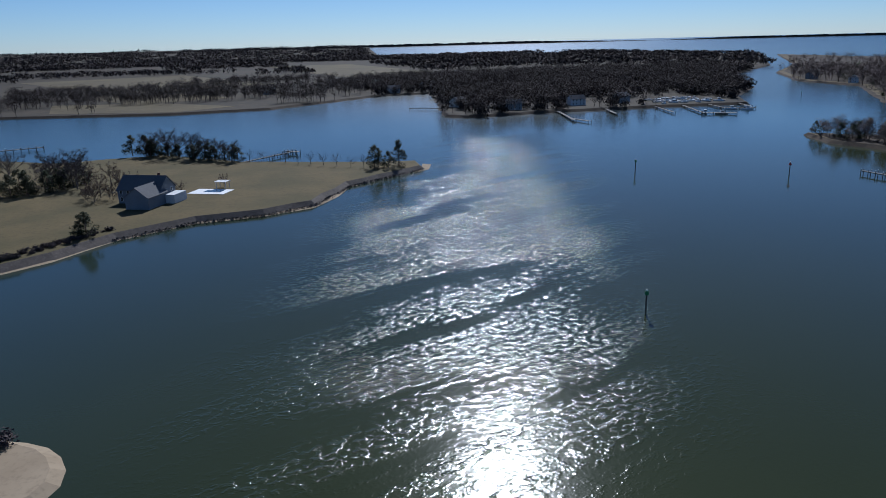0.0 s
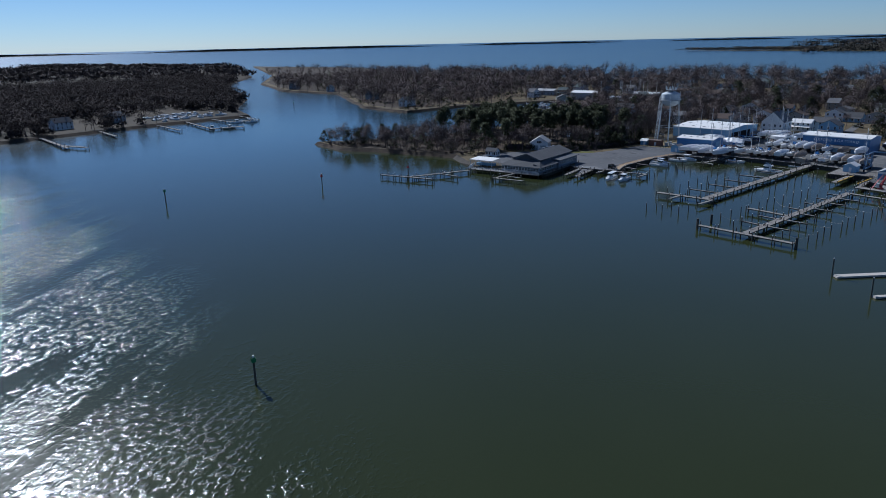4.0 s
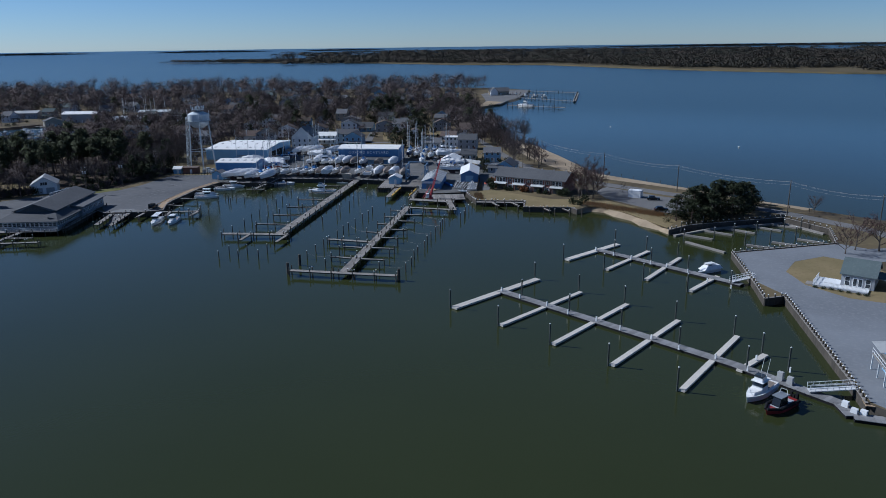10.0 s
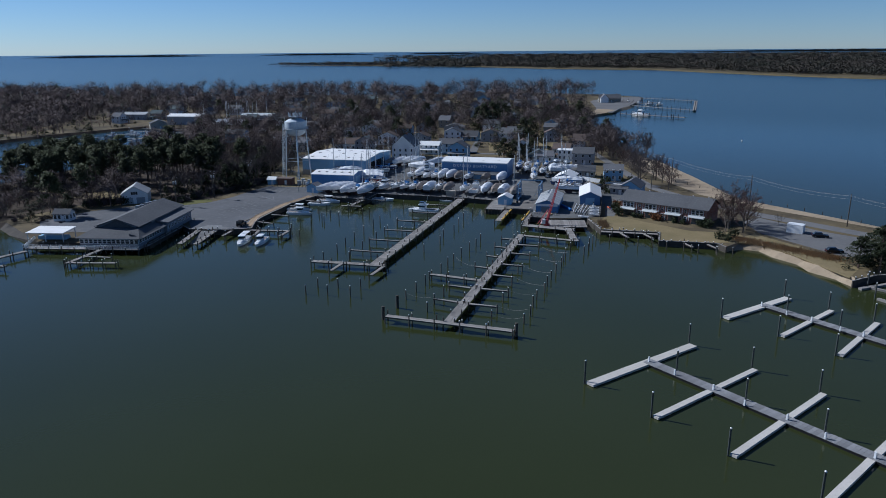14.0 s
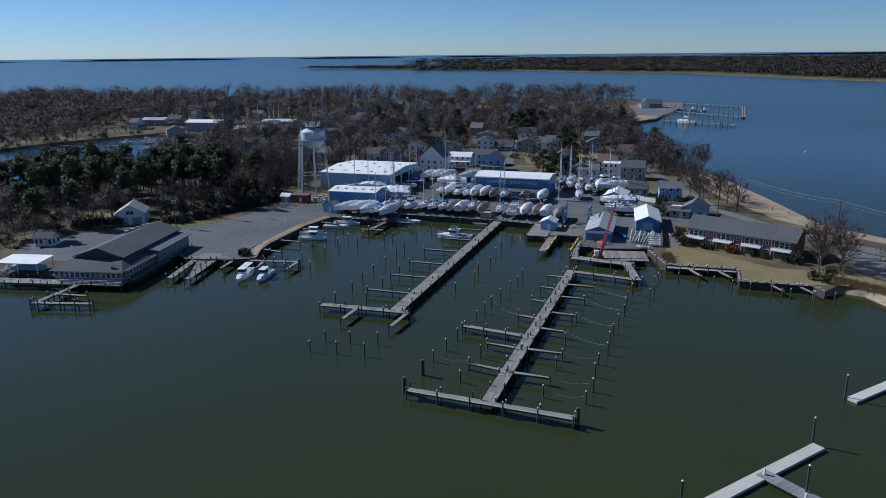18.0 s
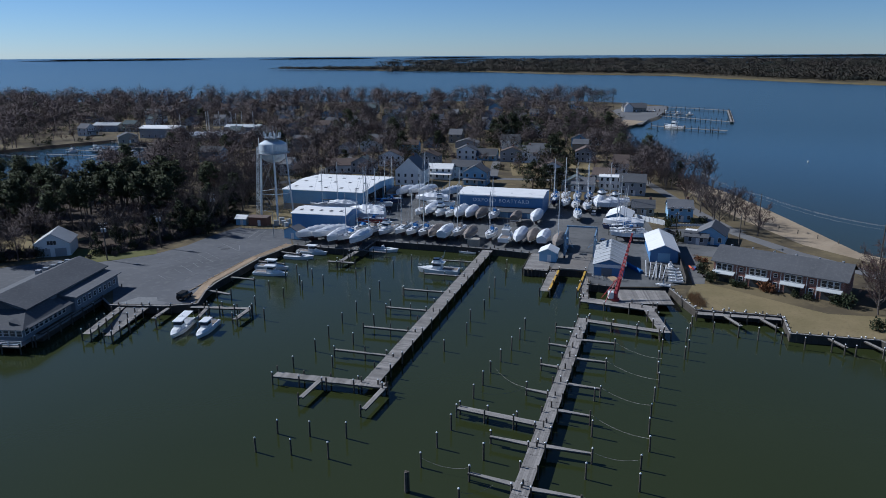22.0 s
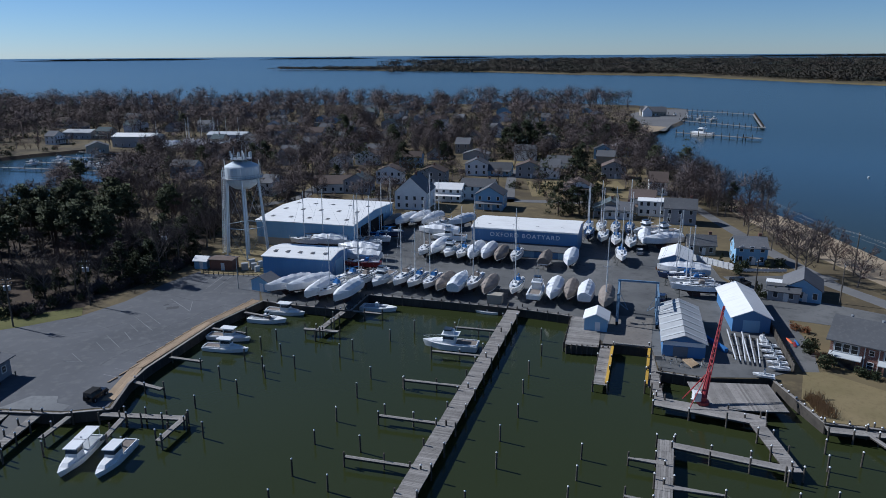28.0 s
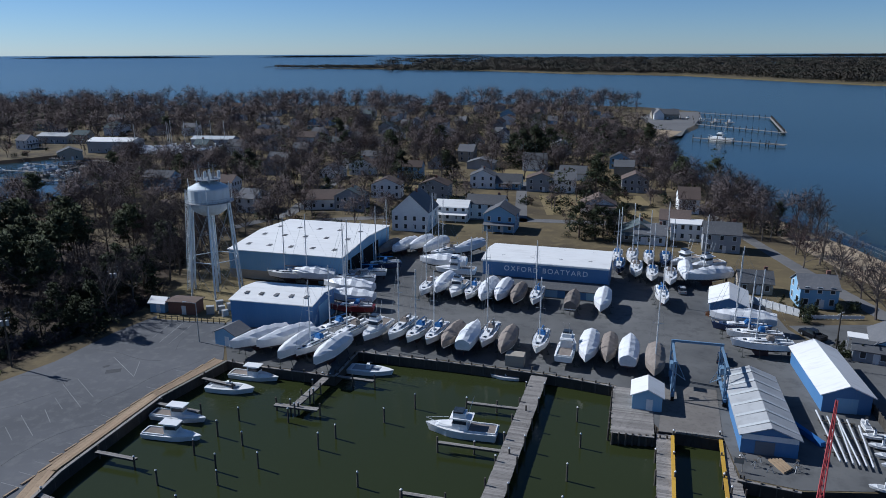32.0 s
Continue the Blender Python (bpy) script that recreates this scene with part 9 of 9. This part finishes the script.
def riprap(name, label, pts, n, seed=2, z=0.3):
    r = np.random.default_rng(seed)
    out = []
    seg = [math.hypot(q[0] - p[0], q[1] - p[1]) for p, q in zip(pts, pts[1:])]
    for _ in range(n):
        u = r.uniform(0, sum(seg))
        k = 0
        while u > seg[k]:
            u -= seg[k]
            k += 1
        t = u / seg[k]
        c = np.array([pts[k][0] + (pts[k + 1][0] - pts[k][0]) * t + r.normal(0, 0.7), pts[k][1] + (pts[k + 1][1] - pts[k][1]) * t + r.normal(0, 0.7), z + r.uniform(-0.3, 0.3)])
        v = c + r.normal(0, 1, (4, 3)) * 0.26
        out += [(v[0], v[1], v[2]), (v[0], v[2], v[3]), (v[0], v[3], v[1]), (v[1], v[3], v[2])]
    return solo(name, tri_mesh(name, np.array(out), STONE), STONE, label, "stones", kind="stuff")


riprap("riprap", "dark stone revetment round the point", [(-165, -104.5), (-178, -82), (-180, -60), (-188, -42), (-219, -24), (-245, 14)], 1500)
strand_line = [(-138, -133, 2.6), (-148, -119, 2.4), (-164.5, -104.6, 1.4), (-177.4, -82.5, 0.6), (-179.6, -60.5, 0.8), (-187.6, -42.5, 2.6), (-204, -32, 3.2), (-219, -25, 2.6), (-234, -4, 1.0), (-246, 15.5, 3.0), (-258, 19.5, 3.2)]
edge_in, edge_out = [], []
for k, (x, y, w) in enumerate(strand_line):
    p, q = strand_line[max(0, k - 1)], strand_line[min(len(strand_line) - 1, k + 1)]
    d = Vector((q[1] - p[1], p[0] - q[0])).normalized()
    edge_in.append((x - d.x * 2, y - d.y * 2, 0.45))
    edge_out.append((x + d.x * w, y + d.y * w, -0.12))
n = len(strand_line)
solo("strand", MB().add(edge_in + edge_out, [(k, n + k, n + k + 1, k + 1) for k in range(n - 1)]), SAND, "narrow pale sand strand below the stone revetment", "beach", kind="structure")
dock("private_dock", "thin private pier on the far side of the point", [((-294, -65), (-321, -36), 1.6, 4, "cross"), ((-318, -34), (-325, -40), 2.4, 3, "long")], z=1.4)
dock("private_dock", "thin private pier reaching into the side creek", [((-398, -200), (-407, -174), 1.6, 4, "cross")], z=1.4)
for runs in ([((-447, 177.6), (-383, 159.6), 2.2, 9, "cross"), ((-395, 163.5), (-373, 166), 2.4, 7, "long")], [((-443, 217), (-407, 205.7), 2.0, 9, "cross")], [((-440, 259.4), (-394, 246), 1.8, 9, "cross")],
             [((-438, 283.5), (-379.5, 260.7), 2.0, 10, "cross"), ((-381, 260), (-370, 281), 3.0, 8, "long")], [((-434, 305), (-404, 297), 1.8, 10, "cross"), ((-407, 296), (-395, 318), 2.6, 8, "long")],
             [((-430, 330), (-405, 322), 1.8, 10, "cross")]):
    dock("far_dock", "thin grey pier on the wooded shore", runs, z=1.3, group="far piers")
dock("far_dock", "row of bare piles of an old pier", [((-533.5, 80.4), (-517.7, 105.4), 0.8, 3.0, "long")], z=1.3, group="far piers")
for k in range(22):
    copy_thing(db if k % 2 else cb, pose(-450 - 13 * (k % 4) + r4.uniform(-4, 4), 276 + 2.5 * k, 1.9, 0, 0, r4.uniform(0, 180)))
for x, y, rz in ((-401, 301.5, 60), (-393, 309, 60), (-377, 274, 62), (-386, 266.5, -20), (-400, 313, 60)):
    copy_thing(cb, pose(x, y, 0.1, 0, 0, rz))
for k, (x, y) in enumerate(((-470, 150), (-480, 210), (-485, 255), (-520, 120), (-790, -20), (-720, 110), (-640, 600), (-560, 580), (-430, 500), (-352, 452), (-700, 660), (-770, 160), (-860, 120))):
    house("white house among bare trees on the far bank" if k % 2 else "grey house among bare trees on the far bank", x, y, 70 + 20 * (k % 4), 13, 9, 5.2, 3, SIDING if k % 2 else SIDING_GREY, MID_ROOF, "x", 2, 4, True)

# ---- distant woods ----
r5 = np.random.default_rng(91)


def puff_models(seed, n, H, W, tris, size):
    r = np.random.default_rng(seed)
    out = []
    for _ in range(n):
        d = r.normal(0, 1, (tris, 3))
        d /= np.linalg.norm(d, axis=1)[:, None]
        d[:, 2] = np.abs(d[:, 2])
        p = d * [W, W, H * 0.62] * r.uniform(0.55, 1.0, (tris, 1)) + [0, 0, H * 0.34]
        out.append(p[:, None, :] + r.normal(0, size, (tris, 3, 3)))
    return out


def bushy(x, y, s=0.004):
    return noise.noise(Vector((x * s, y * s, 3.3)))


near_w, far_w = [], []
while len(near_w) < 3600:
    x, y = r5.uniform(-1050, -440), r5.uniform(-320, 760)
    marsh = y < 40 and x > -705
    yard = x > -505 and 266 < y < 336
    if not yard and inside((x, y), MAIN) and (y > 85 and x > -720 - 0.2 * y and bushy(x, y, 0.011) > -0.3 or bushy(x, y) > (-0.34 if x < -705 else 0.0)) and (not marsh or r5.random() < 0.12):
        near_w.append((x, y))
near_w += [(-652 + r5.normal(0, 9), 2 + r5.normal(0, 11)) for _ in range(26)]
while len(far_w) < 6200:
    t = r5.uniform(0, 1) ** 0.8
    x, y = -900 - 1700 * t, r5.uniform(-1700, 1250)
    if inside((x, y), MAIN) and bushy(x, y, 0.0022) > -0.3 and not (-2100 < x < -1180 and 90 < y < 300) and not (-1500 < x < -900 and -420 < y < 0):
        far_w.append((x, y))
NEAR_BARE = [low_bare(s, 14.0, 110, 0.38, 0.016) for s in range(60, 64)]
wood_stuff("creek_woods", "leafless woods along the far bank of the creek", near_w, NEAR_BARE, FAR_BARE, seed=6, scale=(0.7, 1.2), grow=1.1)
wood_stuff("mainland_woods", "brown winter woods of the mainland", far_w, puff_models(70, 4, 13, 13, 30, 2.2), FAR_BARE, seed=7, scale=(0.7, 1.15))
wood_stuff("creek_thicket", "dense dark thicket under the creek woods", [p for p in near_w if p[1] > 85][::2], [bush_mesh(s, 6.0, 90, 0.16) for s in (64, 65)], FAR_BARE, seed=8, scale=(0.7, 1.2))


def woods_on_sheet(name, label, spots, models, material, seed, scale):
    """Woods whose floor follows the lifted sheet of the far distance."""
    r = np.random.default_rng(seed)
    out, nrm = [], []
    shade = [crown_normals(m, [0, 0, 0], seed=k, rough=0.2) for k, m in enumerate(models)]
    for k, (x, y) in enumerate(spots):
        s = r.uniform(*scale)
        out.append(models[k % len(models)] * [s, s, s * r.uniform(0.7, 1.1)] + [x, y, sea_level(math.hypot(x, y - 60)) + 1.6])
        nrm.append(shade[k % len(models)])
    return solo(name, tri_mesh(name, np.concatenate(out), material, np.concatenate(nrm)), material, label, "woods", kind="stuff")


shore_w = []
while len(shore_w) < 3600:
    x, y = r5.uniform(-790, 1500), r5.uniform(850, 2730)
    if inside((x, y), FAR) and (bushy(x, y, 0.005) > -0.2 or y > 2300) and (inside((x - 30, y - 55), FAR) or x < 0):
        shore_w.append((x, y))
woods_on_sheet("far_shore_woods", "dark pine woods on the far shore of the bay", shore_w, puff_models(71, 4, 12, 17, 60, 1.9), FAR_PINE, 8, (0.6, 1.1))
cape_w = []
while len(cape_w) < 420:
    x, y = r5.uniform(-790, 260), r5.uniform(2000, 2730)
    if inside((x, y), FAR):
        cape_w.append((x, y))
woods_on_sheet("cape_woods", "low scrubby woods on the far cape", cape_w, puff_models(72, 4, 11, 13, 80, 1.15), FAR_PINE, 9, (0.35, 0.7))
back_w = []
while len(back_w) < 3400:
    a, rad = radians(r5.uniform(-52, 8)), r5.uniform(2250, 3950)
    x, y = -math.sin(a) * rad, 60 + math.cos(a) * rad
    if bushy(x, y, 0.003) > -0.42 and r5.random() < (9 - math.degrees(a)) / 12:
        back_w.append((x, y))
woods_on_sheet("far_inland_woods", "brown and green woods stretching away beyond the far shore", back_w, puff_models(73, 4, 10, 40, 60, 3.0), FAR_PINE, 10, (0.7, 1.0))
# the mainland goes on to the western horizon
mb, n, radii = MB(), 40, [2250, 2700, 3200, 3700, 4200, 4600, 4800]
grid = [[(-math.sin(radians(80.5 + 62 * k / n)) * r, 60 + math.cos(radians(80.5 + 62 * k / n)) * r, sea_level(r) + 1.9) for k in range(n + 1)] for r in radii]
mb.add([p for row in grid for p in row], [(j * (n + 1) + k, j * (n + 1) + k + 1, (j + 1) * (n + 1) + k + 1, (j + 1) * (n + 1) + k) for j in range(len(radii) - 1) for k in range(n)])
solo("ground_west_horizon", mb, FIELD, "dark wooded mainland running to the horizon", "ground", kind="structure")
west_w = []
while len(west_w) < 2600:
    a, rad = radians(r5.uniform(81, 142)), r5.uniform(2250, 4780)
    west_w.append((-math.sin(a) * rad, 60 + math.cos(a) * rad))
woods_on_sheet("western_woods", "dark brown woods reaching the western horizon", west_w, puff_models(74, 4, 10, 38, 44, 3.0), FAR_BARE, 11, (0.7, 1.1))
lift = 38.0 * ((4400 - 2400) / 2450.0) ** 1.6
for k, (a0, a1, h) in enumerate(((34, 58, 12), (58, 100, 16), (20, 33, 9), (8, 17, 8), (-1, 6, 7), (-62, -14, 12))):
    mb, n = MB(), max(8, int((a1 - a0) * 5))
    lo, hi = [], []
    for j in range(n + 1):
        a = radians(a0 + (a1 - a0) * j / n)
        env = min(1.0, 4 * j / n, 4 * (n - j) / n)
        for dr, lst in ((0, lo), (40, hi)):
            rad = 4400 + dr
            lst.append(((-math.sin(a) * rad, 60 + math.cos(a) * rad), 0.5 + env * h * r5.uniform(0.55, 1.0)))
    for j in range(n):
        f0, f1, b0, b1 = lo[j], lo[j + 1], hi[j], hi[j + 1]
        mb.hexa([(*f0[0], lift - 1), (*f1[0], lift - 1), (*b1[0], lift - 1), (*b0[0], lift - 1)], [(*f0[0], lift + f0[1]), (*f1[0], lift + f1[1]), (*b1[0], lift + b1[1]), (*b0[0], lift + b0[1])])
    solo("horizon_shore", mb, FAR_PINE, "thin dark wooded shore on the horizon", "backdrop", kind="structure")
